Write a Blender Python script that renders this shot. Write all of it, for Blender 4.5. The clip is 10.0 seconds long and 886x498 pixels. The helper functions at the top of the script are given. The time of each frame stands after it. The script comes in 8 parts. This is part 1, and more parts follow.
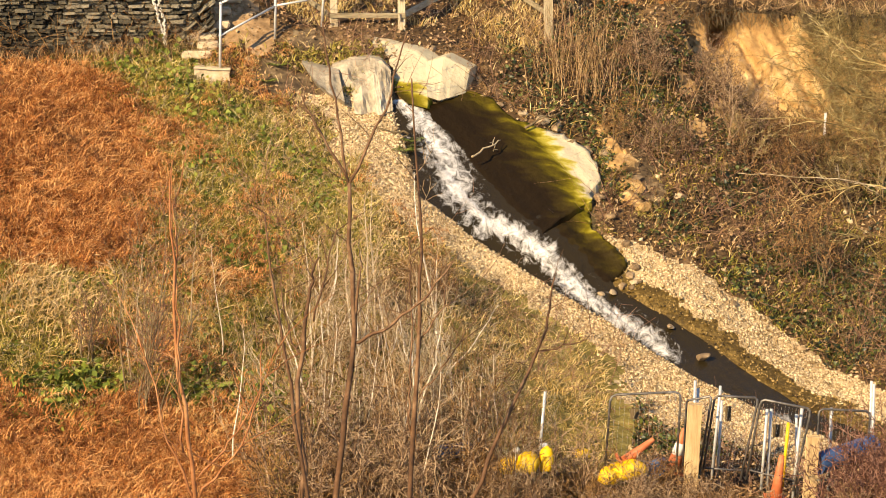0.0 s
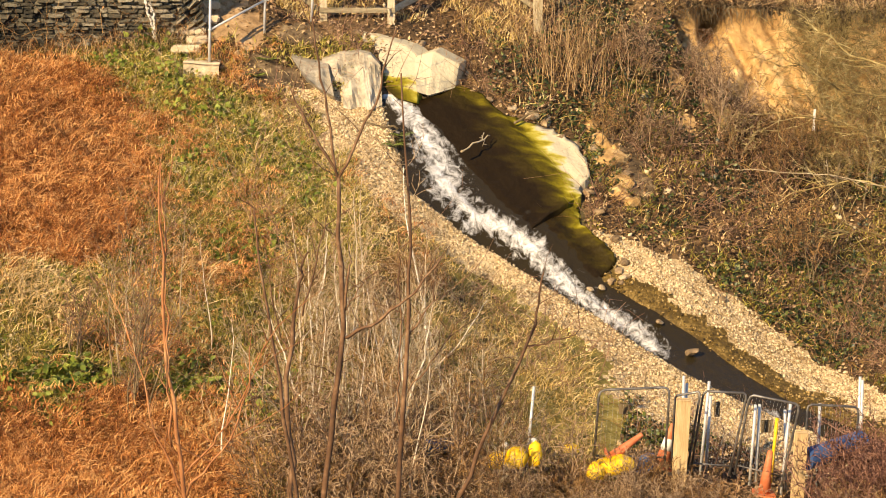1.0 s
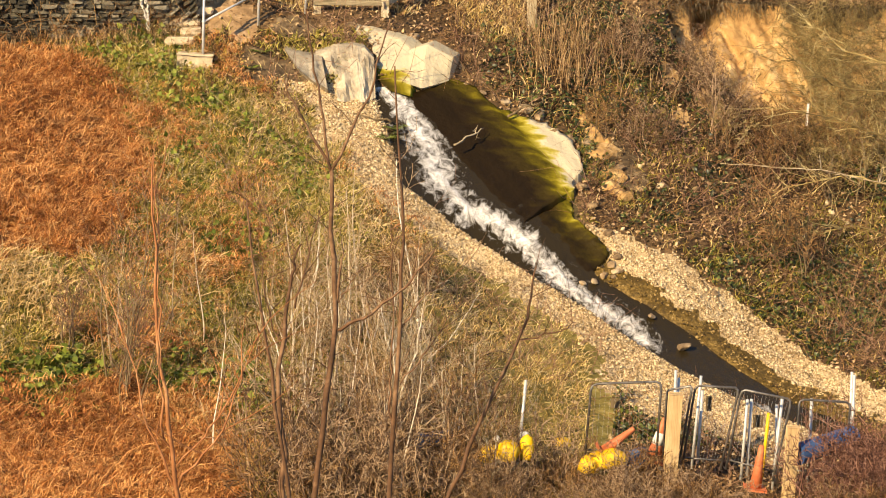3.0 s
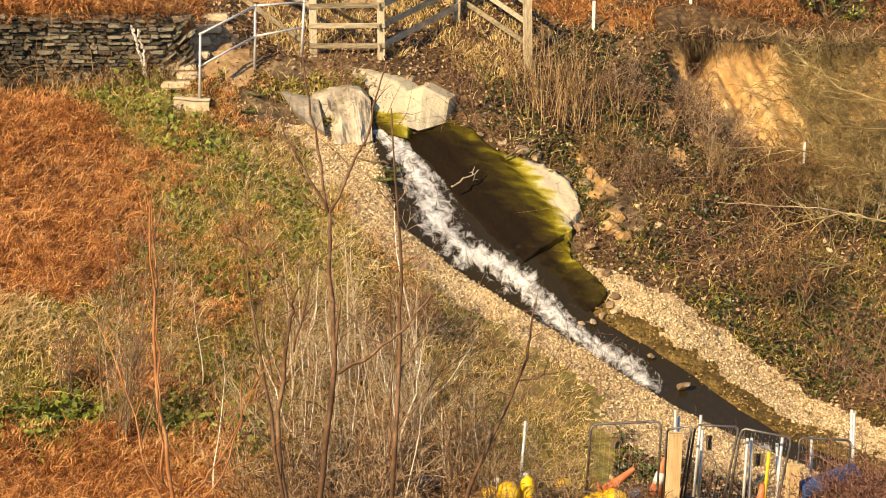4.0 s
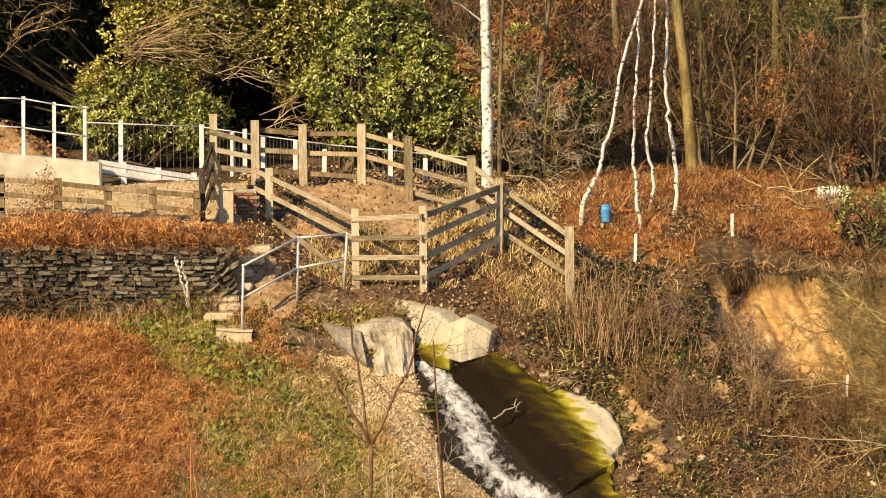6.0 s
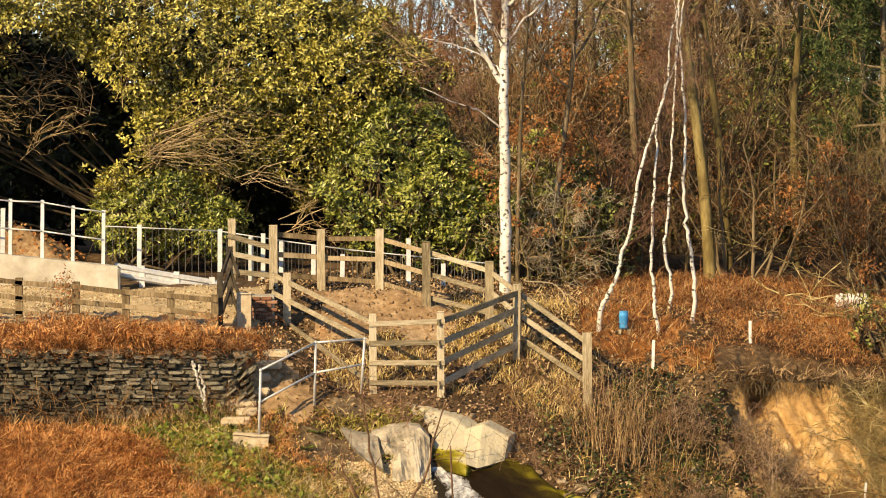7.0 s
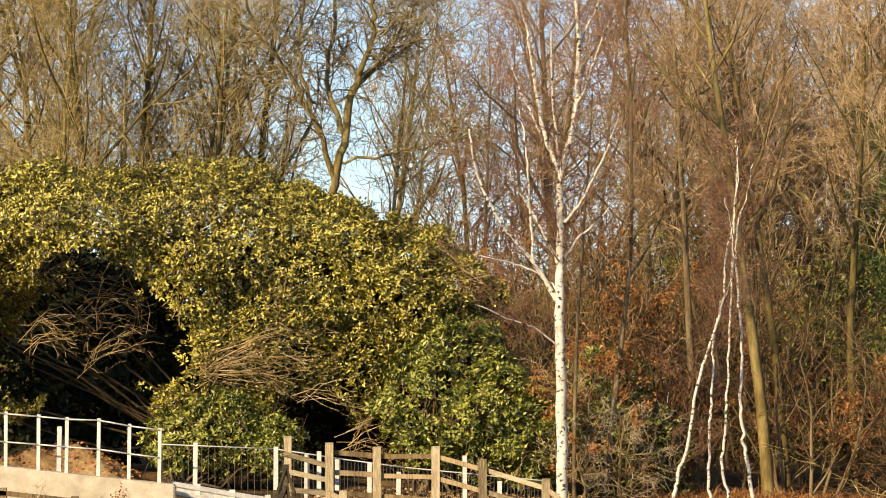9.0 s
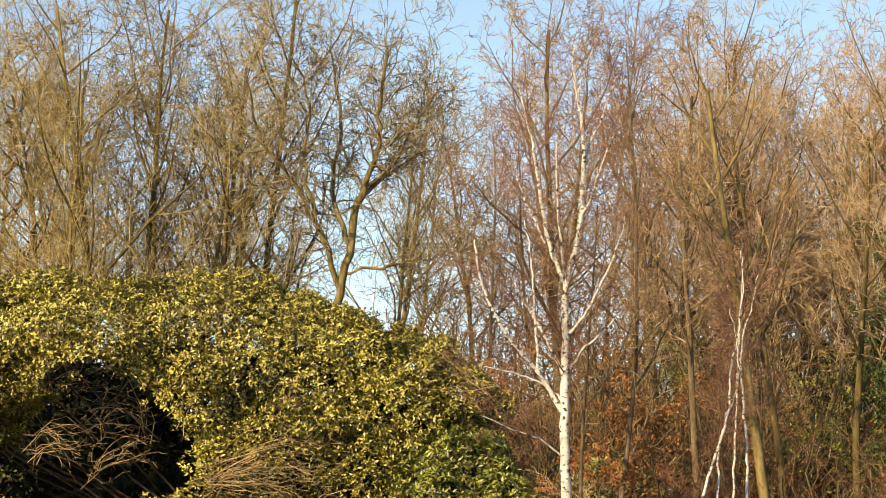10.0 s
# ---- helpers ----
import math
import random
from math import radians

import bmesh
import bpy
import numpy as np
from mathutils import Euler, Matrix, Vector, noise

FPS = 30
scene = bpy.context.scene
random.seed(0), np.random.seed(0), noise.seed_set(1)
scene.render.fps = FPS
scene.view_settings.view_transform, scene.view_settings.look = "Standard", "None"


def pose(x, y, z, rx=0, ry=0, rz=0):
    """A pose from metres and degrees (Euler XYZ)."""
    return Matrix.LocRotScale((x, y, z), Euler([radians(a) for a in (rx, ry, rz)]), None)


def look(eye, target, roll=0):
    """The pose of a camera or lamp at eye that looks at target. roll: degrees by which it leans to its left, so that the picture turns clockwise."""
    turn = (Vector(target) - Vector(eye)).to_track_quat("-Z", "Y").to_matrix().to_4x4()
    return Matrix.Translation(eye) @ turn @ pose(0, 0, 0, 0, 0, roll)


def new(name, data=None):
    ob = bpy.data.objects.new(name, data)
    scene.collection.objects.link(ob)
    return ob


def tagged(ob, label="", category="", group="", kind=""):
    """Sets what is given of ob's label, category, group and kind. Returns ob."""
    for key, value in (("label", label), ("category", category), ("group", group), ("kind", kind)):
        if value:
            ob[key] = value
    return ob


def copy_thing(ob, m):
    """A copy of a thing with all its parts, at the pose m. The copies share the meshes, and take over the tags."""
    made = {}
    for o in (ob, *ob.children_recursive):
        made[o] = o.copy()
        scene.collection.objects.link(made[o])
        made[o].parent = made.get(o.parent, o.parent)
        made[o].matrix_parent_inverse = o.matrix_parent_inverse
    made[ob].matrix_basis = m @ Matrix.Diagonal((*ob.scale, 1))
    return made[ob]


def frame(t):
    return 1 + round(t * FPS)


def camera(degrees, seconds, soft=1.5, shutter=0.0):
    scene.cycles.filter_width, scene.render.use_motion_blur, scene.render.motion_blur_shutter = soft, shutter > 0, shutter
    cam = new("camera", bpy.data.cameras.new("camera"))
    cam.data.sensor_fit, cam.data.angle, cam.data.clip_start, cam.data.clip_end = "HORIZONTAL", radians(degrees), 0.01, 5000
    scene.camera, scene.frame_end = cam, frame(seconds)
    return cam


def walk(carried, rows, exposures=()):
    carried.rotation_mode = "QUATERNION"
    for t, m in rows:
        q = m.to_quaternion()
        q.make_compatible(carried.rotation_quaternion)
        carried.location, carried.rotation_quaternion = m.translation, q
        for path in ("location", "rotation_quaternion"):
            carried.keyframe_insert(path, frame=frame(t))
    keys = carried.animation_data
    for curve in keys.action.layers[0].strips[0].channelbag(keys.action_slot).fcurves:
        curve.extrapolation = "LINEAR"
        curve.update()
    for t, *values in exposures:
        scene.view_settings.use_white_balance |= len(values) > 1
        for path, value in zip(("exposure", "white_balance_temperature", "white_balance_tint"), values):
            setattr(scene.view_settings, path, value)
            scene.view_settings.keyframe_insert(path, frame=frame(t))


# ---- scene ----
cam = camera(17.82, 10.0, 1.0)
EYE = (0, 0, 5)
walk(cam, [
    (0, look(EYE, (1.205, 60, -6.900), -0.17)),
    (0.5, look(EYE, (1.491, 60, -6.943), -0.17)),
    (1, look(EYE, (1.441, 60, -7.015), -0.00)),
    (1.5, look(EYE, (1.412, 60, -7.075), 0.09)),
    (2, look(EYE, (1.425, 60, -7.175), 0.34)),
    (2.5, look(EYE, (1.526, 60, -7.190), 0.42)),
    (3.8, look(EYE, (1.687, 60, -6.749), -0.10)),
    (4, look(EYE, (1.638, 60, -6.245), -0.24)),
    (4.5, look(EYE, (1.495, 60, -4.645), -0.22)),
    (5, look(EYE, (1.317, 60, -3.383), -0.25)),
    (5.5, look(EYE, (1.011, 60, -2.372), -0.22)),
    (5.7, look(EYE, (0.853, 60, -1.938), -0.32)),
    (6.8, look(EYE, (0.453, 60, 0.678), 0.09)),
    (7, look(EYE, (0.383, 60, 1.042), 0.04)),
    (7.5, look(EYE, (0.000, 60, 1.976), -0.00)),
    (8, look(EYE, (-0.386, 60, 3.110), -0.06)),
    (8.5, look(EYE, (-0.717, 60, 4.346), -0.12)),
    (9, look(EYE, (-0.801, 60, 5.660), -0.14)),
    (9.5, look(EYE, (-0.764, 60, 6.766), -0.19)),
    (10, look(EYE, (-0.906, 60, 8.012), -0.01)),
], exposures=[(0, 0.74, 7900, 12), (4.5, 0.60, 7950, 11.5), (6.8, 0.43, 8100, 10.5), (8.0, 0.35, 8150, 10), (10, 0.46, 8150, 10)])

# ---- sky and sun ----
world = bpy.data.worlds.new("sky")
scene.world = world
world.use_nodes = True
wn = world.node_tree.nodes
sky = wn.new("ShaderNodeTexSky")
sky.sky_type, sky.sun_disc = "NISHITA", False
SUN_FROM = Vector((-0.60, -0.79, 0.57)).normalized()
sky.sun_elevation = math.asin(SUN_FROM.z)
sky.sun_rotation = math.atan2(SUN_FROM.x, SUN_FROM.y)
gen = wn.new("ShaderNodeTexCoord")
lifted = wn.new("ShaderNodeVectorMath")
lifted.operation = "ADD"
lifted.inputs[1].default_value = (0, 0, 0.07)
world.node_tree.links.new(gen.outputs["Generated"], lifted.inputs[0])
world.node_tree.links.new(lifted.outputs[0], sky.inputs[0])
tint = wn.new("ShaderNodeMix")
tint.data_type, tint.blend_type = "RGBA", "MULTIPLY"
tint.inputs[0].default_value, tint.inputs[7].default_value = 1.0, (0.98, 1.0, 1.02, 1)
world.node_tree.links.new(sky.outputs[0], tint.inputs[6])
world.node_tree.links.new(tint.outputs[2], wn["Background"].inputs[0])
wn["Background"].inputs[1].default_value = 0.145
sky.air_density, sky.dust_density, sky.ozone_density = 0.85, 0.0, 2.6
sun_data = bpy.data.lights.new("sun", "SUN")
sun_data.energy, sun_data.angle, sun_data.color = 5.0, radians(0.6), (1.0, 0.82, 0.56)
sun = new("sun", sun_data)
sun.matrix_basis = look(SUN_FROM * 200, (0, 0, 0))

RNG = random.Random(7)
NR = np.random.default_rng(11)


# ---- materials ----
def material(name, colours, scale=8.0, rough=0.85, metal=0.0, bump=0.3, bump_scale=40.0, island=0.0, obj=0.0, stretch=(1, 1, 1), detail=6.0, spec=0.3):
    """Noise between two or three colours, a second coarser layer, relief, and a shift from piece to piece."""
    m = bpy.data.materials.new(name)
    m.use_nodes = True
    nt = m.node_tree
    n, l = nt.nodes, nt.links
    b = n["Principled BSDF"]
    b.inputs["Roughness"].default_value, b.inputs["Metallic"].default_value = rough, metal
    b.inputs["Specular IOR Level"].default_value = spec
    tc = n.new("ShaderNodeTexCoord")
    mp = n.new("ShaderNodeMapping")
    mp.inputs["Scale"].default_value = stretch
    l.new(tc.outputs["Object"], mp.inputs["Vector"])
    fine, coarse = n.new("ShaderNodeTexNoise"), n.new("ShaderNodeTexNoise")
    fine.inputs["Scale"].default_value, fine.inputs["Detail"].default_value = scale, detail
    fine.inputs["Roughness"].default_value = 0.65
    coarse.inputs["Scale"].default_value, coarse.inputs["Detail"].default_value = scale * 0.13, 3.0
    for t in (fine, coarse):
        l.new(mp.outputs[0], t.inputs["Vector"])
    add = n.new("ShaderNodeMath")
    add.operation = "MULTIPLY_ADD"
    l.new(coarse.outputs["Fac"], add.inputs[0])
    add.inputs[1].default_value = 0.6
    l.new(fine.outputs["Fac"], add.inputs[2])
    last = add
    for amount, node, socket in ((island, "ShaderNodeNewGeometry", "Random Per Island"), (obj, "ShaderNodeObjectInfo", "Random")):
        if amount:
            g = n.new(node)
            a = n.new("ShaderNodeMath")
            a.operation = "MULTIPLY_ADD"
            l.new(g.outputs[socket], a.inputs[0])
            a.inputs[1].default_value = amount
            l.new(last.outputs[0], a.inputs[2])
            s = n.new("ShaderNodeMath")
            s.operation = "SUBTRACT"
            l.new(a.outputs[0], s.inputs[0])
            s.inputs[1].default_value = amount / 2
            last = s
    ramp = n.new("ShaderNodeValToRGB")
    e = ramp.color_ramp.elements
    while len(e) < len(colours):
        e.new(0.5)
    for i, c in enumerate(colours):
        e[i].position = min(1.0, 0.5 + 0.6 * i / max(1, len(colours) - 1))
        e[i].color = (*c, 1)
    l.new(last.outputs[0], ramp.inputs[0])
    l.new(ramp.outputs[0], b.inputs["Base Color"])
    if bump:
        bt = n.new("ShaderNodeTexNoise")
        bt.inputs["Scale"].default_value, bt.inputs["Detail"].default_value = bump_scale, 8.0
        l.new(mp.outputs[0], bt.inputs["Vector"])
        bn = n.new("ShaderNodeBump")
        bn.inputs["Strength"].default_value, bn.inputs["Distance"].default_value = bump, 0.03
        l.new(bt.outputs["Fac"], bn.inputs["Height"])
        l.new(bn.outputs[0], b.inputs["Normal"])
    return m


M_LITTER = material("leaf_litter_soil", [(0.02, 0.013, 0.008), (0.092, 0.055, 0.026), (0.23, 0.145, 0.072)], 9, 0.95, bump=0.8, bump_scale=14)
M_GRASSY = material("rough_grass_soil", [(0.075, 0.062, 0.016), (0.20, 0.16, 0.042), (0.38, 0.30, 0.10)], 6, 0.95, bump=0.8, bump_scale=16)
M_BRACKEN_SOIL = material("bracken_soil", [(0.14, 0.045, 0.012), (0.36, 0.14, 0.035), (0.50, 0.26, 0.10)], 5, 0.95, bump=0.9, bump_scale=12)
M_GRAVEL_SOIL = material("gravel_soil", [(0.26, 0.185, 0.095), (0.47, 0.355, 0.20), (0.64, 0.51, 0.32)], 22, 0.9, bump=0.8, bump_scale=30)
M_CLAY = material("sandy_clay", [(0.22, 0.12, 0.047), (0.46, 0.285, 0.115), (0.64, 0.45, 0.23)], 5, 0.9, bump=1.0, bump_scale=9, stretch=(1, 1, 0.6))
M_MUD = material("orange_mud", [(0.13, 0.078, 0.038), (0.32, 0.205, 0.105), (0.48, 0.345, 0.205)], 6, 0.9, bump=0.6, bump_scale=14)
M_WET = material("wet_ochre_gravel", [(0.028, 0.018, 0.005), (0.10, 0.062, 0.013), (0.25, 0.165, 0.05)], 14, 0.45, bump=0.8, bump_scale=26)
M_EARTH = material("bare_brown_earth", [(0.03, 0.02, 0.012), (0.11, 0.075, 0.042), (0.26, 0.19, 0.11)], 7, 0.95, bump=0.9, bump_scale=12)
M_BED = material("stream_bed", [(0.03, 0.025, 0.012), (0.08, 0.06, 0.025), (0.15, 0.12, 0.06)], 7, 0.6, bump=0.6, bump_scale=12)
M_ROCK = material("brown_sandstone", [(0.12, 0.08, 0.045), (0.30, 0.21, 0.12), (0.48, 0.38, 0.25)], 5, 0.9, bump=0.6, bump_scale=18, obj=0.4)
M_CEMENT = material("grey_stained_cement", [(0.16, 0.135, 0.10), (0.32, 0.28, 0.21), (0.48, 0.43, 0.34)], 4, 0.9, bump=0.6, bump_scale=12)
M_PALE_STONE = material("pale_sandstone", [(0.30, 0.23, 0.14), (0.52, 0.42, 0.28), (0.66, 0.56, 0.41)], 5, 0.9, bump=0.5, bump_scale=16)
M_WOOD = material("weathered_timber", [(0.15, 0.118, 0.068), (0.39, 0.32, 0.20), (0.58, 0.50, 0.36)], 6, 0.85, bump=0.35, bump_scale=30, obj=0.35, stretch=(6, 6, 0.7))
M_RAIL = material("weathered_rail", [(0.14, 0.115, 0.07), (0.35, 0.29, 0.185), (0.52, 0.45, 0.32)], 6, 0.85, bump=0.35, bump_scale=30, obj=0.35, stretch=(0.7, 3, 6))
M_WOOD_BROWN = material("dark_brown_timber", [(0.10, 0.07, 0.036), (0.24, 0.175, 0.095), (0.40, 0.31, 0.19)], 6, 0.85, bump=0.35, bump_scale=30, obj=0.35, stretch=(6, 6, 0.7))
M_BARK = material("grey_brown_bark", [(0.05, 0.035, 0.02), (0.15, 0.11, 0.06), (0.26, 0.20, 0.12)], 5, 0.9, bump=0.7, bump_scale=18, obj=0.3, stretch=(1, 1, 0.3))
M_STAINED = material("stained_old_concrete", [(0.12, 0.10, 0.07), (0.46, 0.40, 0.30), (0.66, 0.60, 0.48)], 4, 0.85, bump=1.0, bump_scale=8, stretch=(1, 1, 0.5))
M_CONCRETE = material("pale_concrete", [(0.28, 0.25, 0.19), (0.45, 0.41, 0.33), (0.58, 0.54, 0.46)], 2.5, 0.85, bump=0.25, bump_scale=30)
M_STONE = material("dark_wall_stone", [(0.035, 0.031, 0.022), (0.135, 0.12, 0.086), (0.32, 0.285, 0.21)], 9, 0.9, bump=0.8, bump_scale=26, obj=0.55, island=0.3)
M_GALV = material("galvanised_steel", [(0.45, 0.46, 0.47), (0.6, 0.61, 0.60), (0.7, 0.71, 0.70)], 12, 0.55, 0.35, bump=0.05)


# ---- mesh helpers ----
def mesh_object(name, verts, faces, mats, parent=None, smooth=False):
    me = bpy.data.meshes.new(name)
    me.from_pydata([tuple(v) for v in verts], [], faces)
    for m in (mats if isinstance(mats, (list, tuple)) else [mats]):
        me.materials.append(m)
    if smooth:
        me.polygons.foreach_set("use_smooth", [True] * len(me.polygons))
    me.update()
    ob = new(name, me)
    ob.parent = parent
    return ob


def part(name, bm, mat, parent, label="", smooth=False):
    me = bpy.data.meshes.new(name)
    bm.to_mesh(me)
    bm.free()
    for m in (mat if isinstance(mat, (list, tuple)) else [mat]):
        me.materials.append(m)
    if smooth:
        me.polygons.foreach_set("use_smooth", [True] * len(me.polygons))
    ob = new(name, me)
    ob.parent = parent
    if label:
        ob["label"] = label
    return ob


def thing(name, label, category, at=(0, 0, 0), group="", kind=""):
    ob = new(name)
    ob.location = at
    ob.empty_display_size = 0.1
    return tagged(ob, label, category, group, kind)


def bm_beam(p, q, w, h, bevel=0.008, up=(0, 0, 1)):
    """A bevelled bar from p to q, w wide and h high."""
    p, q = Vector(p), Vector(q)
    d = q - p
    z = d.normalized()
    u = Vector(up)
    if abs(z.dot(u)) > 0.98:
        u = Vector((0, 1, 0))
    x = z.cross(u).normalized()
    y = x.cross(z).normalized()
    bm = bmesh.new()
    bmesh.ops.create_cube(bm, size=1.0)
    for v in bm.verts:
        v.co = p + d * (v.co.z + 0.5) + x * (v.co.x * w) + y * (v.co.y * h)
    if bevel:
        bmesh.ops.bevel(bm, geom=bm.edges[:], offset=bevel, segments=1, affect="EDGES")
    return bm


def bm_tube(points, radii, sides=8):
    verts, faces = tube_data(points, radii, sides)
    bm = bmesh.new()
    vs = [bm.verts.new(v) for v in verts]
    for f in faces:
        bm.faces.new([vs[i] for i in f])
    return bm


def tube_data(points, radii, sides=5, base=0):
    pts = [Vector(p) for p in points]
    verts, faces = [], []
    ref = Vector((0.31, 0.87, 0.38))
    for i, p in enumerate(pts):
        t = (pts[min(i + 1, len(pts) - 1)] - pts[max(i - 1, 0)])
        t = t.normalized() if t.length > 1e-9 else Vector((0, 0, 1))
        a = t.cross(ref)
        a = a.normalized() if a.length > 1e-4 else t.orthogonal().normalized()
        c = t.cross(a)
        for k in range(sides):
            w = 2 * math.pi * k / sides
            verts.append(p + (a * math.cos(w) + c * math.sin(w)) * radii[i])
    for i in range(len(pts) - 1):
        for k in range(sides):
            k2 = (k + 1) % sides
            faces.append((base + i * sides + k, base + i * sides + k2, base + (i + 1) * sides + k2, base + (i + 1) * sides + k))
    n = len(pts) - 1
    faces.append(tuple(base + n * sides + k for k in range(sides)))
    faces.append(tuple(base + k for k in reversed(range(sides))))
    return verts, faces


# ---- lie of the land: height against distance along six bearings ----
BEARINGS = [-0.135, -0.057, -0.007, 0.043, 0.101, 0.163]
PROFILES = [
    [(42.2, -7.11), (44.6, -5.91), (47.3, -4.64), (50.5, -3.24), (54.4, -1.98)],
    [(42.3, -7.08), (45.8, -5.73), (49.5, -4.08), (53.8, -2.14), (55.5, -0.91), (57.5, -0.20), (60.0, 0.20)],
    [(42.4, -7.11), (46.0, -5.78), (48.9, -4.47), (51.5, -3.40), (52.6, -2.99), (55.0, -1.41), (57.0, -0.84), (58.5, -0.29), (60.0, 0.10)],
    [(42.8, -7.22), (46.3, -6.32), (49.0, -5.63), (49.6, -5.41), (50.5, -4.60), (53.6, -2.98), (54.5, -2.34), (56.0, -1.64), (57.3, -0.87), (59.5, -0.14)],
    [(43.0, -7.28), (46.4, -6.82), (48.2, -6.37), (49.0, -5.91), (51.0, -4.90), (53.5, -3.73), (56.0, -1.87), (58.0, -0.94), (60.0, -0.42), (63.0, -0.19)],
    [(44.0, -7.56), (46.5, -7.32), (47.4, -7.11), (49.3, -6.58), (52.5, -5.70), (56.3, -3.61), (58.3, -1.44), (61.0, -0.51), (65.0, -0.48)],
]
FRONT = [(-200, 9), (-60, 4.2), (0, 3.4), (6, 2.3), (15, -3.2), (25, -7.2), (35, -8.4), (39.5, -8.0)]
BACK = [(72, 0.3), (100, 0.4), (200, 0.0), (700, -6.0)]
WALL_Y, WALL_END = 54.4, -3.45
PROFILES[0] += [(56.6, -0.33), (60, 0.2)]
SY = np.concatenate([np.linspace(-200, 38, 60), np.linspace(38.1, 66, 560), np.linspace(66.5, 700, 120)])


def profile_table():
    out = []
    for i, prof in enumerate(PROFILES):
        pts = sorted(FRONT + prof + BACK)
        ys, zs = [p[0] for p in pts], [p[1] for p in pts]
        z = np.interp(SY, ys, zs)
        k = np.ones(9) / 9
        sm = np.convolve(np.pad(z, 4, mode="edge"), k, mode="valid")
        inner = (SY > 38.3) & (SY < 65.8)
        out.append(np.where(inner, sm, z))
    return np.array(out)


TABLE = profile_table()


def wobble(x, y, s, seed=0.0):
    """Smooth made-up unevenness, about -1 to 1."""
    return (np.sin(x * 1.7 * s + 1.3 + seed) * np.cos(y * 1.3 * s + 0.4 * np.sin(x * s) + seed * 2) + 0.6 * np.sin(x * 3.9 * s + y * 3.1 * s + seed)
            + 0.4 * np.cos(x * 7.3 * s - y * 6.1 * s + 2.0 * seed) + 0.25 * np.sin(x * 15.1 * s + 3.0 * np.cos(y * 12.7 * s))) / 2.25


STREAM = [  # left edge x, y; right edge x, y, from the culvert down to the pool
    ((0.13, 53.27), (0.48, 53.39)),
    ((0.42, 52.13), (1.83, 53.29)),
    ((0.66, 50.67), (2.58, 51.90)),
    ((1.51, 50.27), (2.95, 50.80)),
    ((2.22, 50.03), (3.49, 50.19)),
    ((2.82, 49.67), (4.07, 49.56)),
    ((3.50, 49.11), (4.64, 49.12)),
    ((4.10, 48.63), (5.22, 48.73)),
    ((4.68, 48.15), (5.78, 48.35)),
    ((5.29, 47.42), (6.32, 47.77)),
    ((6.09, 46.89), (6.94, 47.18)),
    ((7.28, 46.15), (7.82, 46.48)),
    ((8.67, 44.26), (9.25, 44.38)),
]


APRON_PLAN = [(0.75, 53.32), (1.52, 53.89), (2.12, 53.79), (2.51, 53.45), (2.98, 53.26), (3.41, 53.25), (3.85, 53.01), (4.03, 52.48), (3.95, 51.82), (3.79, 51.39), (3.82, 50.87), (4.14, 50.47), (4.43, 50.18), (3.86, 49.47), (3.39, 49.97), (2.8, 50.4), (2.35, 50.76), (1.91, 51.34), (1.62, 51.85), (1.21, 52.52), (0.64, 53.18)]


def inside_plan(x, y, plan):
    x, y = np.asarray(x, float), np.asarray(y, float)
    inside = np.zeros(x.shape, bool)
    for (x0, y0), (x1, y1) in zip(plan, plan[1:] + plan[:1]):
        inside ^= ((y0 > y) != (y1 > y)) & (x < (x1 - x0) * (y - y0) / (y1 - y0 + 1e-12) + x0)
    return inside


def base_height(x, y):
    x, y = np.asarray(x, float), np.asarray(y, float)
    s = x / np.maximum(y, 30.0)
    cols = np.array([np.interp(y, SY, row) for row in TABLE])
    s = np.clip(s, BEARINGS[0], BEARINGS[-1])
    i = np.clip(np.searchsorted(BEARINGS, s) - 1, 0, len(BEARINGS) - 2)
    b = np.array(BEARINGS)
    f = (s - b[i]) / (b[i + 1] - b[i])
    f = f * f * (3 - 2 * f) * 0.5 + f * 0.5
    flat = np.arange(x.size).reshape(x.shape)
    c = cols.reshape(len(BEARINGS), -1)
    z = c[i.ravel(), flat.ravel()] * (1 - f.ravel()) + c[i.ravel() + 1, flat.ravel()] * f.ravel()
    return z.reshape(x.shape)


def stream_offset(x, y):
    """Distance outside the water's edge (negative inside)."""
    x, y = np.asarray(x, float), np.asarray(y, float)
    poly = [a for a, b in STREAM] + [b for a, b in reversed(STREAM)]
    d = np.full(x.shape, 1e9)
    inside = np.zeros(x.shape, bool)
    for (x0, y0), (x1, y1) in zip(poly, poly[1:] + poly[:1]):
        dx, dy = x1 - x0, y1 - y0
        t = np.clip(((x - x0) * dx + (y - y0) * dy) / (dx * dx + dy * dy + 1e-12), 0, 1)
        d = np.minimum(d, np.hypot(x - x0 - t * dx, y - y0 - t * dy))
        cross = ((y0 > y) != (y1 > y)) & (x < (x1 - x0) * (y - y0) / (y1 - y0 + 1e-12) + x0)
        inside ^= cross
    return np.where(inside, -d, d)


def pocket(x, y):
    """Room behind the undercut in the scarp."""
    return 1.5 * np.exp(-((x - 6.86) / 0.55) ** 4 - ((y - 58.6) / 0.8) ** 4)


def cutting(x, y):
    """What has slipped away in front of the clay scarp."""
    return 1.1 * np.clip((x - 5.95) / 0.4, 0, 1) * np.clip((y - 55.2) / 1.9, 0, 1) * np.clip((58.3 - y) / 0.25, 0, 1) * (x < 30)


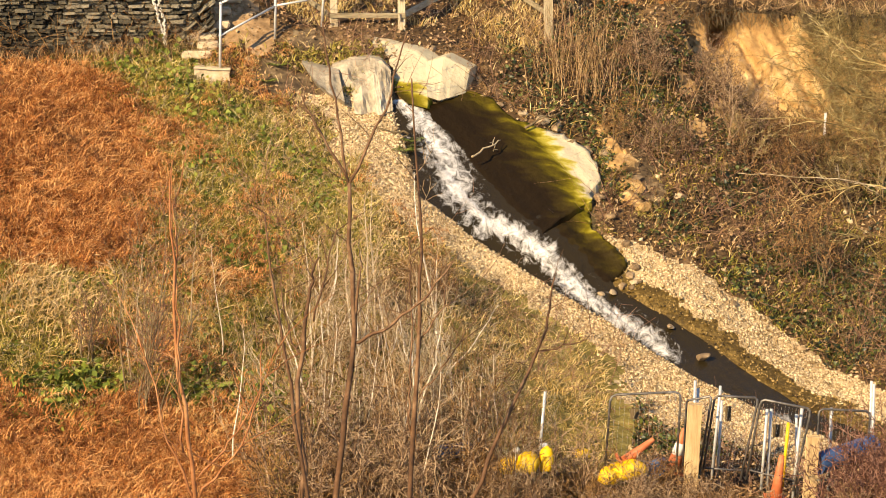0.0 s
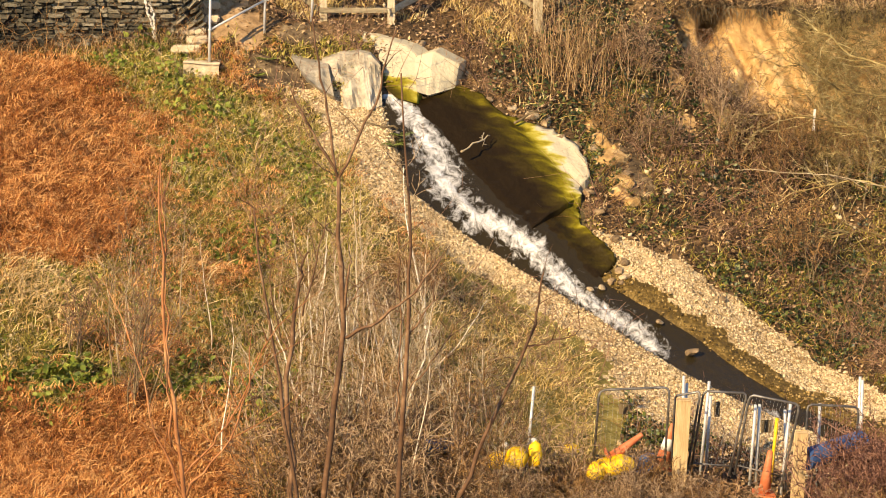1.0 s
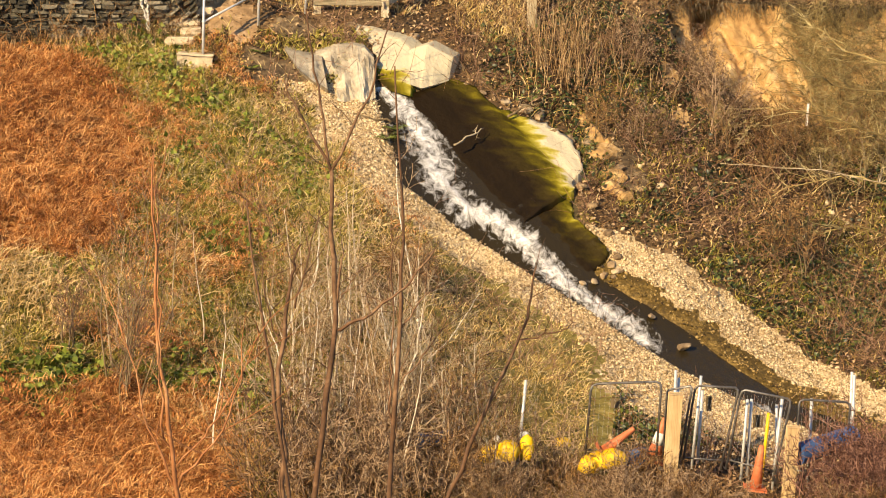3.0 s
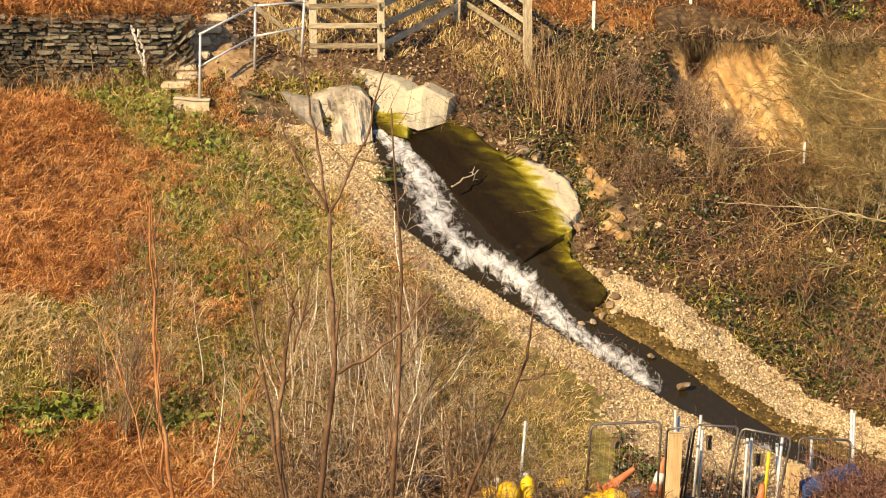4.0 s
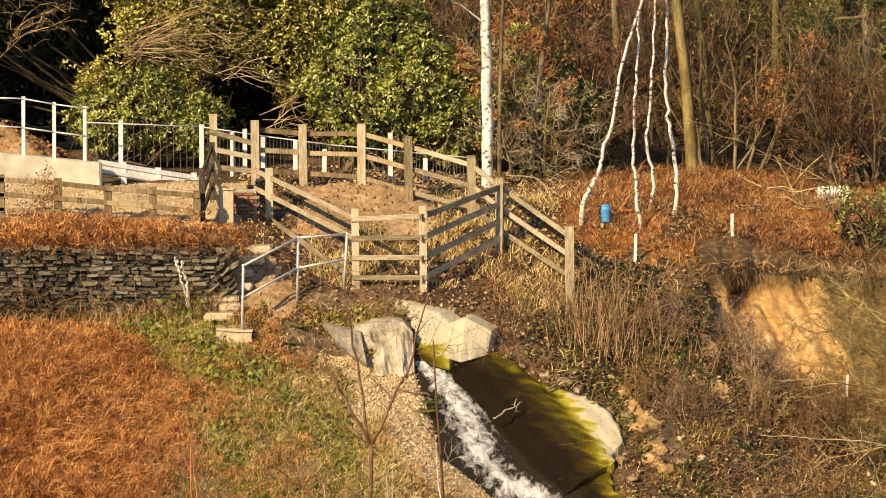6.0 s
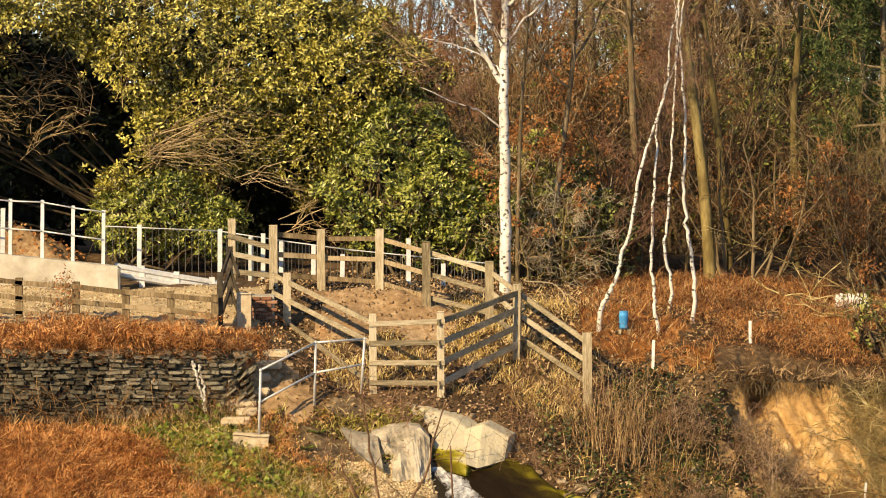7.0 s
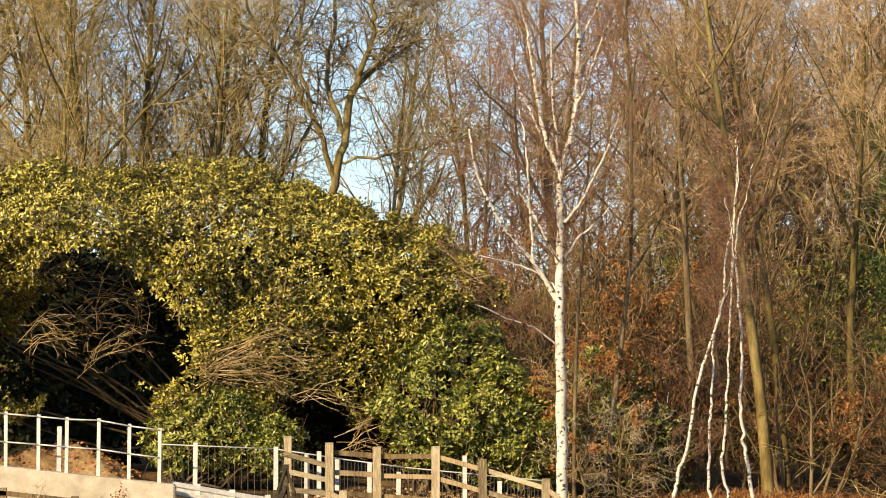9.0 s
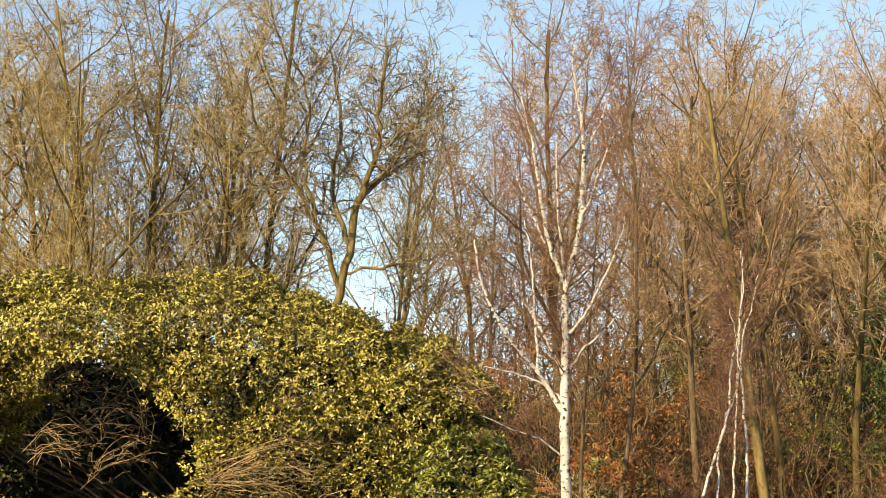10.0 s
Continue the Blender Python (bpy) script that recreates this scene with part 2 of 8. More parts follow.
def height(x, y):
    x, y = np.asarray(x, float), np.asarray(y, float)
    z = base_height(x, y)
    # bank raised behind the dry stone wall
    left = np.clip((WALL_END + 0.25 - x) / 0.5, 0, 1)
    up = np.clip((y - (WALL_Y + 0.18)) / 0.06, 0, 1) * np.clip((56.6 - y) / 0.8, 0, 1)
    z = z + left * up * (np.interp(y, [54.4, 55.0, 56.6], [-0.64, -0.58, -0.33]) - z)
    near = (y > 38) & (y < 68)
    rough = np.where(near, (0.07 + 0.07 * np.clip((-0.04 - x / np.maximum(y, 1)) / 0.03, 0, 1) * (y < 53.5)) * wobble(x, y, 0.8) + 0.035 * wobble(x, y, 2.9, 1.0), 0.25 * wobble(x, y, 0.12))
    z = z - cutting(x, y)
    t = np.clip(((x + 3.1) * 2.1 - (y - 58.5) * 3.5) / 16.7, 0, 1)
    z = z - 0.34 * np.exp(-((x + 3.1 - 2.1 * t) ** 2 + (y - 58.5 + 3.5 * t) ** 2) / 0.30) * np.clip(4 * t * (1 - t) + 0.3, 0, 1)
    d = stream_offset(x, y)
    under = inside_plan(x, y, APRON_PLAN)
    rough = np.where(under, -0.10, rough * np.clip(d / 0.6, 0, 1))
    z = z + rough - 0.22 * np.clip(0.15 - d, 0, 0.35) / 0.35
    for cx, cy, a in ((-1.41, 59.43, 0.22), (-0.4, 59.21, 0.26), (-0.85, 57.36, 0.12)):
        z = z + a * np.exp(-((x - cx) / 0.55) ** 2 - ((y - cy) / 0.5) ** 2) * (1 + 0.4 * wobble(x, y, 3.0, 4.0))
    return z - pocket(x, y)


def fbm(p, octaves=5):
    """Broken, unrepeating unevenness, about -1 to 1."""
    return noise.fractal(Vector(p), 0.9, 2.1, octaves)


def ground_z(x, y):
    return float(height(np.array([float(x)]), np.array([float(y)]))[0])


def axis(stops):
    out = []
    for a, b, n in stops:
        out.extend(np.linspace(a, b, n, endpoint=False))
    return np.array(out + [stops[-1][1]])


GX = axis([(-900, -60, 12), (-60, -13, 24), (-13, 13, 230), (13, 60, 24), (60, 900, 12)])
GY = axis([(-300, -10, 12), (-10, 36, 46), (36, 41, 30), (41, 62, 200), (62, 72, 40), (72, 200, 30), (200, 1500, 14)])
XX, YY = np.meshgrid(GX, GY)
ZZ = height(XX, YY)


def stream_side(x, y):
    """Station along the stream's middle, and signed distance from its middle (right bank positive)."""
    x, y = np.asarray(x, float), np.asarray(y, float)
    mid = [((a[0] + c[0]) / 2, (a[1] + c[1]) / 2) for a, c in STREAM]
    best, along, side = np.full(x.shape, 1e9), np.zeros(x.shape), np.zeros(x.shape)
    for k in range(len(mid) - 1):
        (x0, y0), (x1, y1) = mid[k], mid[k + 1]
        dx, dy = x1 - x0, y1 - y0
        t = np.clip(((x - x0) * dx + (y - y0) * dy) / (dx * dx + dy * dy), 0, 1)
        e = np.hypot(x - x0 - t * dx, y - y0 - t * dy)
        s = np.sign(dx * (y - y0) - dy * (x - x0))
        closer = e < best
        along, side, best = np.where(closer, k + t, along), np.where(closer, s, side), np.minimum(best, e)
    return along, side * best


GRAVEL_LEFT = [1.5, 1.35, 0.95, 0.72, 0.7, 0.75, 0.9, 1.0, 1.5, 2.0, 2.1, 2.0, 2.0]
GRAVEL_RIGHT = [0, 0, 0, 0, 0.3, 1.0, 1.45, 1.6, 1.7, 1.7, 1.6, 1.5, 1.5]


BARE_SAND = [(-2.95, 55.14, 0.5, 0.9), (-2.45, 54.64, 0.35, 0.5)]
BARE_CLAY = [(-1.25, 53.5, 0.5, 0.45), (-2.05, 53.5, 0.45, 0.5), (-1.5, 54.6, 0.4, 0.3), (6.22, 56.25, 0.21, 0.3), (5.91, 55.15, 0.18, 0.24), (6.73, 54.87, 0.3, 0.3), (4.79, 52.99, 0.42, 0.51), (4.95, 52.3, 0.3, 0.34), (4.5, 53.35, 0.34, 0.26), (6.1, 54.19, 0.15, 0.18)]


def zone(x, y):
    """0 litter, 1 rough grass, 2 bracken, 3 gravel, 4 clay, 5 mud, 6 stream bed, 7 wet gravel, 8 bare earth."""
    x, y = np.asarray(x, float), np.asarray(y, float)
    n = wobble(x, y, 0.55, 4.0) * 0.9 + wobble(x, y, 1.9, 2.0) * 0.35 + wobble(x, y, 6.0, 3.0) * 0.25
    d = stream_offset(x, y)
    along, side = stream_side(x, y)
    s = x / np.maximum(y, 1)
    z = np.zeros(x.shape, int)
    bank = (y > 38) & (y < 54.6) & (side < 0) & (s < 0.09)
    z = np.where(bank, 1, z)
    z = np.where(bank & (y > 52.5 + n * 0.6) & (s > -0.060 + n * 0.01), 0, z)
    edge = np.interp(y, [47.3, 48.2, 49.1, 50.4, 51.4, 52.6, 53.3, 54.3], [-0.113, -0.0908, -0.0845, -0.0782, -0.079, -0.0859, -0.0957, -0.1076])
    z = np.where(bank & (s + n * 0.017 < edge) & (y > 47.4 + n * 0.3), 2, z)
    z = np.where(bank & (y < 44.2 + n * 0.9) & (s < -0.05 + n * 0.015), 2, z)
    z = np.where(bank & (y < 49) & (y > 45) & (n > 0.62) & (s < -0.04), 2, z)
    z = np.where((y > WALL_Y) & (y < 56.9 + n * 0.2) & (x < -3.3), 2, z)
    z = np.where((y > 56.9) & (y < 60.2) & (x < -3.4), 3, z)
    z = np.where((y > 57.4 + n * 0.3) & (y < 60.6) & (np.abs(x + 0.9 + n * 0.3) < 1.4), 5, z)
    z = np.where((y > 57.3 + n) & (y < 66) & (s > 0.055) & (n > -0.25), 2, z)
    for cx, cy, ra, rb in BARE_CLAY:
        z = np.where(((x - cx) / ra) ** 2 + ((y - cy) / rb) ** 2 < 1 + 0.9 * n, 8 if cx < 5 else 4, z)
    for cx, cy, ra, rb in BARE_SAND:
        z = np.where(((x - cx) / ra) ** 2 + ((y - cy) / rb) ** 2 < 1 + 0.9 * n, 5, z)
    i = np.arange(len(STREAM))
    wl, wr = np.interp(along, i, GRAVEL_LEFT), np.interp(along, i, GRAVEL_RIGHT)
    z = np.where((d > 0) & (side < 0) & (d < wl * (1 + 0.35 * n)) & (y < 53.2), 3, z)
    z = np.where((d > 0) & (side > 0) & (wr > 0) & (d < wr * (1 + 0.18 * n)), 3, z)
    z = np.where((d > 0) & (side > 0) & (wr > 0.2) & (d < 0.60 + 0.34 * n), 7, z)
    z = np.where((d < 0) | inside_plan(x, y, APRON_PLAN), 6, z)
    return z


def build_ground():
    ny, nx = XX.shape
    verts = np.stack([XX.ravel(), YY.ravel(), ZZ.ravel()], 1)
    idx = np.arange(nx * ny).reshape(ny, nx)
    faces = np.stack([idx[:-1, :-1], idx[:-1, 1:], idx[1:, 1:], idx[1:, :-1]], -1).reshape(-1, 4)
    ob = mesh_object("ground", verts, faces.tolist(), [M_LITTER, M_GRASSY, M_BRACKEN_SOIL, M_GRAVEL_SOIL, M_CLAY, M_MUD, M_BED, M_WET, M_EARTH], smooth=True)
    cx = (XX[:-1, :-1] + XX[1:, 1:]) / 2
    cy = (YY[:-1, :-1] + YY[1:, 1:]) / 2
    ob.data.polygons.foreach_set("material_index", zone(cx, cy).ravel().astype(np.int32))
    return tagged(ob, "sloping earth with bracken, grass and leaf litter", "ground", kind="structure")


build_ground()

# ---- stream ----
def water_material():
    m = bpy.data.materials.new("peaty_water")
    m.use_nodes = True
    n, l = m.node_tree.nodes, m.node_tree.links
    b = n["Principled BSDF"]
    b.inputs["Roughness"].default_value = 0.06
    b.inputs["IOR"].default_value = 1.33
    at = n.new("ShaderNodeAttribute")
    at.attribute_name = "foam"
    tc = n.new("ShaderNodeTexCoord")
    mp = n.new("ShaderNodeMapping")
    mp.inputs["Rotation"].default_value = (0, 0, radians(-40))
    mp.inputs["Scale"].default_value = (1.0, 0.4, 1.0)
    l.new(tc.outputs["Object"], mp.inputs["Vector"])
    t = n.new("ShaderNodeTexNoise")
    t.inputs["Scale"].default_value, t.inputs["Detail"].default_value, t.inputs["Roughness"].default_value = 5.0, 9.0, 0.75
    t.inputs["Distortion"].default_value = 1.2
    l.new(mp.outputs[0], t.inputs["Vector"])
    a = n.new("ShaderNodeMath")
    a.operation = "MULTIPLY_ADD"
    l.new(at.outputs["Fac"], a.inputs[0])
    a.inputs[1].default_value = 0.62
    l.new(t.outputs["Fac"], a.inputs[2])
    r = n.new("ShaderNodeValToRGB")
    r.color_ramp.elements[0].position, r.color_ramp.elements[1].position = 0.61, 0.93
    l.new(a.outputs[0], r.inputs[0])
    mix = n.new("ShaderNodeMix")
    mix.data_type = "RGBA"
    l.new(r.outputs[0], mix.inputs[0])
    mix.inputs[6].default_value = (0.026, 0.019, 0.008, 1)
    mix.inputs[7].default_value = (0.90, 0.89, 0.86, 1)
    l.new(mix.outputs[2], b.inputs["Base Color"])
    mr = n.new("ShaderNodeMath")
    mr.operation = "MULTIPLY_ADD"
    l.new(r.outputs[0], mr.inputs[0])
    mr.inputs[1].default_value, mr.inputs[2].default_value = 0.55, 0.06
    l.new(mr.outputs[0], b.inputs["Roughness"])
    bn = n.new("ShaderNodeBump")
    bn.inputs["Strength"].default_value, bn.inputs["Distance"].default_value = 0.4, 0.04
    l.new(t.outputs["Fac"], bn.inputs["Height"])
    l.new(bn.outputs[0], b.inputs["Normal"])
    return m


FOAM_LINE = [(0.20, 53.35), (0.36, 53.19), (0.68, 52.98), (0.93, 52.41), (1.08, 51.85), (1.22, 51.34), (1.70, 50.66), (2.41, 50.42), (2.91, 50.10), (3.29, 49.61), (3.95, 48.93), (4.52, 48.50), (4.97, 47.97)]


def build_stream():
    nu, nv = 260, 36
    k = np.linspace(0, len(STREAM) - 1, nu)
    L = np.array([a for a, b in STREAM])
    R = np.array([b for a, b in STREAM])
    i = np.arange(len(STREAM))
    lx, ly = np.interp(k, i, L[:, 0]), np.interp(k, i, L[:, 1])
    rx, ry = np.interp(k, i, R[:, 0]), np.interp(k, i, R[:, 1])
    v = np.linspace(-0.12, 1.12, nv)[None, :]
    x = lx[:, None] * (1 - v) + rx[:, None] * v
    y = ly[:, None] * (1 - v) + ry[:, None] * v
    z = base_height(x, y) - 0.05
    fx, fy = np.array(FOAM_LINE).T
    d = np.full(x.shape, 1e9)
    along = np.zeros(x.shape)
    for q in range(len(fx) - 1):
        dx, dy = fx[q + 1] - fx[q], fy[q + 1] - fy[q]
        t = np.clip(((x - fx[q]) * dx + (y - fy[q]) * dy) / (dx * dx + dy * dy), 0, 1)
        e = np.hypot(x - fx[q] - t * dx, y - fy[q] - t * dy)
        along = np.where(e < d, q + t, along)
        d = np.minimum(d, e)
    width = np.interp(along, [0, 1, 2, 3, 4, 5, 6, 7, 9, 11, 12], [0.26, 0.34, 0.46, 0.62, 0.64, 0.62, 0.54, 0.42, 0.38, 0.42, 0.36])
    foam = np.clip(1.0 - d / width, -0.7, 1.0) * 0.50 + 0.03
    end = np.hypot(x - fx[-1], y - fy[-1])
    foam = np.where((along > len(fx) - 1.001) & (end > 0.1), foam - 0.6 * end, foam)
    foam = foam + 0.14 * wobble(x, y, 3.3, 1.0) + 0.12 * wobble(x, y, 7.7, 2.0) - 0.10 * np.clip(wobble(x, y, 2.1, 6.0), 0, 1)
    rx0, ry0 = (6.61, 46.57)
    foam = np.maximum(foam, 0.30 - 0.8 * np.hypot((x - rx0) * 0.8, (y - ry0) * 1.6) + 0.1 * wobble(x, y, 6.0, 1.0))
    lump = np.clip(foam, 0, 1)
    z = z + lump * (0.06 + 0.07 * wobble(x, y, 4.1, 3.0) + 0.05 * wobble(x, y, 9.0, 5.0)) + 0.008 * wobble(x, y, 5.0)
    idx = np.arange(nu * nv).reshape(nu, nv)
    faces = np.stack([idx[:-1, :-1], idx[:-1, 1:], idx[1:, 1:], idx[1:, :-1]], -1).reshape(-1, 4)
    ob = mesh_object("water", np.stack([x.ravel(), y.ravel(), z.ravel()], 1), faces.tolist(), water_material(), smooth=True)
    a = ob.data.attributes.new("foam", "FLOAT", "POINT")
    a.data.foreach_set("value", foam.ravel().astype(np.float32))
    tagged(ob, "fast dark stream with white foam down a cascade", "stream", kind="structure")


build_stream()


# ---- dry stone wall, structure first, its stones last in the file ----
def build_wall_core():
    bm = bm_beam((-16, WALL_Y + 0.30, -1.35), (WALL_END - 0.15, WALL_Y + 0.30, -1.35), 0.44, 1.35, 0.02)
    ob = part("wall_dry_stone", bm, M_STONE, None)
    return tagged(ob, "old dark dry stone retaining wall with white lime streaks", "wall", kind="structure")


WALL = build_wall_core()


# ---- timber fences ----
def timber_post(parent, foot, top, w=0.15, lean=(0, 0)):
    f = Vector(foot) - Vector((0, 0, 0.35))
    t = Vector((foot[0] + lean[0], foot[1] + lean[1], top))
    bm = bm_beam(f, t, w, w * 0.85, 0.012, up=(0, 1, 0))
    return part("post", bm, M_WOOD, parent)


def rail(parent, p, q, w=0.045, h=0.10):
    sag = RNG.uniform(-0.012, 0.012)
    p, q = Vector(p), Vector(q)
    return part("rail", bm_beam(p + Vector((0, 0, sag)), q - Vector((0, 0, sag)), w, h, 0.006), M_RAIL, parent)


def fence_run(name, label, posts, rails, post_w=0.15, group="", mat=None, back=False, brown=0):
    """posts: foot point and height above it; rails: share of height at which each rail sits."""
    t = thing(name, label, "fence", posts[0][0], group)
    inv = Matrix.Translation(posts[0][0]).inverted()
    for foot, h in posts:
        o = timber_post(t, foot, foot[2] + h, post_w, (RNG.uniform(-0.02, 0.02), 0))
        o.matrix_parent_inverse = inv
    dy = post_w * (0.55 if back else -0.5)
    for span, ((a, ha), (b, hb)) in enumerate(zip(posts, posts[1:])):
        for s in rails:
            pa = Vector(a) + Vector((0, dy, ha * s))
            pb = Vector(b) + Vector((0, dy, hb * s))
            d = (pb - pa).normalized() * 0.08
            o = rail(t, pa - d, pb + d)
            o.matrix_parent_inverse = inv
            # the first spans get browner rails
            if span < brown:
                o.data.materials[0] = M_WOOD_BROWN
    if mat:
        for o in t.children:
            o.data.materials[0] = mat
    return t


POST_A, POST_B, POST_C, POST_D, POST_E, POST_F, POST_G = (-3.22, 60.00, 0.27), (-2.21, 60.20, 0.19), (-0.97, 59.80, 0.11), (0.04, 59.00, -0.15), (1.33, 58.30, -0.39), (1.88, 57.30, -0.76), (3.23, 55.80, -1.56)
fence_run("timber_fence", "weathered post and rail fence along the platform", [(POST_A, 1.27), (POST_B, 1.25), (POST_C, 1.36), (POST_D, 1.4), (POST_E, 1.28), (POST_F, 1.28), (POST_G, 1.2)], (0.85, 0.52, 0.17), back=True, brown=3)
LOW_A, LOW_B, LOW_C = (-2.84, 58.00, -0.53), (-1.01, 55.10, -1.40), (0.31, 55.10, -1.42)
fence_run("timber_fence", "grey weathered four-rail fence guarding the culvert head", [(LOW_B, 1.48), (LOW_C, 1.55), ((1.85, 57.00, -0.84), 1.35)], (0.88, 0.62, 0.36, 0.1), 0.12)
def sloping_fence():
    t = thing("timber_fence", "three weathered rails sloping down to the culvert head", "fence", LOW_A)
    inv = Matrix.Translation(LOW_A).inverted()
    timber_post(t, LOW_A, LOW_A[2] + 1.2, 0.13).matrix_parent_inverse = inv
    for a, c in (((-3.17, 58.55, 0.6), (-0.99, 55.05, -0.1)), ((-3.17, 58.55, 0.23), (-0.99, 55.05, -0.5)), ((-3.18, 58.55, -0.18), (-1.0, 55.05, -1.32))):
        rail(t, a, c).matrix_parent_inverse = inv


sloping_fence()
fence_run("timber_fence", "low two-rail timber fence beside the gravel track", [((-10.98, 56.80, 0.12), 0.85), ((-9.62, 56.80, -0.02), 0.85), ((-8.17, 56.80, -0.20), 0.86), ((-7.04, 56.80, -0.27), 0.85), ((-6.02, 56.70, -0.35), 0.82), ((-5.10, 56.60, -0.43), 0.84), ((-4.20, 56.30, -0.56), 0.92)], (0.9, 0.55, 0.2), 0.12, mat=M_WOOD_BROWN)


# ---- concrete ----
def slab(name, corners, depth, label, category, mat, kind=""):
    """A cast block: front face through four corners, thickness back along y."""
    bm = bmesh.new()
    f = [bm.verts.new(c) for c in corners]
    b = [bm.verts.new((c[0], c[1] + depth, c[2])) for c in corners]
    n = len(corners)
    bm.faces.new(f)
    bm.faces.new(list(reversed(b)))
    for i in range(n):
        bm.faces.new([f[i], b[i], b[(i + 1) % n], f[(i + 1) % n]])
    bmesh.ops.recalc_face_normals(bm, faces=bm.faces[:])
    bmesh.ops.bevel(bm, geom=bm.edges[:], offset=0.03, segments=2, affect="EDGES")
    ob = part(name, bm, mat, None)
    return tagged(ob, label, category, kind=kind)


slab("concrete_wall", [(-11.91, 60.40, 1.24), (-9.60, 60.30, 0.97), (-6.51, 60.00, 0.66), (-6.51, 60.00, 0.06), (-11.90, 60.30, 0.04)], 0.35, "low smooth concrete upstand wall along the track", "wall", M_CONCRETE)

# ---- vegetation kit ----
def fast_mesh(name, verts, faces, mat, parent=None, smooth=False):
    """verts (n,3), faces (m,k) arrays."""
    verts, faces = np.asarray(verts, np.float32), np.asarray(faces, np.int32)
    me = bpy.data.meshes.new(name)
    k = faces.shape[1]
    me.vertices.add(len(verts))
    me.vertices.foreach_set("co", verts.ravel())
    me.loops.add(faces.size)
    me.loops.foreach_set("vertex_index", faces.ravel())
    me.polygons.add(len(faces))
    me.polygons.foreach_set("loop_start", np.arange(0, faces.size, k, dtype=np.int32))
    if smooth:
        me.polygons.foreach_set("use_smooth", np.ones(len(faces), bool))
    me.materials.append(mat)
    me.update(calc_edges=True)
    ob = new(name, me)
    ob.parent = parent
    return ob


def unit(v):
    return v / np.maximum(np.linalg.norm(v, axis=-1, keepdims=True), 1e-9)


def frame_of(d):
    ref = np.where(np.abs(d[:, 2:3]) > 0.9, np.array([[1.0, 0, 0]]), np.array([[0, 0, 1.0]]))
    a = unit(np.cross(d, ref))
    return a, np.cross(a, d)


def prisms(segs, sides=3):
    """segs (n,8): start, end, radius at each."""
    segs = np.asarray(segs, float)
    s, e, r0, r1 = segs[:, :3], segs[:, 3:6], segs[:, 6], segs[:, 7]
    d = unit(e - s)
    a, b = frame_of(d)
    n = len(segs)
    ring0, ring1 = [], []
    for k in range(sides):
        w = 2 * math.pi * k / sides
        o = a * math.cos(w) + b * math.sin(w)
        ring0.append(s + o * r0[:, None])
        ring1.append(e + o * r1[:, None])
    v = np.stack(ring0 + ring1, 1).reshape(-1, 3)
    base = (np.arange(n) * 2 * sides)[:, None]
    f = np.concatenate([base + np.array([[k, (k + 1) % sides, sides + (k + 1) % sides, sides + k]]) for k in range(sides)], 0)
    return v, f


def limbs_mesh(segs, sides=6):
    """Tubes through segments that follow on one another; each run is one closed skin."""
    V, F = [], []
    prev = None
    for s in np.asarray(segs, float):
        a, c, r0, r1 = s[:3], s[3:6], s[6], s[7]
        d = (c - a) / max(np.linalg.norm(c - a), 1e-9)
        if prev is None or np.abs(prev - a).max() > 1e-6:
            u = frame_of(d[None])[0][0]
            V.extend(a + (u * math.cos(2 * math.pi * k / sides) + np.cross(d, u) * math.sin(2 * math.pi * k / sides)) * r0 for k in range(sides))
        u = u - d * np.dot(u, d)
        u = u / max(np.linalg.norm(u), 1e-9)
        i = len(V)
        V.extend(c + (u * math.cos(2 * math.pi * k / sides) + np.cross(d, u) * math.sin(2 * math.pi * k / sides)) * r1 for k in range(sides))
        F.extend((i - sides + k, i - sides + (k + 1) % sides, i + (k + 1) % sides, i + k) for k in range(sides))
        prev = c
    return np.array(V), np.array(F)


def leaves(p, d, nrm, length, width, fold=0.25, droop=0.0):
    """Folded leaves: base p, direction d, face normal nrm; four triangles each over six points."""
    d = unit(d)
    side = unit(np.cross(d, nrm))
    up = np.cross(side, d)
    L, Wd = length[:, None], width[:, None]
    mid = p + d * L * 0.5 + up * L * 0.06
    tip = p + d * L - up * L * droop
    l = p + d * L * 0.45 + side * Wd * 0.5 + up * Wd * fold
    r = p + d * L * 0.45 - side * Wd * 0.5 + up * Wd * fold
    v = np.stack([p, l, tip, r, mid], 1).reshape(-1, 3)
    b = (np.arange(len(p)) * 5)[:, None]
    f = np.concatenate([b + np.array([[0, 4, 1]]), b + np.array([[4, 2, 1]]), b + np.array([[0, 3, 4]]), b + np.array([[4, 3, 2]])], 0)
    return v, f


def thin_leaves(p, d, nrm, length, width, fold=0.2):
    """Folded leaves of two triangles over four points."""
    d = unit(d)
    side = unit(np.cross(d, nrm))
    up = np.cross(side, d)
    L, Wd = length[:, None], width[:, None]
    mid = p + d * L * 0.45 + up * Wd * fold
    v = np.stack([p, mid + side * Wd * 0.5, p + d * L, mid - side * Wd * 0.5], 1).reshape(-1, 3)
    b = (np.arange(len(p)) * 4)[:, None]
    return v, np.concatenate([b + np.array([[0, 2, 1]]), b + np.array([[0, 3, 2]])], 0)


def rand_dirs(n, rng=None):
    return unit((rng or NR).normal(size=(n, 3)))


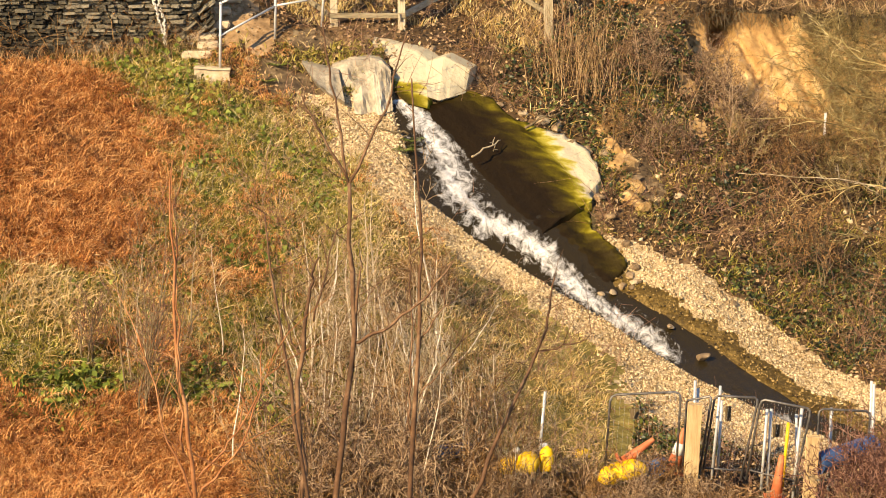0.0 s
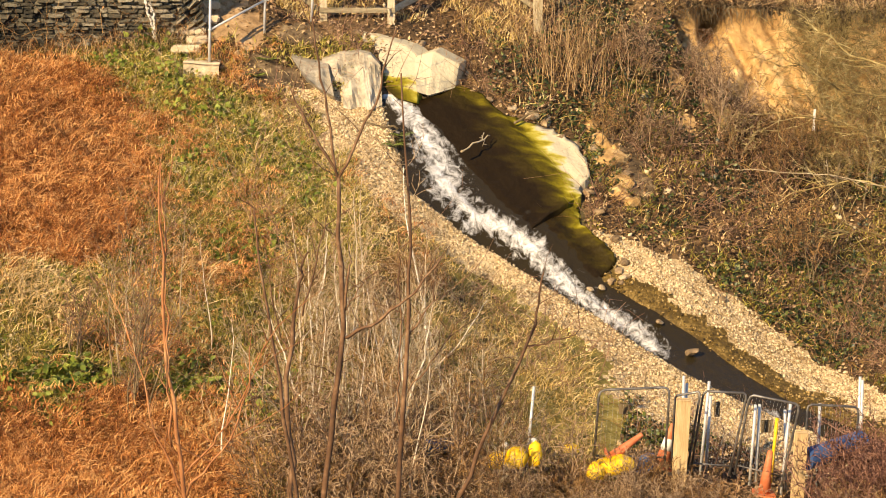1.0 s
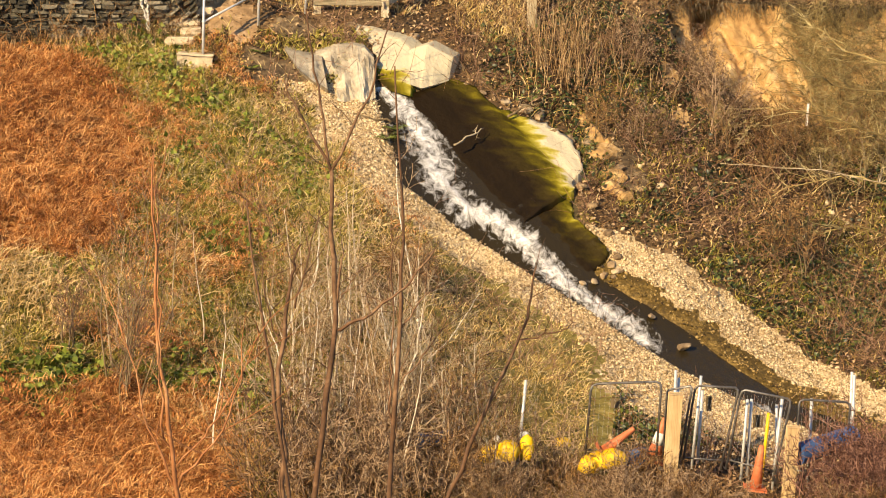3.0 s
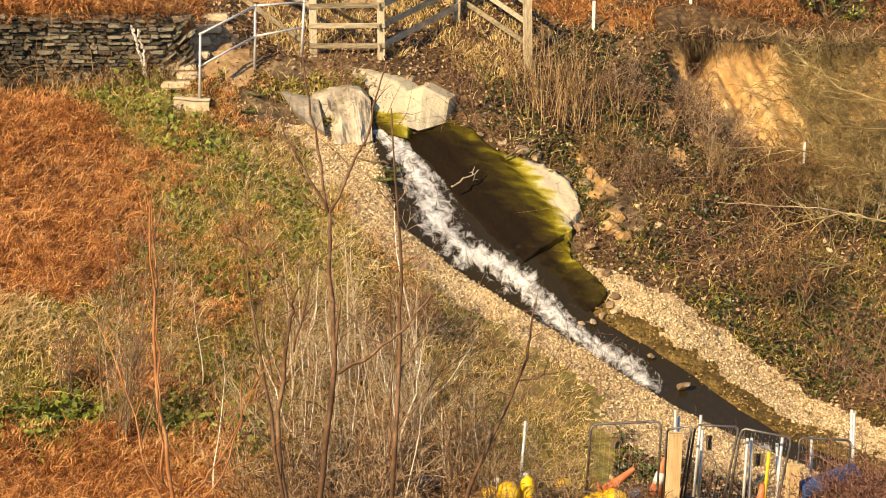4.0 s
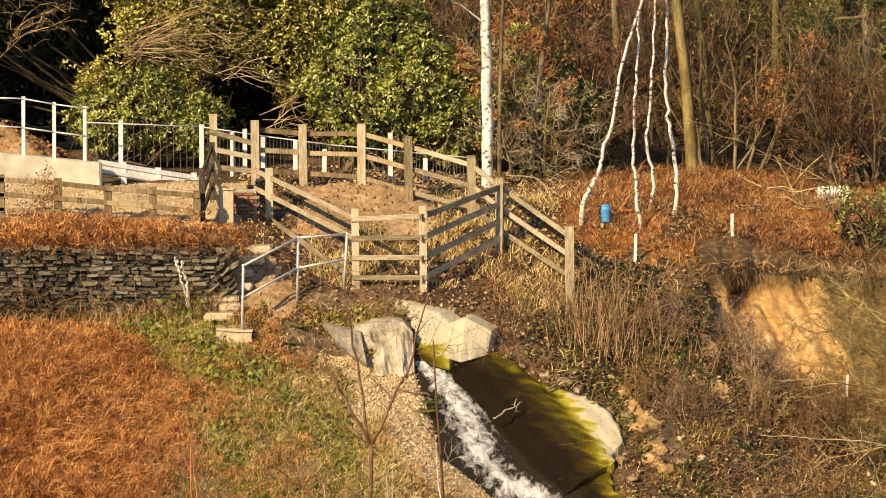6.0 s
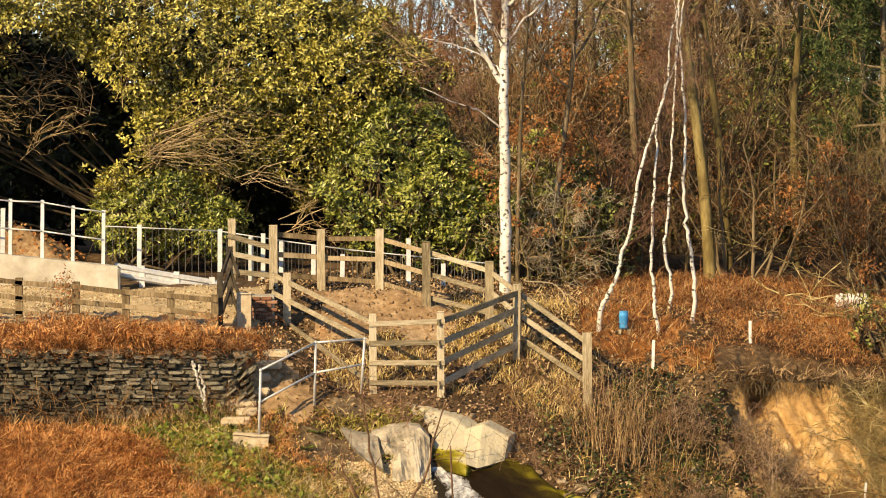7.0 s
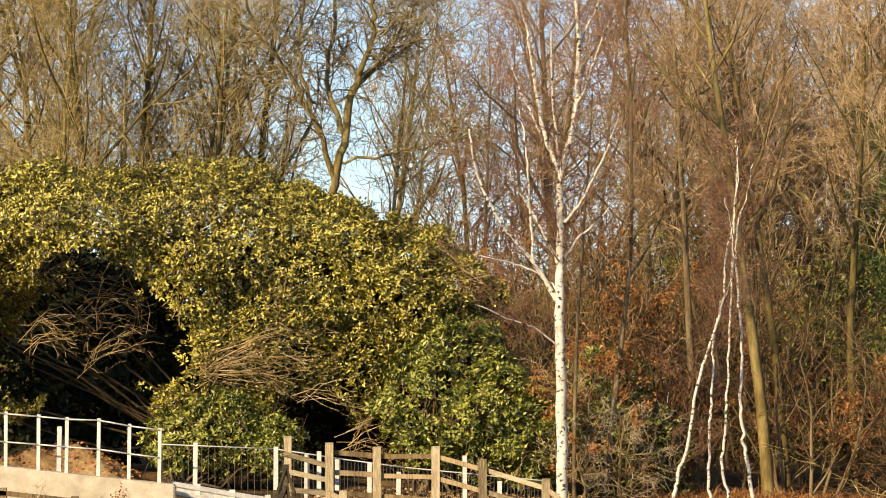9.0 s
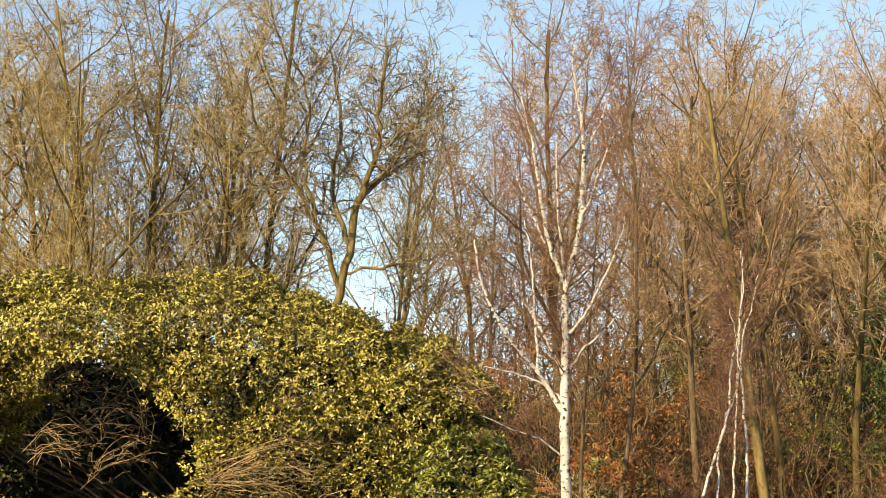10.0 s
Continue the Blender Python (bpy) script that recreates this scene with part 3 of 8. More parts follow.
def grow(rng, p, d, length, r, level, P, out):
    n = P["segs"][level]
    pts = [np.array(p, float)]
    d = unit(np.array(d, float))
    r_end = r * P["taper"][level]
    dirs = []
    for i in range(n):
        d = unit(d + rng.normal(size=3) * P["wild"][level] + np.array([0, 0, P["up"][level]]))
        q = pts[-1] + d * length / n
        a, b = r + (r_end - r) * i / n, r + (r_end - r) * (i + 1) / n
        out.append((*pts[-1], *q, a, b, level))
        pts.append(q)
        dirs.append(d)
    if level + 1 >= len(P["segs"]):
        return
    m = P["kids"][level]
    m = max(1, int(round(m * (0.8 + 0.4 * rng.random()))))
    f0 = P["from"][level]
    for c in range(m):
        f = f0 + (1 - f0) * (c + rng.random()) / m
        k = min(n - 1, int(f * n))
        w = f * n - k
        base = pts[k] * (1 - w) + pts[k + 1] * w
        t = dirs[k]
        a, b = frame_of(t[None])
        az = rng.random() * 2 * math.pi if level else c * 2.4 + rng.random()
        side = a[0] * math.cos(az) + b[0] * math.sin(az)
        ang = radians(P["angle"][level] * (0.75 + 0.5 * rng.random()))
        nd = t * math.cos(ang) + side * math.sin(ang)
        rr = (r + (r_end - r) * f) * P["thin"][level]
        grow(rng, base, nd, length * P["len"][level] * (1.15 - 0.6 * f) * (0.75 + 0.5 * rng.random()), max(rr, P["least"]), level + 1, P, out)


def tree(name, label, category, P, seed, height_m, radius, bark, twig, at, turn=0.0, lean=(0, 0), thick_level=1, leafy=None, group="", stems=1, spread=0.0):
    """trunk (with its limbs) and crown of twigs under one thing."""
    rng = np.random.default_rng(seed)
    out = []
    for s in range(stems):
        az = rng.random() * 6.28
        off = np.array([math.cos(az), math.sin(az), 0]) * spread * (0.4 if stems > 1 else 0)
        d = np.array([lean[0], lean[1], 1.0]) + np.array([math.cos(az), math.sin(az), 0]) * (0.18 * spread if stems > 1 else 0)
        grow(rng, off + np.array([0, 0, -0.3]), d, height_m * (1 if stems == 1 else 0.8 + 0.25 * rng.random()), radius, 0, P, out)
    seg = np.array(out)
    t = thing(name, label, category, at, group)
    lv = seg[:, 8]
    v, f = limbs_mesh(seg[lv <= thick_level][:, :8], 7)
    o = fast_mesh("trunk" if stems == 1 else "stem", v, f, bark, t, True)
    if stems > 1:
        tagged(o, kind="stuff")
    v, f = prisms(seg[lv > thick_level][:, :8], 3)
    tagged(fast_mesh("crown", v, f, twig, t), kind="stuff")
    if leafy:
        mat, count, size = leafy
        tips = seg[lv == lv.max()][:, 3:6]
        k = rng.integers(0, len(tips), count)
        p = tips[k] + rng.normal(size=(count, 3)) * 0.06
        v, f = leaves(p, rand_dirs(count, rng) + np.array([0, 0, -0.3]), rand_dirs(count, rng), size * (0.7 + 0.6 * rng.random(count)), size * 0.55 * (0.7 + 0.6 * rng.random(count)))
        tagged(fast_mesh("foliage", v, f, mat, t), kind="stuff")
    t.rotation_euler = (0, 0, turn)
    return t


M_TWIG_OLIVE = material("lichened_twig", [(0.10, 0.07, 0.028), (0.32, 0.24, 0.095), (0.56, 0.46, 0.23)], 3, 0.9, bump=0, island=0.35, obj=0.3)
M_TWIG_RED = material("reddish_birch_twig", [(0.11, 0.055, 0.035), (0.24, 0.125, 0.08), (0.38, 0.23, 0.15)], 3, 0.9, bump=0, island=0.35, obj=0.2)
M_TWIG_DARK = material("dark_oak_twig", [(0.06, 0.046, 0.022), (0.22, 0.17, 0.08), (0.46, 0.38, 0.21)], 3, 0.9, bump=0, island=0.5)
M_TWIG_BROWN = material("brown_twig", [(0.16, 0.10, 0.046), (0.42, 0.28, 0.15), (0.62, 0.48, 0.31)], 3, 0.9, bump=0, island=0.4, obj=0.3)
M_TWIG_RUSSET = material("russet_scrub_twig", [(0.07, 0.034, 0.015), (0.215, 0.112, 0.043), (0.41, 0.24, 0.10)], 3, 0.9, bump=0, island=0.7, obj=0.3)
M_TWIG_GREY = material("greyish_pink_twig", [(0.09, 0.052, 0.03), (0.25, 0.155, 0.09), (0.46, 0.33, 0.21)], 3, 0.9, bump=0, island=0.7, obj=0.3)
# Russet twig darkened by colour for the shade under the trees.
M_TWIG_UNDER = material("shade_toned_russet_twig", [(0.045, 0.022, 0.011), (0.15, 0.085, 0.038), (0.30, 0.185, 0.09)], 3, 0.9, bump=0, island=0.5)
M_TWIG_PLUM = material("purple_red_twig", [(0.075, 0.032, 0.024), (0.20, 0.095, 0.066), (0.36, 0.20, 0.145)], 3, 0.9, bump=0, island=0.6)
M_TWIG_PALE = material("bleached_twig", [(0.22, 0.17, 0.10), (0.42, 0.34, 0.22), (0.58, 0.50, 0.36)], 3, 0.85, bump=0, island=0.4)
M_BARK_OLIVE = material("mossy_olive_bark", [(0.04, 0.03, 0.012), (0.155, 0.115, 0.042), (0.32, 0.25, 0.10)], 4, 0.9, bump=0.8, bump_scale=14, obj=0.3, stretch=(1, 1, 0.3))
M_RHODO = material("rhododendron_leaf", [(0.026, 0.023, 0.003), (0.140, 0.115, 0.008), (0.60, 0.54, 0.13)], 4.0, 0.36, bump=0, island=0.55, spec=0.5)
M_LAUREL = material("laurel_leaf", [(0.015, 0.024, 0.003), (0.078, 0.094, 0.008), (0.36, 0.37, 0.08)], 1.5, 0.4, bump=0, island=0.55, spec=0.5)
# Near-black leaf colour: the deep shade of the hollow is put into it.
M_HOLLOW_SHADE = material("hollow_shade_leaf", [(0.004, 0.007, 0.002), (0.011, 0.016, 0.004), (0.03, 0.036, 0.01)], 2, 0.6, bump=0, island=0.5)
# Laurel leaf made darker, so the wood's shade lies in the colour.
M_SHADE_LEAF = material("shade_toned_evergreen_leaf", [(0.010, 0.016, 0.003), (0.045, 0.055, 0.010), (0.15, 0.16, 0.038)], 2, 0.5, bump=0, island=0.5)
M_BROWN_LEAF = material("dead_beech_leaf", [(0.16, 0.055, 0.018), (0.33, 0.13, 0.04), (0.46, 0.22, 0.08)], 2, 0.8, bump=0, island=0.5)
M_PINE = material("pine_needle", [(0.015, 0.03, 0.008), (0.05, 0.075, 0.02), (0.12, 0.15, 0.05)], 2, 0.7, bump=0, island=0.5)


def birch_bark():
    m = material("white_birch_bark", [(0.50, 0.44, 0.36), (0.72, 0.68, 0.60), (0.84, 0.81, 0.75)], 4, 0.7, bump=0.25, bump_scale=20)
    n, l = m.node_tree.nodes, m.node_tree.links
    b = n["Principled BSDF"]
    tc = n.new("ShaderNodeTexCoord")
    mp = n.new("ShaderNodeMapping")
    mp.inputs["Scale"].default_value = (7, 7, 10)
    l.new(tc.outputs["Object"], mp.inputs["Vector"])
    t = n.new("ShaderNodeTexNoise")
    t.inputs["Scale"].default_value, t.inputs["Detail"].default_value = 1.3, 5.0
    l.new(mp.outputs[0], t.inputs["Vector"])
    r = n.new("ShaderNodeValToRGB")
    r.color_ramp.elements[0].position, r.color_ramp.elements[1].position = 0.545, 0.64
    l.new(t.outputs["Fac"], r.inputs[0])
    mix = n.new("ShaderNodeMix")
    mix.data_type = "RGBA"
    old = b.inputs["Base Color"].links[0].from_socket
    l.new(r.outputs[0], mix.inputs[0])
    l.new(old, mix.inputs[6])
    mix.inputs[7].default_value = (0.035, 0.03, 0.025, 1)
    l.new(mix.outputs[2], b.inputs["Base Color"])
    return m


M_BIRCH = birch_bark()

ASH = dict(segs=(10, 7, 5, 3, 2), wild=(0.05, 0.12, 0.16, 0.19, 0.2), up=(0.03, 0.11, 0.08, 0.06, 0.04), taper=(0.3, 0.22, 0.3, 0.4, 0.5), kids=(17, 7, 6, 3), angle=(46, 46, 50, 50), len=(0.36, 0.46, 0.52, 0.6), thin=(0.58, 0.55, 0.6, 0.75), least=0.0094)
ASH["from"] = (0.28, 0.2, 0.15, 0.1)
OAK = dict(segs=(6, 8, 5, 4, 2), wild=(0.08, 0.17, 0.2, 0.22, 0.22), up=(0.02, 0.07, 0.06, 0.05, 0.04), taper=(0.45, 0.25, 0.3, 0.4, 0.5), kids=(9, 7, 5, 4), angle=(46, 45, 48, 50), len=(0.66, 0.5, 0.5, 0.5), thin=(0.55, 0.55, 0.6, 0.7), least=0.0105)
OAK["from"] = (0.4, 0.25, 0.15, 0.1)
BIRCH = dict(segs=(14, 7, 4, 3), wild=(0.028, 0.07, 0.12, 0.16), up=(0.02, 0.06, -0.01, -0.10), taper=(0.2, 0.2, 0.3, 0.5), kids=(22, 8, 7), angle=(32, 38, 40), len=(0.30, 0.5, 0.7), thin=(0.42, 0.45, 0.7), least=0.0065)
BIRCH["from"] = (0.32, 0.2, 0.1)
SAPLING = dict(segs=(9, 4, 2), wild=(0.07, 0.15, 0.2), up=(0.03, 0.09, 0.05), taper=(0.2, 0.25, 0.5), kids=(13, 5), angle=(46, 44), len=(0.30, 0.5), thin=(0.55, 0.65), least=0.0056)
SAPLING["from"] = (0.25, 0.2)
SHRUB = dict(segs=(6, 4, 3, 2), wild=(0.12, 0.2, 0.26, 0.3), up=(0.06, 0.05, 0.04, 0.02), taper=(0.3, 0.3, 0.4, 0.5), kids=(7, 4, 3), angle=(40, 44, 50), len=(0.55, 0.55, 0.6), thin=(0.6, 0.65, 0.7), least=0.0055)
SHRUB["from"] = (0.12, 0.12, 0.1)
SCRUB = dict(SHRUB, kids=(6, 4, 3), least=0.0065, wild=(0.14, 0.24, 0.3, 0.34))


def spot(x, y, sink=0.0):
    return (x, y, ground_z(x, y) - sink)


def put(ob, x, y, turn, size=1.0, sink=0.05):
    m = Matrix.LocRotScale(spot(x, y, sink), Euler((0, 0, turn)), (size,) * 3)
    c = copy_thing(ob, m)
    c.scale = (size, size, size * 1.0)
    return c


# ---- woodland behind ----
def shaped_tree(name, label, limbs, seed, P, level, reach, thin, jitter, bark, twig, bare=18, per=2, group=""):
    """Limbs as they stand, the first one rooted in the ground; finer branches grown from them."""
    rng = np.random.default_rng(seed)
    out, lines = [], []
    for pts, r0, r1 in limbs:
        pts = [np.array(p) for p in pts]
        if not lines:
            pts = [np.array([pts[0][0], pts[0][1], ground_z(pts[0][0], pts[0][1]) - 0.3])] + pts
        fine = []
        for k, (a, c) in enumerate(zip(pts, pts[1:])):
            before, after = pts[max(0, k - 1)], pts[min(len(pts) - 1, k + 2)]
            for i in range(5):
                f = i / 5
                smooth = 0.5 * (2 * a + (c - before) * f + (2 * before - 5 * a + 4 * c - after) * f ** 2 + (3 * a - before - 3 * c + after) * f ** 3)
                fine.append(smooth + (rng.normal(size=3) * jitter if i else 0))
        fine.append(pts[-1])
        rad = np.linspace(r0, r1, len(fine))
        for i, (a, c) in enumerate(zip(fine, fine[1:])):
            out.append((*a, *c, rad[i], rad[i + 1], 0))
            if len(lines) and i > 1 or i > bare:
                for q in range(per):
                    side = unit(rng.normal(size=3) * np.array([1, 0.8, 0.5]))
                    grow(rng, c, unit(c - a) * 0.7 + side, reach * (0.6 + 0.8 * rng.random()), max(rad[i + 1] * thin, P["least"]), level, P, out)
        lines.append(fine)
    seg = np.array(out)
    foot = lines[0][0]
    t = thing(name, label, "tree", (float(foot[0]), float(foot[1]), ground_z(foot[0], foot[1])), group)
    inv = Matrix.Translation(t.location).inverted()
    v, f = limbs_mesh(seg[seg[:, 8] == 0][:, :8], 9)
    fast_mesh("trunk", v, f, bark, t, True).matrix_parent_inverse = inv
    v, f = prisms(seg[seg[:, 8] > 0][:, :8], 3)
    tagged(fast_mesh("crown", v, f, twig, t), kind="stuff").matrix_parent_inverse = inv
    return t


def shaped_oak():
    """The big forked oak above the rhododendron."""
    limbs = [([(-4.03, 73.00, 6.01), (-3.76, 73.00, 7.47), (-3.44, 73.00, 9.22), (-3.14, 73.00, 10.25)], 0.20, 0.14),
             ([(-3.14, 73.00, 10.25), (-2.79, 72.60, 11.16), (-2.71, 72.40, 12.24), (-2.51, 72.00, 13.79)], 0.13, 0.05),
             ([(-3.20, 73.00, 10.03), (-2.45, 73.40, 10.86), (-1.87, 73.60, 11.91), (-1.28, 74.00, 12.84)], 0.11, 0.035),
             ([(-3.53, 73.00, 8.78), (-3.99, 73.30, 10.20), (-3.79, 73.60, 12.07), (-4.10, 74.00, 14.04)], 0.13, 0.04),
             ([(-3.76, 73.00, 7.61), (-4.39, 72.50, 9.34), (-5.02, 72.20, 10.41), (-5.73, 72.00, 11.34), (-6.02, 72.00, 12.65)], 0.13, 0.035),
             ([(-4.39, 72.50, 9.34), (-4.66, 72.30, 10.93), (-4.50, 72.00, 12.35), (-5.00, 72.00, 13.80)], 0.09, 0.03),
             ([(-3.62, 73.00, 8.05), (-2.43, 72.60, 8.25), (-1.26, 72.30, 8.45), (-0.25, 72.00, 8.72)], 0.07, 0.02)]
    return shaped_tree("oak_tree", "big leafless oak with twisting forked limbs", [(p, a * 0.62, c * 0.7) for p, a, c in limbs], 77, OAK, 2, 1.4, 0.42, 0.04, M_BARK_OLIVE, M_TWIG_DARK, per=3, group="woodland trees")


def woodland():
    rng = random.Random(5)
    protos = []
    for i in range(4):
        protos.append(tree("bare_tree", "tall leafless tree with olive lichened bark", "tree", ASH, 20 + i, (13.6, 14.6, 13.0, 14.2)[i], (0.11, 0.135, 0.095, 0.12)[i], M_BARK_OLIVE, M_TWIG_OLIVE, spot(-13 + 5 * i, 80 + 3 * i), group="woodland trees"))
    high = dict(ASH)
    high["from"] = (0.32, 0.2, 0.15, 0.1)
    brown = [tree("bare_tree", "leafless woodland tree with warm brown twigs", "tree", high, 40 + i, (12.2, 13.2)[i], 0.13, M_BARK, M_TWIG_BROWN, spot(8 + 5 * i, 84), group="woodland trees") for i in range(2)]
    oaks = [shaped_oak(), tree("oak_tree", "spreading leafless oak with forked mossy trunk", "tree", OAK, 61, 9.0, 0.22, M_BARK, M_TWIG_BROWN, spot(6.5, 88), group="woodland trees")]
    for row, (y0, n, x0, x1) in enumerate(((78, 8, -17, 17), (86, 8, -20, 20), (97, 9, -23, 23), (113, 8, -26, 26))):
        for k in range(n):
            x = x0 + (x1 - x0) * (k + 0.15 + 0.7 * rng.random()) / n
            y = y0 + rng.uniform(-3, 3)
            if x / y < -0.02:
                src = protos[rng.randrange(4)]
            else:
                src = rng.choice(brown + brown + protos[:2] + oaks[1:])
            if row < 2 and -0.075 < x / y < -0.015:
                continue
            if row < 1 and x / y < -0.03:
                put(protos[rng.randrange(4)], x + rng.uniform(0.8, 1.6), y + rng.uniform(2, 5), rng.random() * 6.28, rng.uniform(1.0, 1.2))
            put(src, x, y, rng.random() * 6.28, rng.uniform(0.9, 1.14) * (1 + max(0, x / y) * 0.3))

    for k in range(13):
        y = rng.uniform(80, 100)
        put(brown[k % 2], y * rng.uniform(0.05, 0.19), y, rng.random() * 6.28, rng.uniform(1.0, 1.2))
    for k in range(5):
        y = rng.uniform(75, 82)
        put(protos[k % 4], y * rng.uniform(-0.175, -0.10), y, rng.random() * 6.28, rng.uniform(0.85, 1.0))


woodland()


# ---- birches ----
BIRCH_SLIM = dict(BIRCH, kids=(12, 7, 7), len=(0.26, 0.5, 0.7), angle=(24, 34, 38), up=(0.0, 0.06, -0.01, -0.10))
BIRCH_SLIM["from"] = (0.62, 0.2, 0.1)
BIG_BIRCH = [
    ([(1.75, 61.5, 1.72), (1.74, 61.5, 2.82), (1.72, 61.5, 3.68), (1.72, 61.5, 4.66), (1.72, 61.5, 5.39), (1.74, 61.5, 6.13), (1.73, 61.5, 6.87), (1.79, 61.5, 7.48), (1.98, 61.5, 8.22), (2.08, 61.5, 8.84), (2.13, 61.5, 9.82), (2.11, 61.5, 10.69), (2.01, 61.5, 11.43), (1.92, 61.5, 12.05), (1.96, 61.5, 12.55)], 0.115, 0.01),
    ([(1.66, 61.5, 4.53), (1.23, 61.38, 5.24), (0.86, 61.27, 5.73), (0.43, 61.15, 6.25), (0.13, 61.03, 6.79), (-0.12, 60.92, 7.46), (-0.24, 60.8, 8.25)], 0.05, 0.01),
    ([(1.13, 61.2, 5.45), (1.08, 61.08, 6.37), (1.04, 60.95, 7.09), (0.98, 60.83, 7.82), (0.83, 60.7, 8.67)], 0.028, 0.008),
    ([(1.72, 61.5, 5.33), (1.42, 61.65, 5.89), (1.12, 61.8, 6.5), (0.81, 61.95, 7.0), (0.6, 62.1, 7.44)], 0.03, 0.008),
    ([(1.7, 61.5, 7.36), (1.42, 61.58, 8.1), (1.24, 61.67, 8.97), (1.1, 61.75, 9.97), (1.0, 61.83, 10.6), (0.88, 61.92, 11.04), (0.73, 62.0, 11.74)], 0.045, 0.008),
    ([(1.3, 61.7, 8.23), (1.0, 61.87, 8.86), (0.75, 62.03, 9.49), (0.61, 62.2, 10.01)], 0.024, 0.007),
    ([(1.7, 61.5, 7.73), (1.6, 61.3, 8.58), (1.54, 61.1, 9.55), (1.54, 60.9, 10.39)], 0.03, 0.008),
    ([(1.76, 61.5, 6.19), (2.21, 61.35, 6.74), (2.58, 61.2, 7.47), (2.88, 61.05, 8.2), (3.03, 60.9, 8.8)], 0.036, 0.008),
    ([(1.79, 61.5, 5.39), (2.1, 61.7, 5.89), (2.54, 61.9, 6.26), (2.96, 62.1, 6.73)], 0.028, 0.008),
    ([(2.06, 61.5, 8.71), (2.34, 61.37, 9.32), (2.49, 61.23, 9.8), (2.65, 61.1, 10.26)], 0.028, 0.007),
    ([(2.14, 61.5, 9.82), (2.3, 61.67, 10.46), (2.55, 61.83, 10.97), (2.85, 62.0, 11.86)], 0.026, 0.007),
    ([(2.02, 61.5, 11.43), (2.17, 61.35, 12.04), (2.37, 61.2, 12.45)], 0.018, 0.006),
    ([(1.73, 61.5, 3.49), (1.22, 61.17, 3.93), (0.73, 60.83, 4.12), (-0.12, 60.5, 4.48)], 0.02, 0.006),
    ([(1.69, 61.5, 4.75), (1.24, 61.77, 5.15), (0.62, 62.03, 5.4), (-0.24, 62.3, 5.58)], 0.018, 0.006)]
shaped_tree("birch_tree", "tall white-barked birch with steep forking limbs and fine reddish twigs", [(p, a * 1.12, c * 1.7) for p, a, c in BIG_BIRCH], 5, dict(BIRCH, least=0.0048, kids=(22, 5, 5)), 1, 0.95, 0.25, 0.012, M_BIRCH, M_TWIG_RED, bare=22, per=1)
for k, (pts, r) in enumerate((
        ([(3.58, 58.5, -0.86), (3.62, 58.5, -0.39), (3.69, 58.5, -0.0), (3.83, 58.5, 0.25), (3.99, 58.5, 0.58), (4.07, 58.5, 1.02), (4.27, 58.5, 1.59), (4.46, 58.5, 2.77), (4.81, 58.5, 3.88), (5.04, 58.5, 4.7), (5.04, 58.5, 5.31), (5.19, 58.5, 6.01), (5.29, 58.5, 6.83), (5.33, 58.5, 7.76)], 0.06),
        ([(4.92, 58.8, -0.75), (4.8, 58.8, -0.25), (4.79, 58.8, 0.28), (4.73, 58.8, 0.87), (4.74, 58.8, 1.93), (4.78, 58.8, 2.52), (4.83, 58.8, 3.7), (4.97, 58.8, 4.43), (5.19, 58.8, 4.96), (5.23, 58.8, 5.78), (5.08, 58.8, 6.72)], 0.045),
        ([(5.24, 60.5, -0.26), (5.3, 60.5, 0.14), (5.15, 60.5, 0.99), (5.22, 60.5, 1.84), (5.27, 60.5, 2.69), (5.31, 60.5, 3.78), (5.36, 60.5, 4.84), (5.42, 60.5, 6.29), (5.47, 60.5, 7.25), (5.5, 60.5, 8.1)], 0.042),
        ([(5.64, 59.5, -0.58), (5.7, 59.5, 0.4), (5.55, 59.5, 1.3), (5.47, 59.5, 2.01), (5.46, 59.5, 2.73), (5.48, 59.5, 3.8), (5.4, 59.5, 4.84), (5.37, 59.5, 5.55), (5.43, 59.5, 6.26), (5.59, 59.5, 6.68), (5.74, 59.5, 7.45)], 0.05))):
    shaped_tree("birch_tree", "slim curving white birch stem at the wood's edge", [(pts, r, 0.010)], 170 + k, dict(BIRCH_SLIM, kids=(12, 5, 5), least=0.0055), 1, 0.8, 0.3, 0.018, M_BIRCH, M_TWIG_RED, bare=28, per=1, group="slim birches")
FAR_BIRCH = dict(BIRCH, least=0.0085, kids=(18, 7, 6), len=(0.24, 0.5, 0.7))
FAR_BIRCH["from"] = (0.5, 0.2, 0.1)
for k, (x, y, h) in enumerate(((3.87, 76, 14.1), (7.79, 82, 11.0), (0.02, 80, 12.3), (3.36, 84, 16.7))):
    tree("birch_tree", "leafless birch with a dense reddish-brown crown", "tree", FAR_BIRCH, 90 + k, h, 0.085, M_BARK, M_TWIG_RED, spot(x, y), k * 2.0)


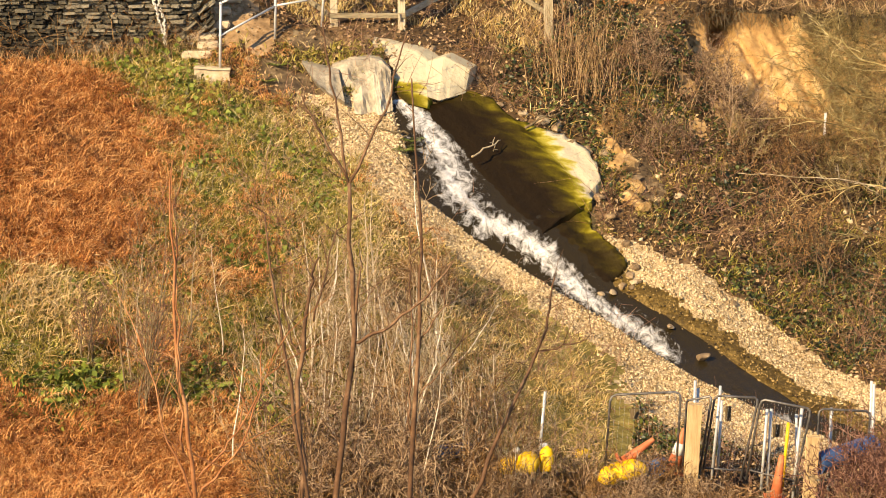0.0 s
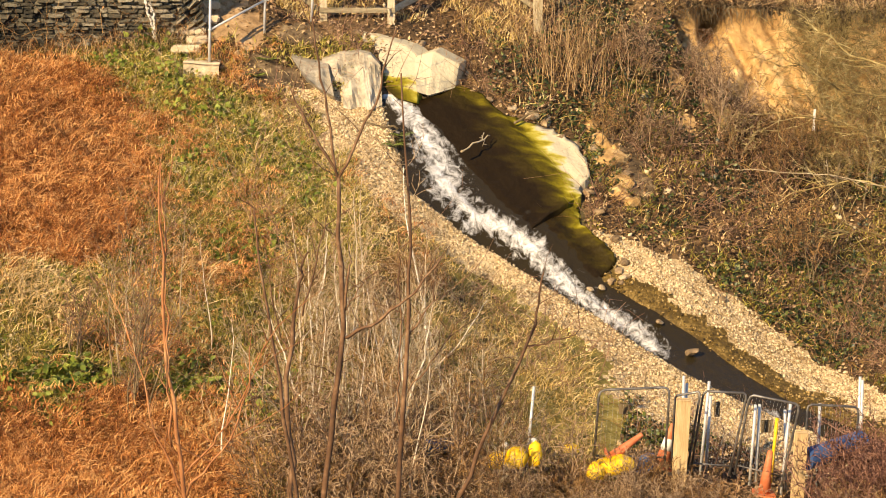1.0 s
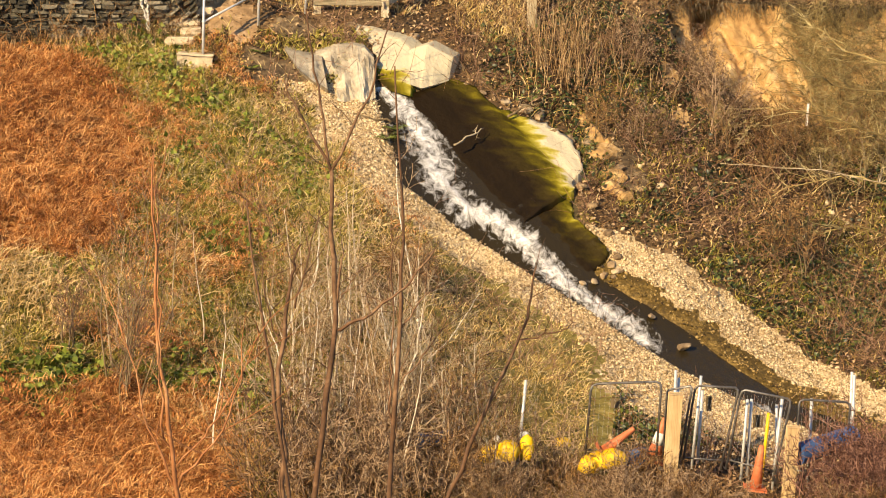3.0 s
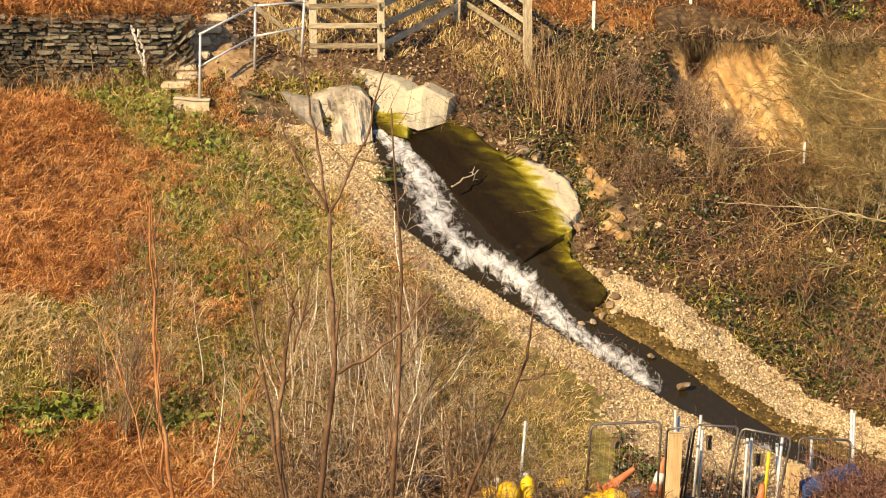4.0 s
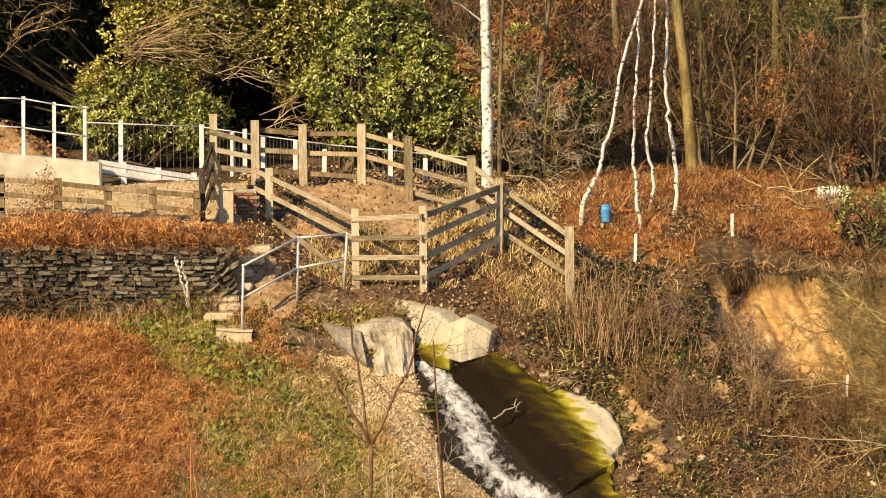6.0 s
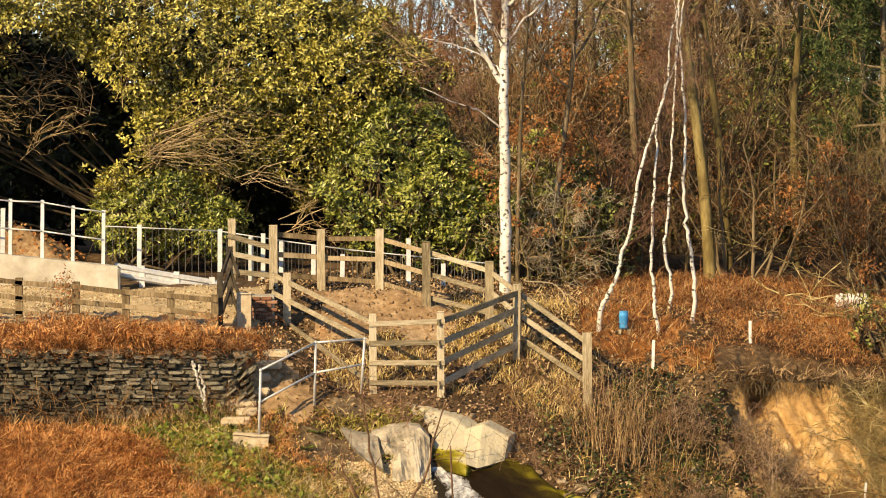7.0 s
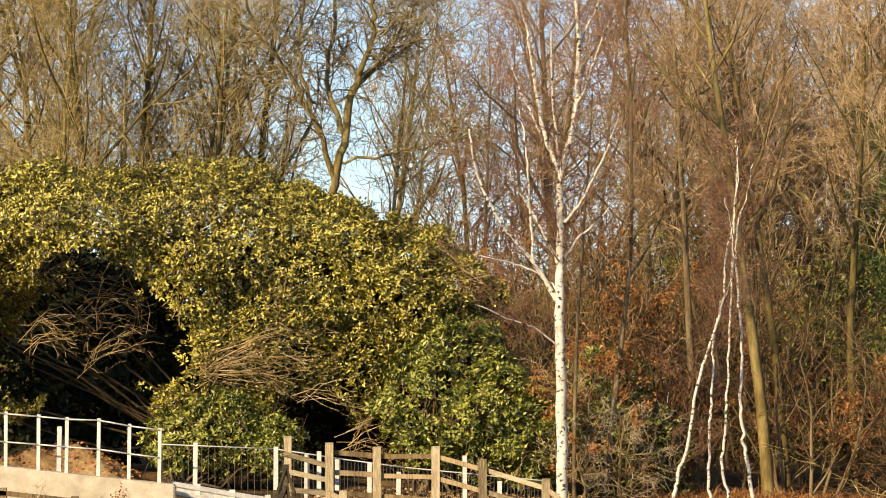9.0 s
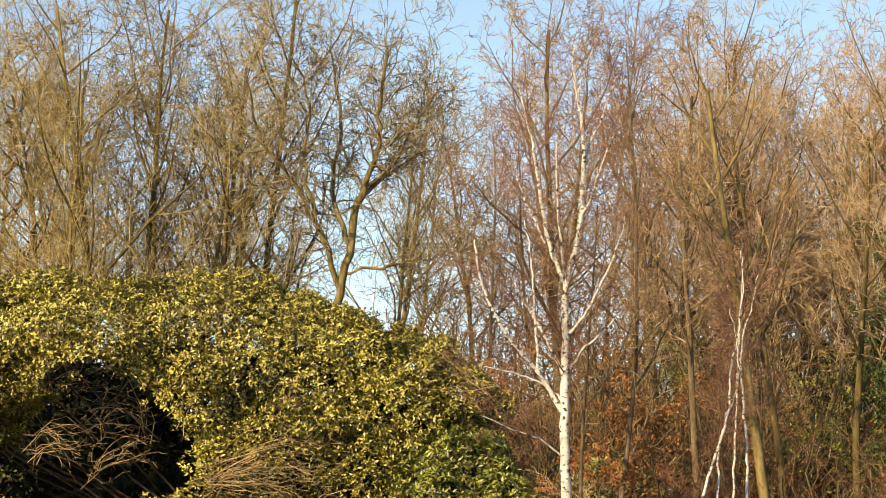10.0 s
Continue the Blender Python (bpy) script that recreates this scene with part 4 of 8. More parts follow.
# ---- evergreen bushes ----
def bush(name, label, blobs, mat, count, leaf, seed, hollow=(), category="bush", stems=60, foot=None, rosette=6, relief=14, gaps=1.0):
    """blobs: centre x, y, z and radii. Rosettes of leaves over the outside of all the blobs, twigs and stems within."""
    rng = np.random.default_rng(seed)
    B = np.array(blobs)
    t = thing(name, label, category, foot if foot else (float(B[0, 0]), float(B[0, 1]), ground_z(B[0, 0], B[0, 1])))
    inv = Matrix.Translation(t.location).inverted()
    extra = []
    for k in range(relief):
        b = B[rng.integers(0, len(B))]
        e = rand_dirs(1, rng)[0]
        e[1] = -abs(e[1])
        c = b[:3] + e * b[3:6] * 0.92
        rad = rng.uniform(0.22, 0.42) * min(b[3], b[5], 2.0)
        extra.append((*c, rad * 1.25, rad, rad * 0.85))
    if extra:
        B = np.concatenate([B, np.array(extra)])
    area = B[:, 3] * B[:, 5] + B[:, 3] * B[:, 4]
    pick = rng.choice(len(B), count * 3, p=area / area.sum())
    d = rand_dirs(len(pick), rng)
    lump = 1 + 0.10 * np.sin(d[:, 0] * 7 + pick) * np.cos(d[:, 2] * 8 + pick * 2) + 0.05 * rng.normal(size=len(pick))
    depth = np.where(rng.random(len(pick)) < 0.18, 0.82, 1.0)
    p = B[pick, :3] + d * B[pick, 3:6] * (lump * depth)[:, None]
    keep = np.ones(len(p), bool)
    for b in B:
        q = (p - b[:3]) / b[3:6]
        keep &= (q * q).sum(1) > 0.55
    tuft = np.sin(p[:, 0] * 5.3 + 2 * np.sin(p[:, 2] * 2.1)) * np.cos(p[:, 2] * 6.1 + 1.7 * np.sin(p[:, 0] * 1.9)) + 0.5 * np.sin(p[:, 0] * 11.0 + p[:, 2] * 9.0 + p[:, 1] * 4.0)
    keep &= (tuft > -0.62 * gaps) | (rng.random(len(p)) < 0.25)
    keep &= (d[:, 1] < 0.75) & (p[:, 2] > height(p[:, 0], p[:, 1]) + 0.05)
    for hx, hy, hz, ra, rb, rc in hollow:
        q = (p - np.array([hx, hy, hz])) / np.array([ra, rb, rc])
        keep &= ((q * q).sum(1) > 1) | (rng.random(len(p)) < 0.04)
    p, d = p[keep][:count], unit(d / B[pick, 3:6])[keep][:count]
    n = len(p)
    axis_dir = unit(d + np.array([0, -0.2, 0.45]) + rng.normal(size=(n, 3)) * 0.25)
    a, b = frame_of(axis_dir)
    V, Fc = [], []
    off = 0
    for k in range(rosette):
        w = 2 * math.pi * k / rosette + rng.random(n) * 0.8
        out = a * np.cos(w)[:, None] + b * np.sin(w)[:, None]
        ld = unit(out + axis_dir * (0.25 + 0.5 * rng.random(n))[:, None])
        L = leaf * (0.7 + 0.6 * rng.random(n))
        v, f = thin_leaves(p + rng.normal(size=(n, 3)) * 0.03, ld, axis_dir, L, L * 0.42)
        V.append(v)
        Fc.append(f + off)
        off += len(v)
    o = tagged(fast_mesh("foliage", np.concatenate(V), np.concatenate(Fc), mat, t), kind="stuff")
    o.matrix_parent_inverse = inv
    segs = []
    for k in range(stems):
        i = rng.integers(0, n)
        base = np.array([t.location[0] + rng.normal() * B[:, 3].mean() * 0.5, t.location[1] + abs(rng.normal()) * 0.6, t.location[2] - 0.1])
        q = base
        for s in range(6):
            goal = p[i] - d[i] * 0.2
            nx = base + (goal - base) * (s + 1) / 6 + rng.normal(size=3) * 0.14
            r = 0.05 * (1 - s / 7)
            segs.append((*q, *nx, r, r * 0.85))
            q = nx
        for tw in range(5):
            e = q + rng.normal(size=3) * 0.35
            segs.append((*q, *e, 0.008, 0.004))
    v, f = prisms(segs, 4)
    o = tagged(fast_mesh("stem", v, f, M_BARK, t), kind="stuff")
    o.matrix_parent_inverse = inv
    return t


def blob(c, rx, ry, rz):
    return (*c, rx, ry, rz)


RHODO = bush("rhododendron_bush", "huge sunlit evergreen rhododendron with a dark hollow underneath", [
    blob((-6.48, 67.00, 5.39), 3.3, 2.8, 2.35), blob((-9.61, 66.50, 6.05), 2.9, 3.0, 1.6), blob((-12.93, 66.50, 5.91), 2.6, 3.0, 1.9), blob((-4.07, 67.00, 5.25), 1.9, 2.2, 1.75), blob((-2.20, 67.00, 4.65), 1.75, 2.0, 1.7),
    blob((-4.80, 66.00, 3.67), 1.5, 1.5, 1.5), blob((-6.52, 66.00, 3.01), 1.3, 1.4, 1.3), blob((-2.97, 66.30, 3.13), 1.1, 1.3, 1.4), blob((-0.86, 67.50, 4.45), 1.2, 1.5, 1.2), blob((-12.07, 66.00, 3.14), 1.5, 2.0, 1.5), blob((-2.79, 67.0, 5.38), 1.2, 1.5, 0.75), blob((-1.72, 67.0, 5.38), 1.1, 1.5, 0.85), blob((-3.86, 67.0, 5.92), 1.5, 1.5, 1.0), blob((-0.78, 67.0, 4.84), 1.0, 1.5, 0.7), blob((-4.93, 67.0, 6.33), 1.6, 1.5, 1.0)],
    M_RHODO, 42000, 0.105, 1, hollow=[(*(-9.03, 65.6, 4.92), 1.25, 6.5, 0.85), (*(-9.89, 65.6, 4.07), 0.9, 6.5, 0.8), (*(-7.46, 65.6, 3.55), 0.9, 6.5, 1.0), (*(-8.48, 65.80, 3.28), 1.45, 6.5, 1.25), (*(-8.69, 65.50, 4.40), 1.25, 6.5, 1.0), (*(-9.87, 65.50, 3.68), 1.0, 6.5, 0.8), (*(-3.96, 65.00, 1.87), 1.1, 2.4, 0.55), (*(-10.98, 65.00, 2.91), 1.0, 6.5, 0.9)], foot=spot(-5.5, 69.5), stems=22, relief=80)

M_TWIG_FAN = material("dead_rhododendron_branch", [(0.11, 0.075, 0.035), (0.34, 0.24, 0.12), (0.54, 0.41, 0.24)], 3, 0.9, bump=0, island=0.5)


def branch_fan(root, tip, spread, n, seed):
    """A spray of bare arching branches left where the leaves have died back."""
    rng = np.random.default_rng(seed)
    a, c = np.array(root), np.array(tip)
    L = np.linalg.norm(c - a)
    segs = []
    for k in range(n):
        end = c + rng.normal(size=3) * spread
        q, r = a + rng.normal(size=3) * 0.2, rng.uniform(0.005, 0.013)
        bow = rng.normal(size=3) * 0.13 * L + np.array([0, 0, 0.10 * L])
        for s in range(1, 7):
            f = s / 6
            e = a + (end - a) * f + bow * (1 - (2 * f - 1) ** 2) + rng.normal(size=3) * 0.02
            segs.append((*q, *e, r * (1.1 - f * 0.8), r * (1.1 - f * 0.95)))
            if s > 2:
                segs.append((*e, *(e + unit(end - a) * 0.2 + rng.normal(size=3) * 0.09), 0.005, 0.003))
            q = e
    v, f = prisms(segs, 4)
    o = tagged(fast_mesh("branch", v, f, M_TWIG_FAN, RHODO), kind="stuff")
    o.matrix_parent_inverse = Matrix.Translation(RHODO.location).inverted()


branch_fan((-6.38, 64.6, 2.95), (-4.66, 64.0, 3.77), 0.32, 15, 40)
branch_fan((-6.36, 64.6, 2.9), (-4.01, 63.9, 3.2), 0.36, 18, 41)
branch_fan((-6.32, 64.6, 2.84), (-4.4, 63.9, 2.46), 0.26, 14, 42)
branch_fan((-5.85, 64.4, 3.19), (-3.39, 64.2, 3.58), 0.3, 11, 43)
branch_fan((-10.33, 66.0, 5.32), (-9.14, 64.6, 6.02), 0.3, 9, 44)
branch_fan((-10.33, 66.0, 5.05), (-9.08, 64.6, 5.22), 0.28, 9, 45)
branch_fan((-9.09, 66.0, 4.13), (-7.99, 64.6, 4.66), 0.2, 8, 46)
branch_fan((-10.26, 65.5, 4.14), (-9.34, 64.5, 3.7), 0.25, 8, 47)
branch_fan((-7.0, 65.0, 4.73), (-6.2, 64.2, 6.01), 0.34, 12, 48)
branch_fan((-6.94, 65.0, 4.34), (-6.52, 64.2, 5.5), 0.3, 9, 49)
branch_fan((-4.96, 64.6, 4.34), (-4.28, 64.2, 5.11), 0.28, 7, 50)
branch_fan((-0.05, 65.0, 4.99), (-1.09, 65.0, 5.89), 0.4, 9, 51)
branch_fan((-4.02, 64.0, 2.43), (-2.6, 63.6, 2.06), 0.28, 8, 52)
branch_fan((-2.87, 64.0, 1.47), (-1.83, 63.6, 2.32), 0.22, 7, 53)
branch_fan((-7.84, 66.00, 3.93), (-9.19, 64.40, 4.54), 0.26, 14, 3)
branch_fan((-9.16, 66.00, 3.14), (-7.83, 64.80, 3.56), 0.25, 12, 4)
branch_fan((-10.53, 65.50, 3.55), (-9.21, 64.50, 3.70), 0.2, 8, 5)
branch_fan((-2.92, 65.00, 1.22), (-2.12, 64.50, 0.99), 0.2, 9, 7)
bush("laurel_bush", "glossy dark green laurel behind the fence", [blob((-1.20, 64.00, 2.04), 1.0, 1.1, 1.35), blob((0.21, 64.20, 1.78), 1.05, 1.1, 1.2), blob((-0.57, 65.00, 3.04), 1.1, 1.2, 1.0), blob((1.23, 64.00, 1.40), 0.8, 1.0, 1.0)], M_LAUREL, 4200, 0.12, 2, relief=46, gaps=0.45)
bush("holly_bush", "dense green holly at the foot of the birch", [blob((3.27, 65.00, 1.35), 0.95, 1.0, 1.35), blob((4.15, 65.50, 0.92), 0.8, 0.9, 1.0), blob((2.99, 66.00, 2.48), 0.8, 0.9, 0.9)], M_LAUREL, 1700, 0.10, 3, relief=46, gaps=0.45)
bush("laurel_bush", "low green laurel hedge behind the metal railing", [blob((-6.89, 64.40, 1.32), 0.8, 0.7, 0.6), blob((-5.71, 64.20, 1.58), 0.9, 0.8, 0.85), blob((-4.60, 64.00, 1.21), 0.6, 0.8, 0.7)], M_LAUREL, 2200, 0.11, 4, relief=46, gaps=0.45)

# Backs the hollow with leaves coloured dark in place of shade.
bush("rhododendron_bush", "inner rhododendron thicket coloured near black as hollow shade", [blob((-12.07, 71.50, 3.13), 2.6, 0.8, 2.6), blob((-9.78, 71.50, 3.13), 2.4, 0.8, 2.6), blob((-7.11, 70.50, 3.44), 2.4, 0.8, 2.6), blob((-4.20, 69.00, 3.19), 2.2, 0.8, 2.6), blob((-1.99, 69.00, 2.92), 1.6, 0.8, 2.2)], M_HOLLOW_SHADE, 5200, 0.30, 5, rosette=6, stems=4, relief=0)
bush("evergreen_thicket", "far evergreen thicket in leaf darkened to stand for shade", [blob((x0, 84 + (x0 * 7 % 5), 2.6 if x0 > 8 else 1.4), 3.0, 1.2, 4.0 if x0 > 8 else 2.6) for x0 in range(-19, 21, 4)], M_SHADE_LEAF, 5200, 0.30, 15, rosette=6, stems=4, relief=20)


def undergrowth():
    rng = random.Random(9)
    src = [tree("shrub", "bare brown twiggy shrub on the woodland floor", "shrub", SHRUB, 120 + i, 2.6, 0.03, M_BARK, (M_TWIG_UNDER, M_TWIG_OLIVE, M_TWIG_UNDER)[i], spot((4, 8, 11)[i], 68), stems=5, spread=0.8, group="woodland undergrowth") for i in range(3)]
    for k in range(40):
        x, y = rng.uniform(3.2, 16.5), rng.uniform(65.5, 84)
        put(src[rng.randrange(3)], x, y, rng.random() * 6.28, rng.uniform(0.8, 1.9))
    for k in range(12):
        y = rng.uniform(78, 96)
        sx = rng.choice((rng.uniform(0.0, 0.06), rng.uniform(0.085, 0.2), rng.uniform(0.085, 0.2)))
        put(src[rng.randrange(3)], y * sx, y, rng.random() * 6.28, rng.uniform(2.3, 3.3))
    for k in range(50):
        y = rng.uniform(84, 125)
        put(src[rng.randrange(3)], y * rng.choice((rng.uniform(-0.2, -0.13), rng.uniform(0.0, 0.21), rng.uniform(0.04, 0.21))), y, rng.random() * 6.28, rng.uniform(1.3, 2.2))
    for k in range(10):
        x, y = rng.uniform(-3, 3.5), rng.uniform(66, 74)
        put(src[rng.randrange(3)], x, y, rng.random() * 6.28, rng.uniform(0.8, 1.5))


undergrowth()


def birch_backing():
    """Warm brown scrub and russet young beeches in the wood behind the tall birch."""
    rng = random.Random(77)
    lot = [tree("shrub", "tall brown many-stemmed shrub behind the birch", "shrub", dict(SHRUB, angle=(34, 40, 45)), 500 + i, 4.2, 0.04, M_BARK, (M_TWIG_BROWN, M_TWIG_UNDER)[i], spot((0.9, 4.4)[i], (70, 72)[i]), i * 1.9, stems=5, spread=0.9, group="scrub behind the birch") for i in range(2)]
    for k in range(17):
        y = rng.uniform(71, 90)
        put(lot[k % 2], y * rng.uniform(-0.008, 0.10), y, rng.random() * 6.28, rng.uniform(0.95, 1.75))
    red = tree("beech_tree", "slim beech with clinging russet leaves in the wood", "tree", dict(SHRUB, angle=(52, 50, 50)), 520, 5.0, 0.05, M_BARK, M_TWIG_BROWN, spot(2.2, 72), leafy=(M_BROWN_LEAF, 1300, 0.09), group="russet beeches")
    for k in range(9):
        y = rng.uniform(70, 86)
        put(red, y * rng.choice((rng.uniform(0.015, 0.075), rng.uniform(0.085, 0.16))), y, rng.random() * 6.28, rng.uniform(0.75, 1.3))


birch_backing()
bush("holly_bush", "shaded green holly deeper in the wood", [blob((8.09, 74.00, 1.88), 2.2, 1.5, 2.2), blob((10.12, 76.00, 3.32), 2.0, 1.5, 2.6), blob((11.34, 73.00, 1.63), 1.8, 1.4, 1.8), blob((5.95, 75.00, 1.54), 1.8, 1.5, 1.8)], M_LAUREL, 3600, 0.13, 6)
bush("ivy_thicket", "ivy-clad thicket between the trunks", [blob((4.49, 76.00, 5.14), 0.9, 0.9, 1.5), blob((4.57, 76.00, 3.32), 1.1, 1.0, 1.6), blob((3.24, 75.00, 3.34), 0.9, 0.9, 1.2)], M_LAUREL, 1500, 0.11, 7)
tree("beech_tree", "young beech holding its dead orange leaves", "tree", dict(SHRUB, angle=(55, 50, 50)), 150, 3.6, 0.05, M_BARK, M_TWIG_BROWN, spot(*(2.81, 65.00)), leafy=(M_BROWN_LEAF, 2600, 0.085))
tree("beech_tree", "young beech holding its dead orange leaves", "tree", dict(SHRUB, angle=(55, 50, 50)), 151, 3.2, 0.05, M_BARK, M_TWIG_BROWN, spot(*(4.11, 67.00)), leafy=(M_BROWN_LEAF, 1800, 0.085))
for k, (foot, h) in enumerate((((2.31, 63.60), 3.2), ((3.68, 66.50), 3.8), ((5.05, 67.00), 3.0), ((9.55, 66.50), 3.4), ((7.55, 69.00), 3.0))):
    tree("beech_tree", "young beech holding its dead orange leaves", "tree", dict(SHRUB, angle=(62, 55, 50)), 160 + k, h, 0.04, M_BARK, M_TWIG_BROWN, spot(*foot), k * 1.3, leafy=(M_BROWN_LEAF, 1500, 0.08))
for k, (foot, h) in enumerate((((0.81, 66.00), 3.6), ((1.56, 64.50), 3.2), ((2.88, 63.50), 2.6))):
    tree("shrub", "arching bare shrub with pale olive twigs by the birch", "shrub", dict(SHRUB, angle=(62, 52, 50), up=(0.03, 0.02, 0.02, 0.02), kids=(9, 5, 4), least=0.007), 180 + k, h, 0.03, M_BARK_OLIVE, (M_TWIG_OLIVE, M_TWIG_BROWN, M_TWIG_PALE)[k], spot(*foot), k * 2.1, stems=5, spread=1.0)
tree("beech_tree", "russet-leaved shrub at the edge of the wood", "tree", dict(SHRUB, angle=(50, 50, 50)), 152, 2.6, 0.04, M_BARK, M_TWIG_BROWN, spot(*(10.27, 66.00)), leafy=(M_BROWN_LEAF, 1500, 0.07), stems=3, spread=0.7)

bush("evergreen_shrub", "sparse yellow-green leafy shrub at the wood's edge", [blob((9.46, 59.0, -0.59), 0.5, 0.5, 0.5), blob((10.17, 59.0, -0.3), 0.45, 0.5, 0.45), blob((10.36, 59.0, -0.96), 0.4, 0.5, 0.4), blob((9.09, 59.0, -0.06), 0.35, 0.5, 0.35)], M_LAUREL, 150, 0.10, 8, stems=30, relief=10, gaps=0.2)


def pine(at, h, seed):
    rng = np.random.default_rng(seed)
    t = thing("pine_tree", "dark green pine among the bare trees", "tree", at)
    out = []
    grow(rng, (0, 0, -0.2), (0, 0, 1), h, 0.16, 0, dict(segs=(9, 5, 4), wild=(0.03, 0.1, 0.16), up=(0.02, 0.0, 0.03), taper=(0.3, 0.3, 0.5), kids=(24, 6), angle=(75, 45), len=(0.24, 0.45), thin=(0.4, 0.6), least=0.01, **{"from": (0.45, 0.3)}), out)
    s = np.array(out)
    v, f = prisms(s[:, :8], 5)
    fast_mesh("trunk", v, f, M_BARK, t, True)
    ends = s[s[:, 8] == 2][:, 3:6]
    k = rng.integers(0, len(ends), 14000)
    p = ends[k] + rng.normal(size=(14000, 3)) * 0.10
    v, f = leaves(p, rand_dirs(14000, rng) + np.array([0, 0, 0.5]), rand_dirs(14000, rng), np.full(14000, 0.16), np.full(14000, 0.035))
    tagged(fast_mesh("foliage", v, f, M_PINE, t), kind="stuff")


pine(spot(*(10.96, 67.00)), 8.0, 9)
pine(spot(*(11.67, 75.00)), 9.0, 10)

TRUNKY = dict(ASH, kids=(9, 6, 4, 3), wild=(0.03, 0.14, 0.2, 0.26, 0.3))
TRUNKY["from"] = (0.45, 0.2, 0.15, 0.1)
for k, (foot, h, rad, lean, bark) in enumerate((((6.65, 65.50), 12.5, 0.16, (0.01, 0), M_BARK_OLIVE), ((2.07, 62.80), 9.5, 0.055, (0.01, 0), M_BARK), ((2.77, 64.00), 10.0, 0.085, (-0.02, 0), M_BARK), ((7.27, 67.00), 11.5, 0.12, (0.05, 0), M_BARK_OLIVE), ((5.21, 70.00), 11.0, 0.12, (0.03, 0), M_BARK), ((9.08, 69.00), 11.5, 0.13, (-0.03, 0), M_BARK_OLIVE), ((4.78, 78.00), 12.0, 0.24, (0.0, 0), M_BARK), ((10.58, 68.00), 11.0, 0.12, (0.02, 0), M_BARK_OLIVE))):
    tree("bare_tree", "straight leafless trunk at the edge of the wood", "tree", TRUNKY, 400 + k, h, rad, bark, M_TWIG_BROWN, spot(*foot), k * 1.1, lean)

# ---- ground cover ----
M_BRACKEN = material("dead_bracken", [(0.13, 0.040, 0.011), (0.46, 0.175, 0.049), (0.72, 0.40, 0.165)], 3.0, 0.85, bump=0, island=0.6)
M_BRACKEN_RED = material("red_brown_bracken", [(0.08, 0.029, 0.011), (0.33, 0.13, 0.043), (0.57, 0.31, 0.125)], 1.6, 0.85, bump=0, island=0.7)
M_STRAW = material("straw_grass", [(0.28, 0.18, 0.05), (0.62, 0.44, 0.16), (0.80, 0.65, 0.34)], 1.0, 0.8, bump=0, island=0.6)
M_GREEN_GRASS = material("green_grass", [(0.06, 0.062, 0.010), (0.21, 0.19, 0.026), (0.42, 0.36, 0.08)], 1.0, 0.75, bump=0, island=0.6)
M_FERN = material("green_fern", [(0.035, 0.055, 0.006), (0.12, 0.155, 0.02), (0.24, 0.27, 0.05)], 2, 0.6, bump=0, island=0.5)
M_LEAF = material("fallen_leaf", [(0.045, 0.027, 0.011), (0.19, 0.105, 0.044), (0.48, 0.33, 0.185)], 2, 0.85, bump=0, island=0.9)
M_IVY = material("ivy_leaf", [(0.008, 0.018, 0.004), (0.035, 0.05, 0.010), (0.11, 0.13, 0.03)], 2, 0.45, bump=0, island=0.6, spec=0.45)
M_PEBBLE = material("gravel_stone", [(0.22, 0.15, 0.075), (0.46, 0.34, 0.19), (0.68, 0.545, 0.35)], 3, 0.85, bump=0.2, island=0.8)

M_WET_PEBBLE = material("wet_gravel_stone", [(0.04, 0.025, 0.008), (0.15, 0.095, 0.025), (0.36, 0.25, 0.10)], 3, 0.5, bump=0.2, island=0.9)


def scatter(n, zones, y0, y1, s0=-0.18, s1=0.19, rng=NR, weight=None):
    """Up to n points on the land, in the given zones."""
    y = np.sqrt(rng.uniform(y0 ** 2, y1 ** 2, n * 4))
    x = y * rng.uniform(s0, s1, n * 4)
    z = zone(x, y)
    keep = np.isin(z, zones)
    if weight is not None:
        keep &= rng.random(len(x)) < weight(x, y)
    x, y = x[keep][:n], y[keep][:n]
    return np.stack([x, y, height(x, y) + pocket(x, y)], 1)


def blades(name, label, p, length, width, mat, lean=0.5, flow=(0.2, -0.6, 0.0), category="grass", rng=NR):
    n = len(p)
    L = length * (0.5 + rng.random(n))
    d = unit(np.array([0, 0, 1.0]) + rng.normal(size=(n, 3)) * lean + np.array(flow) * rng.random((n, 1)))
    d[:, 2] = np.abs(d[:, 2])
    side = unit(np.cross(d, rand_dirs(n, rng)))
    bend = unit(d * np.array([1, 1, 0.0]) + 1e-3) * 0.35 + np.array([0, -0.1, -0.15])
    m = p + d * (L * 0.55)[:, None]
    t = p + d * L[:, None] + bend * L[:, None] * 0.5
    w = width * (0.6 + 0.8 * rng.random(n))[:, None]
    v = np.stack([p - side * w, p + side * w, m + side * w * 0.7, m - side * w * 0.7, t], 1).reshape(-1, 3)
    b = (np.arange(n) * 5)[:, None]
    f = np.concatenate([b + np.array([[0, 1, 2]]), b + np.array([[0, 2, 3]]), b + np.array([[3, 2, 4]])], 0)
    return tagged(fast_mesh(name, v, f, mat), label, category, kind="stuff")


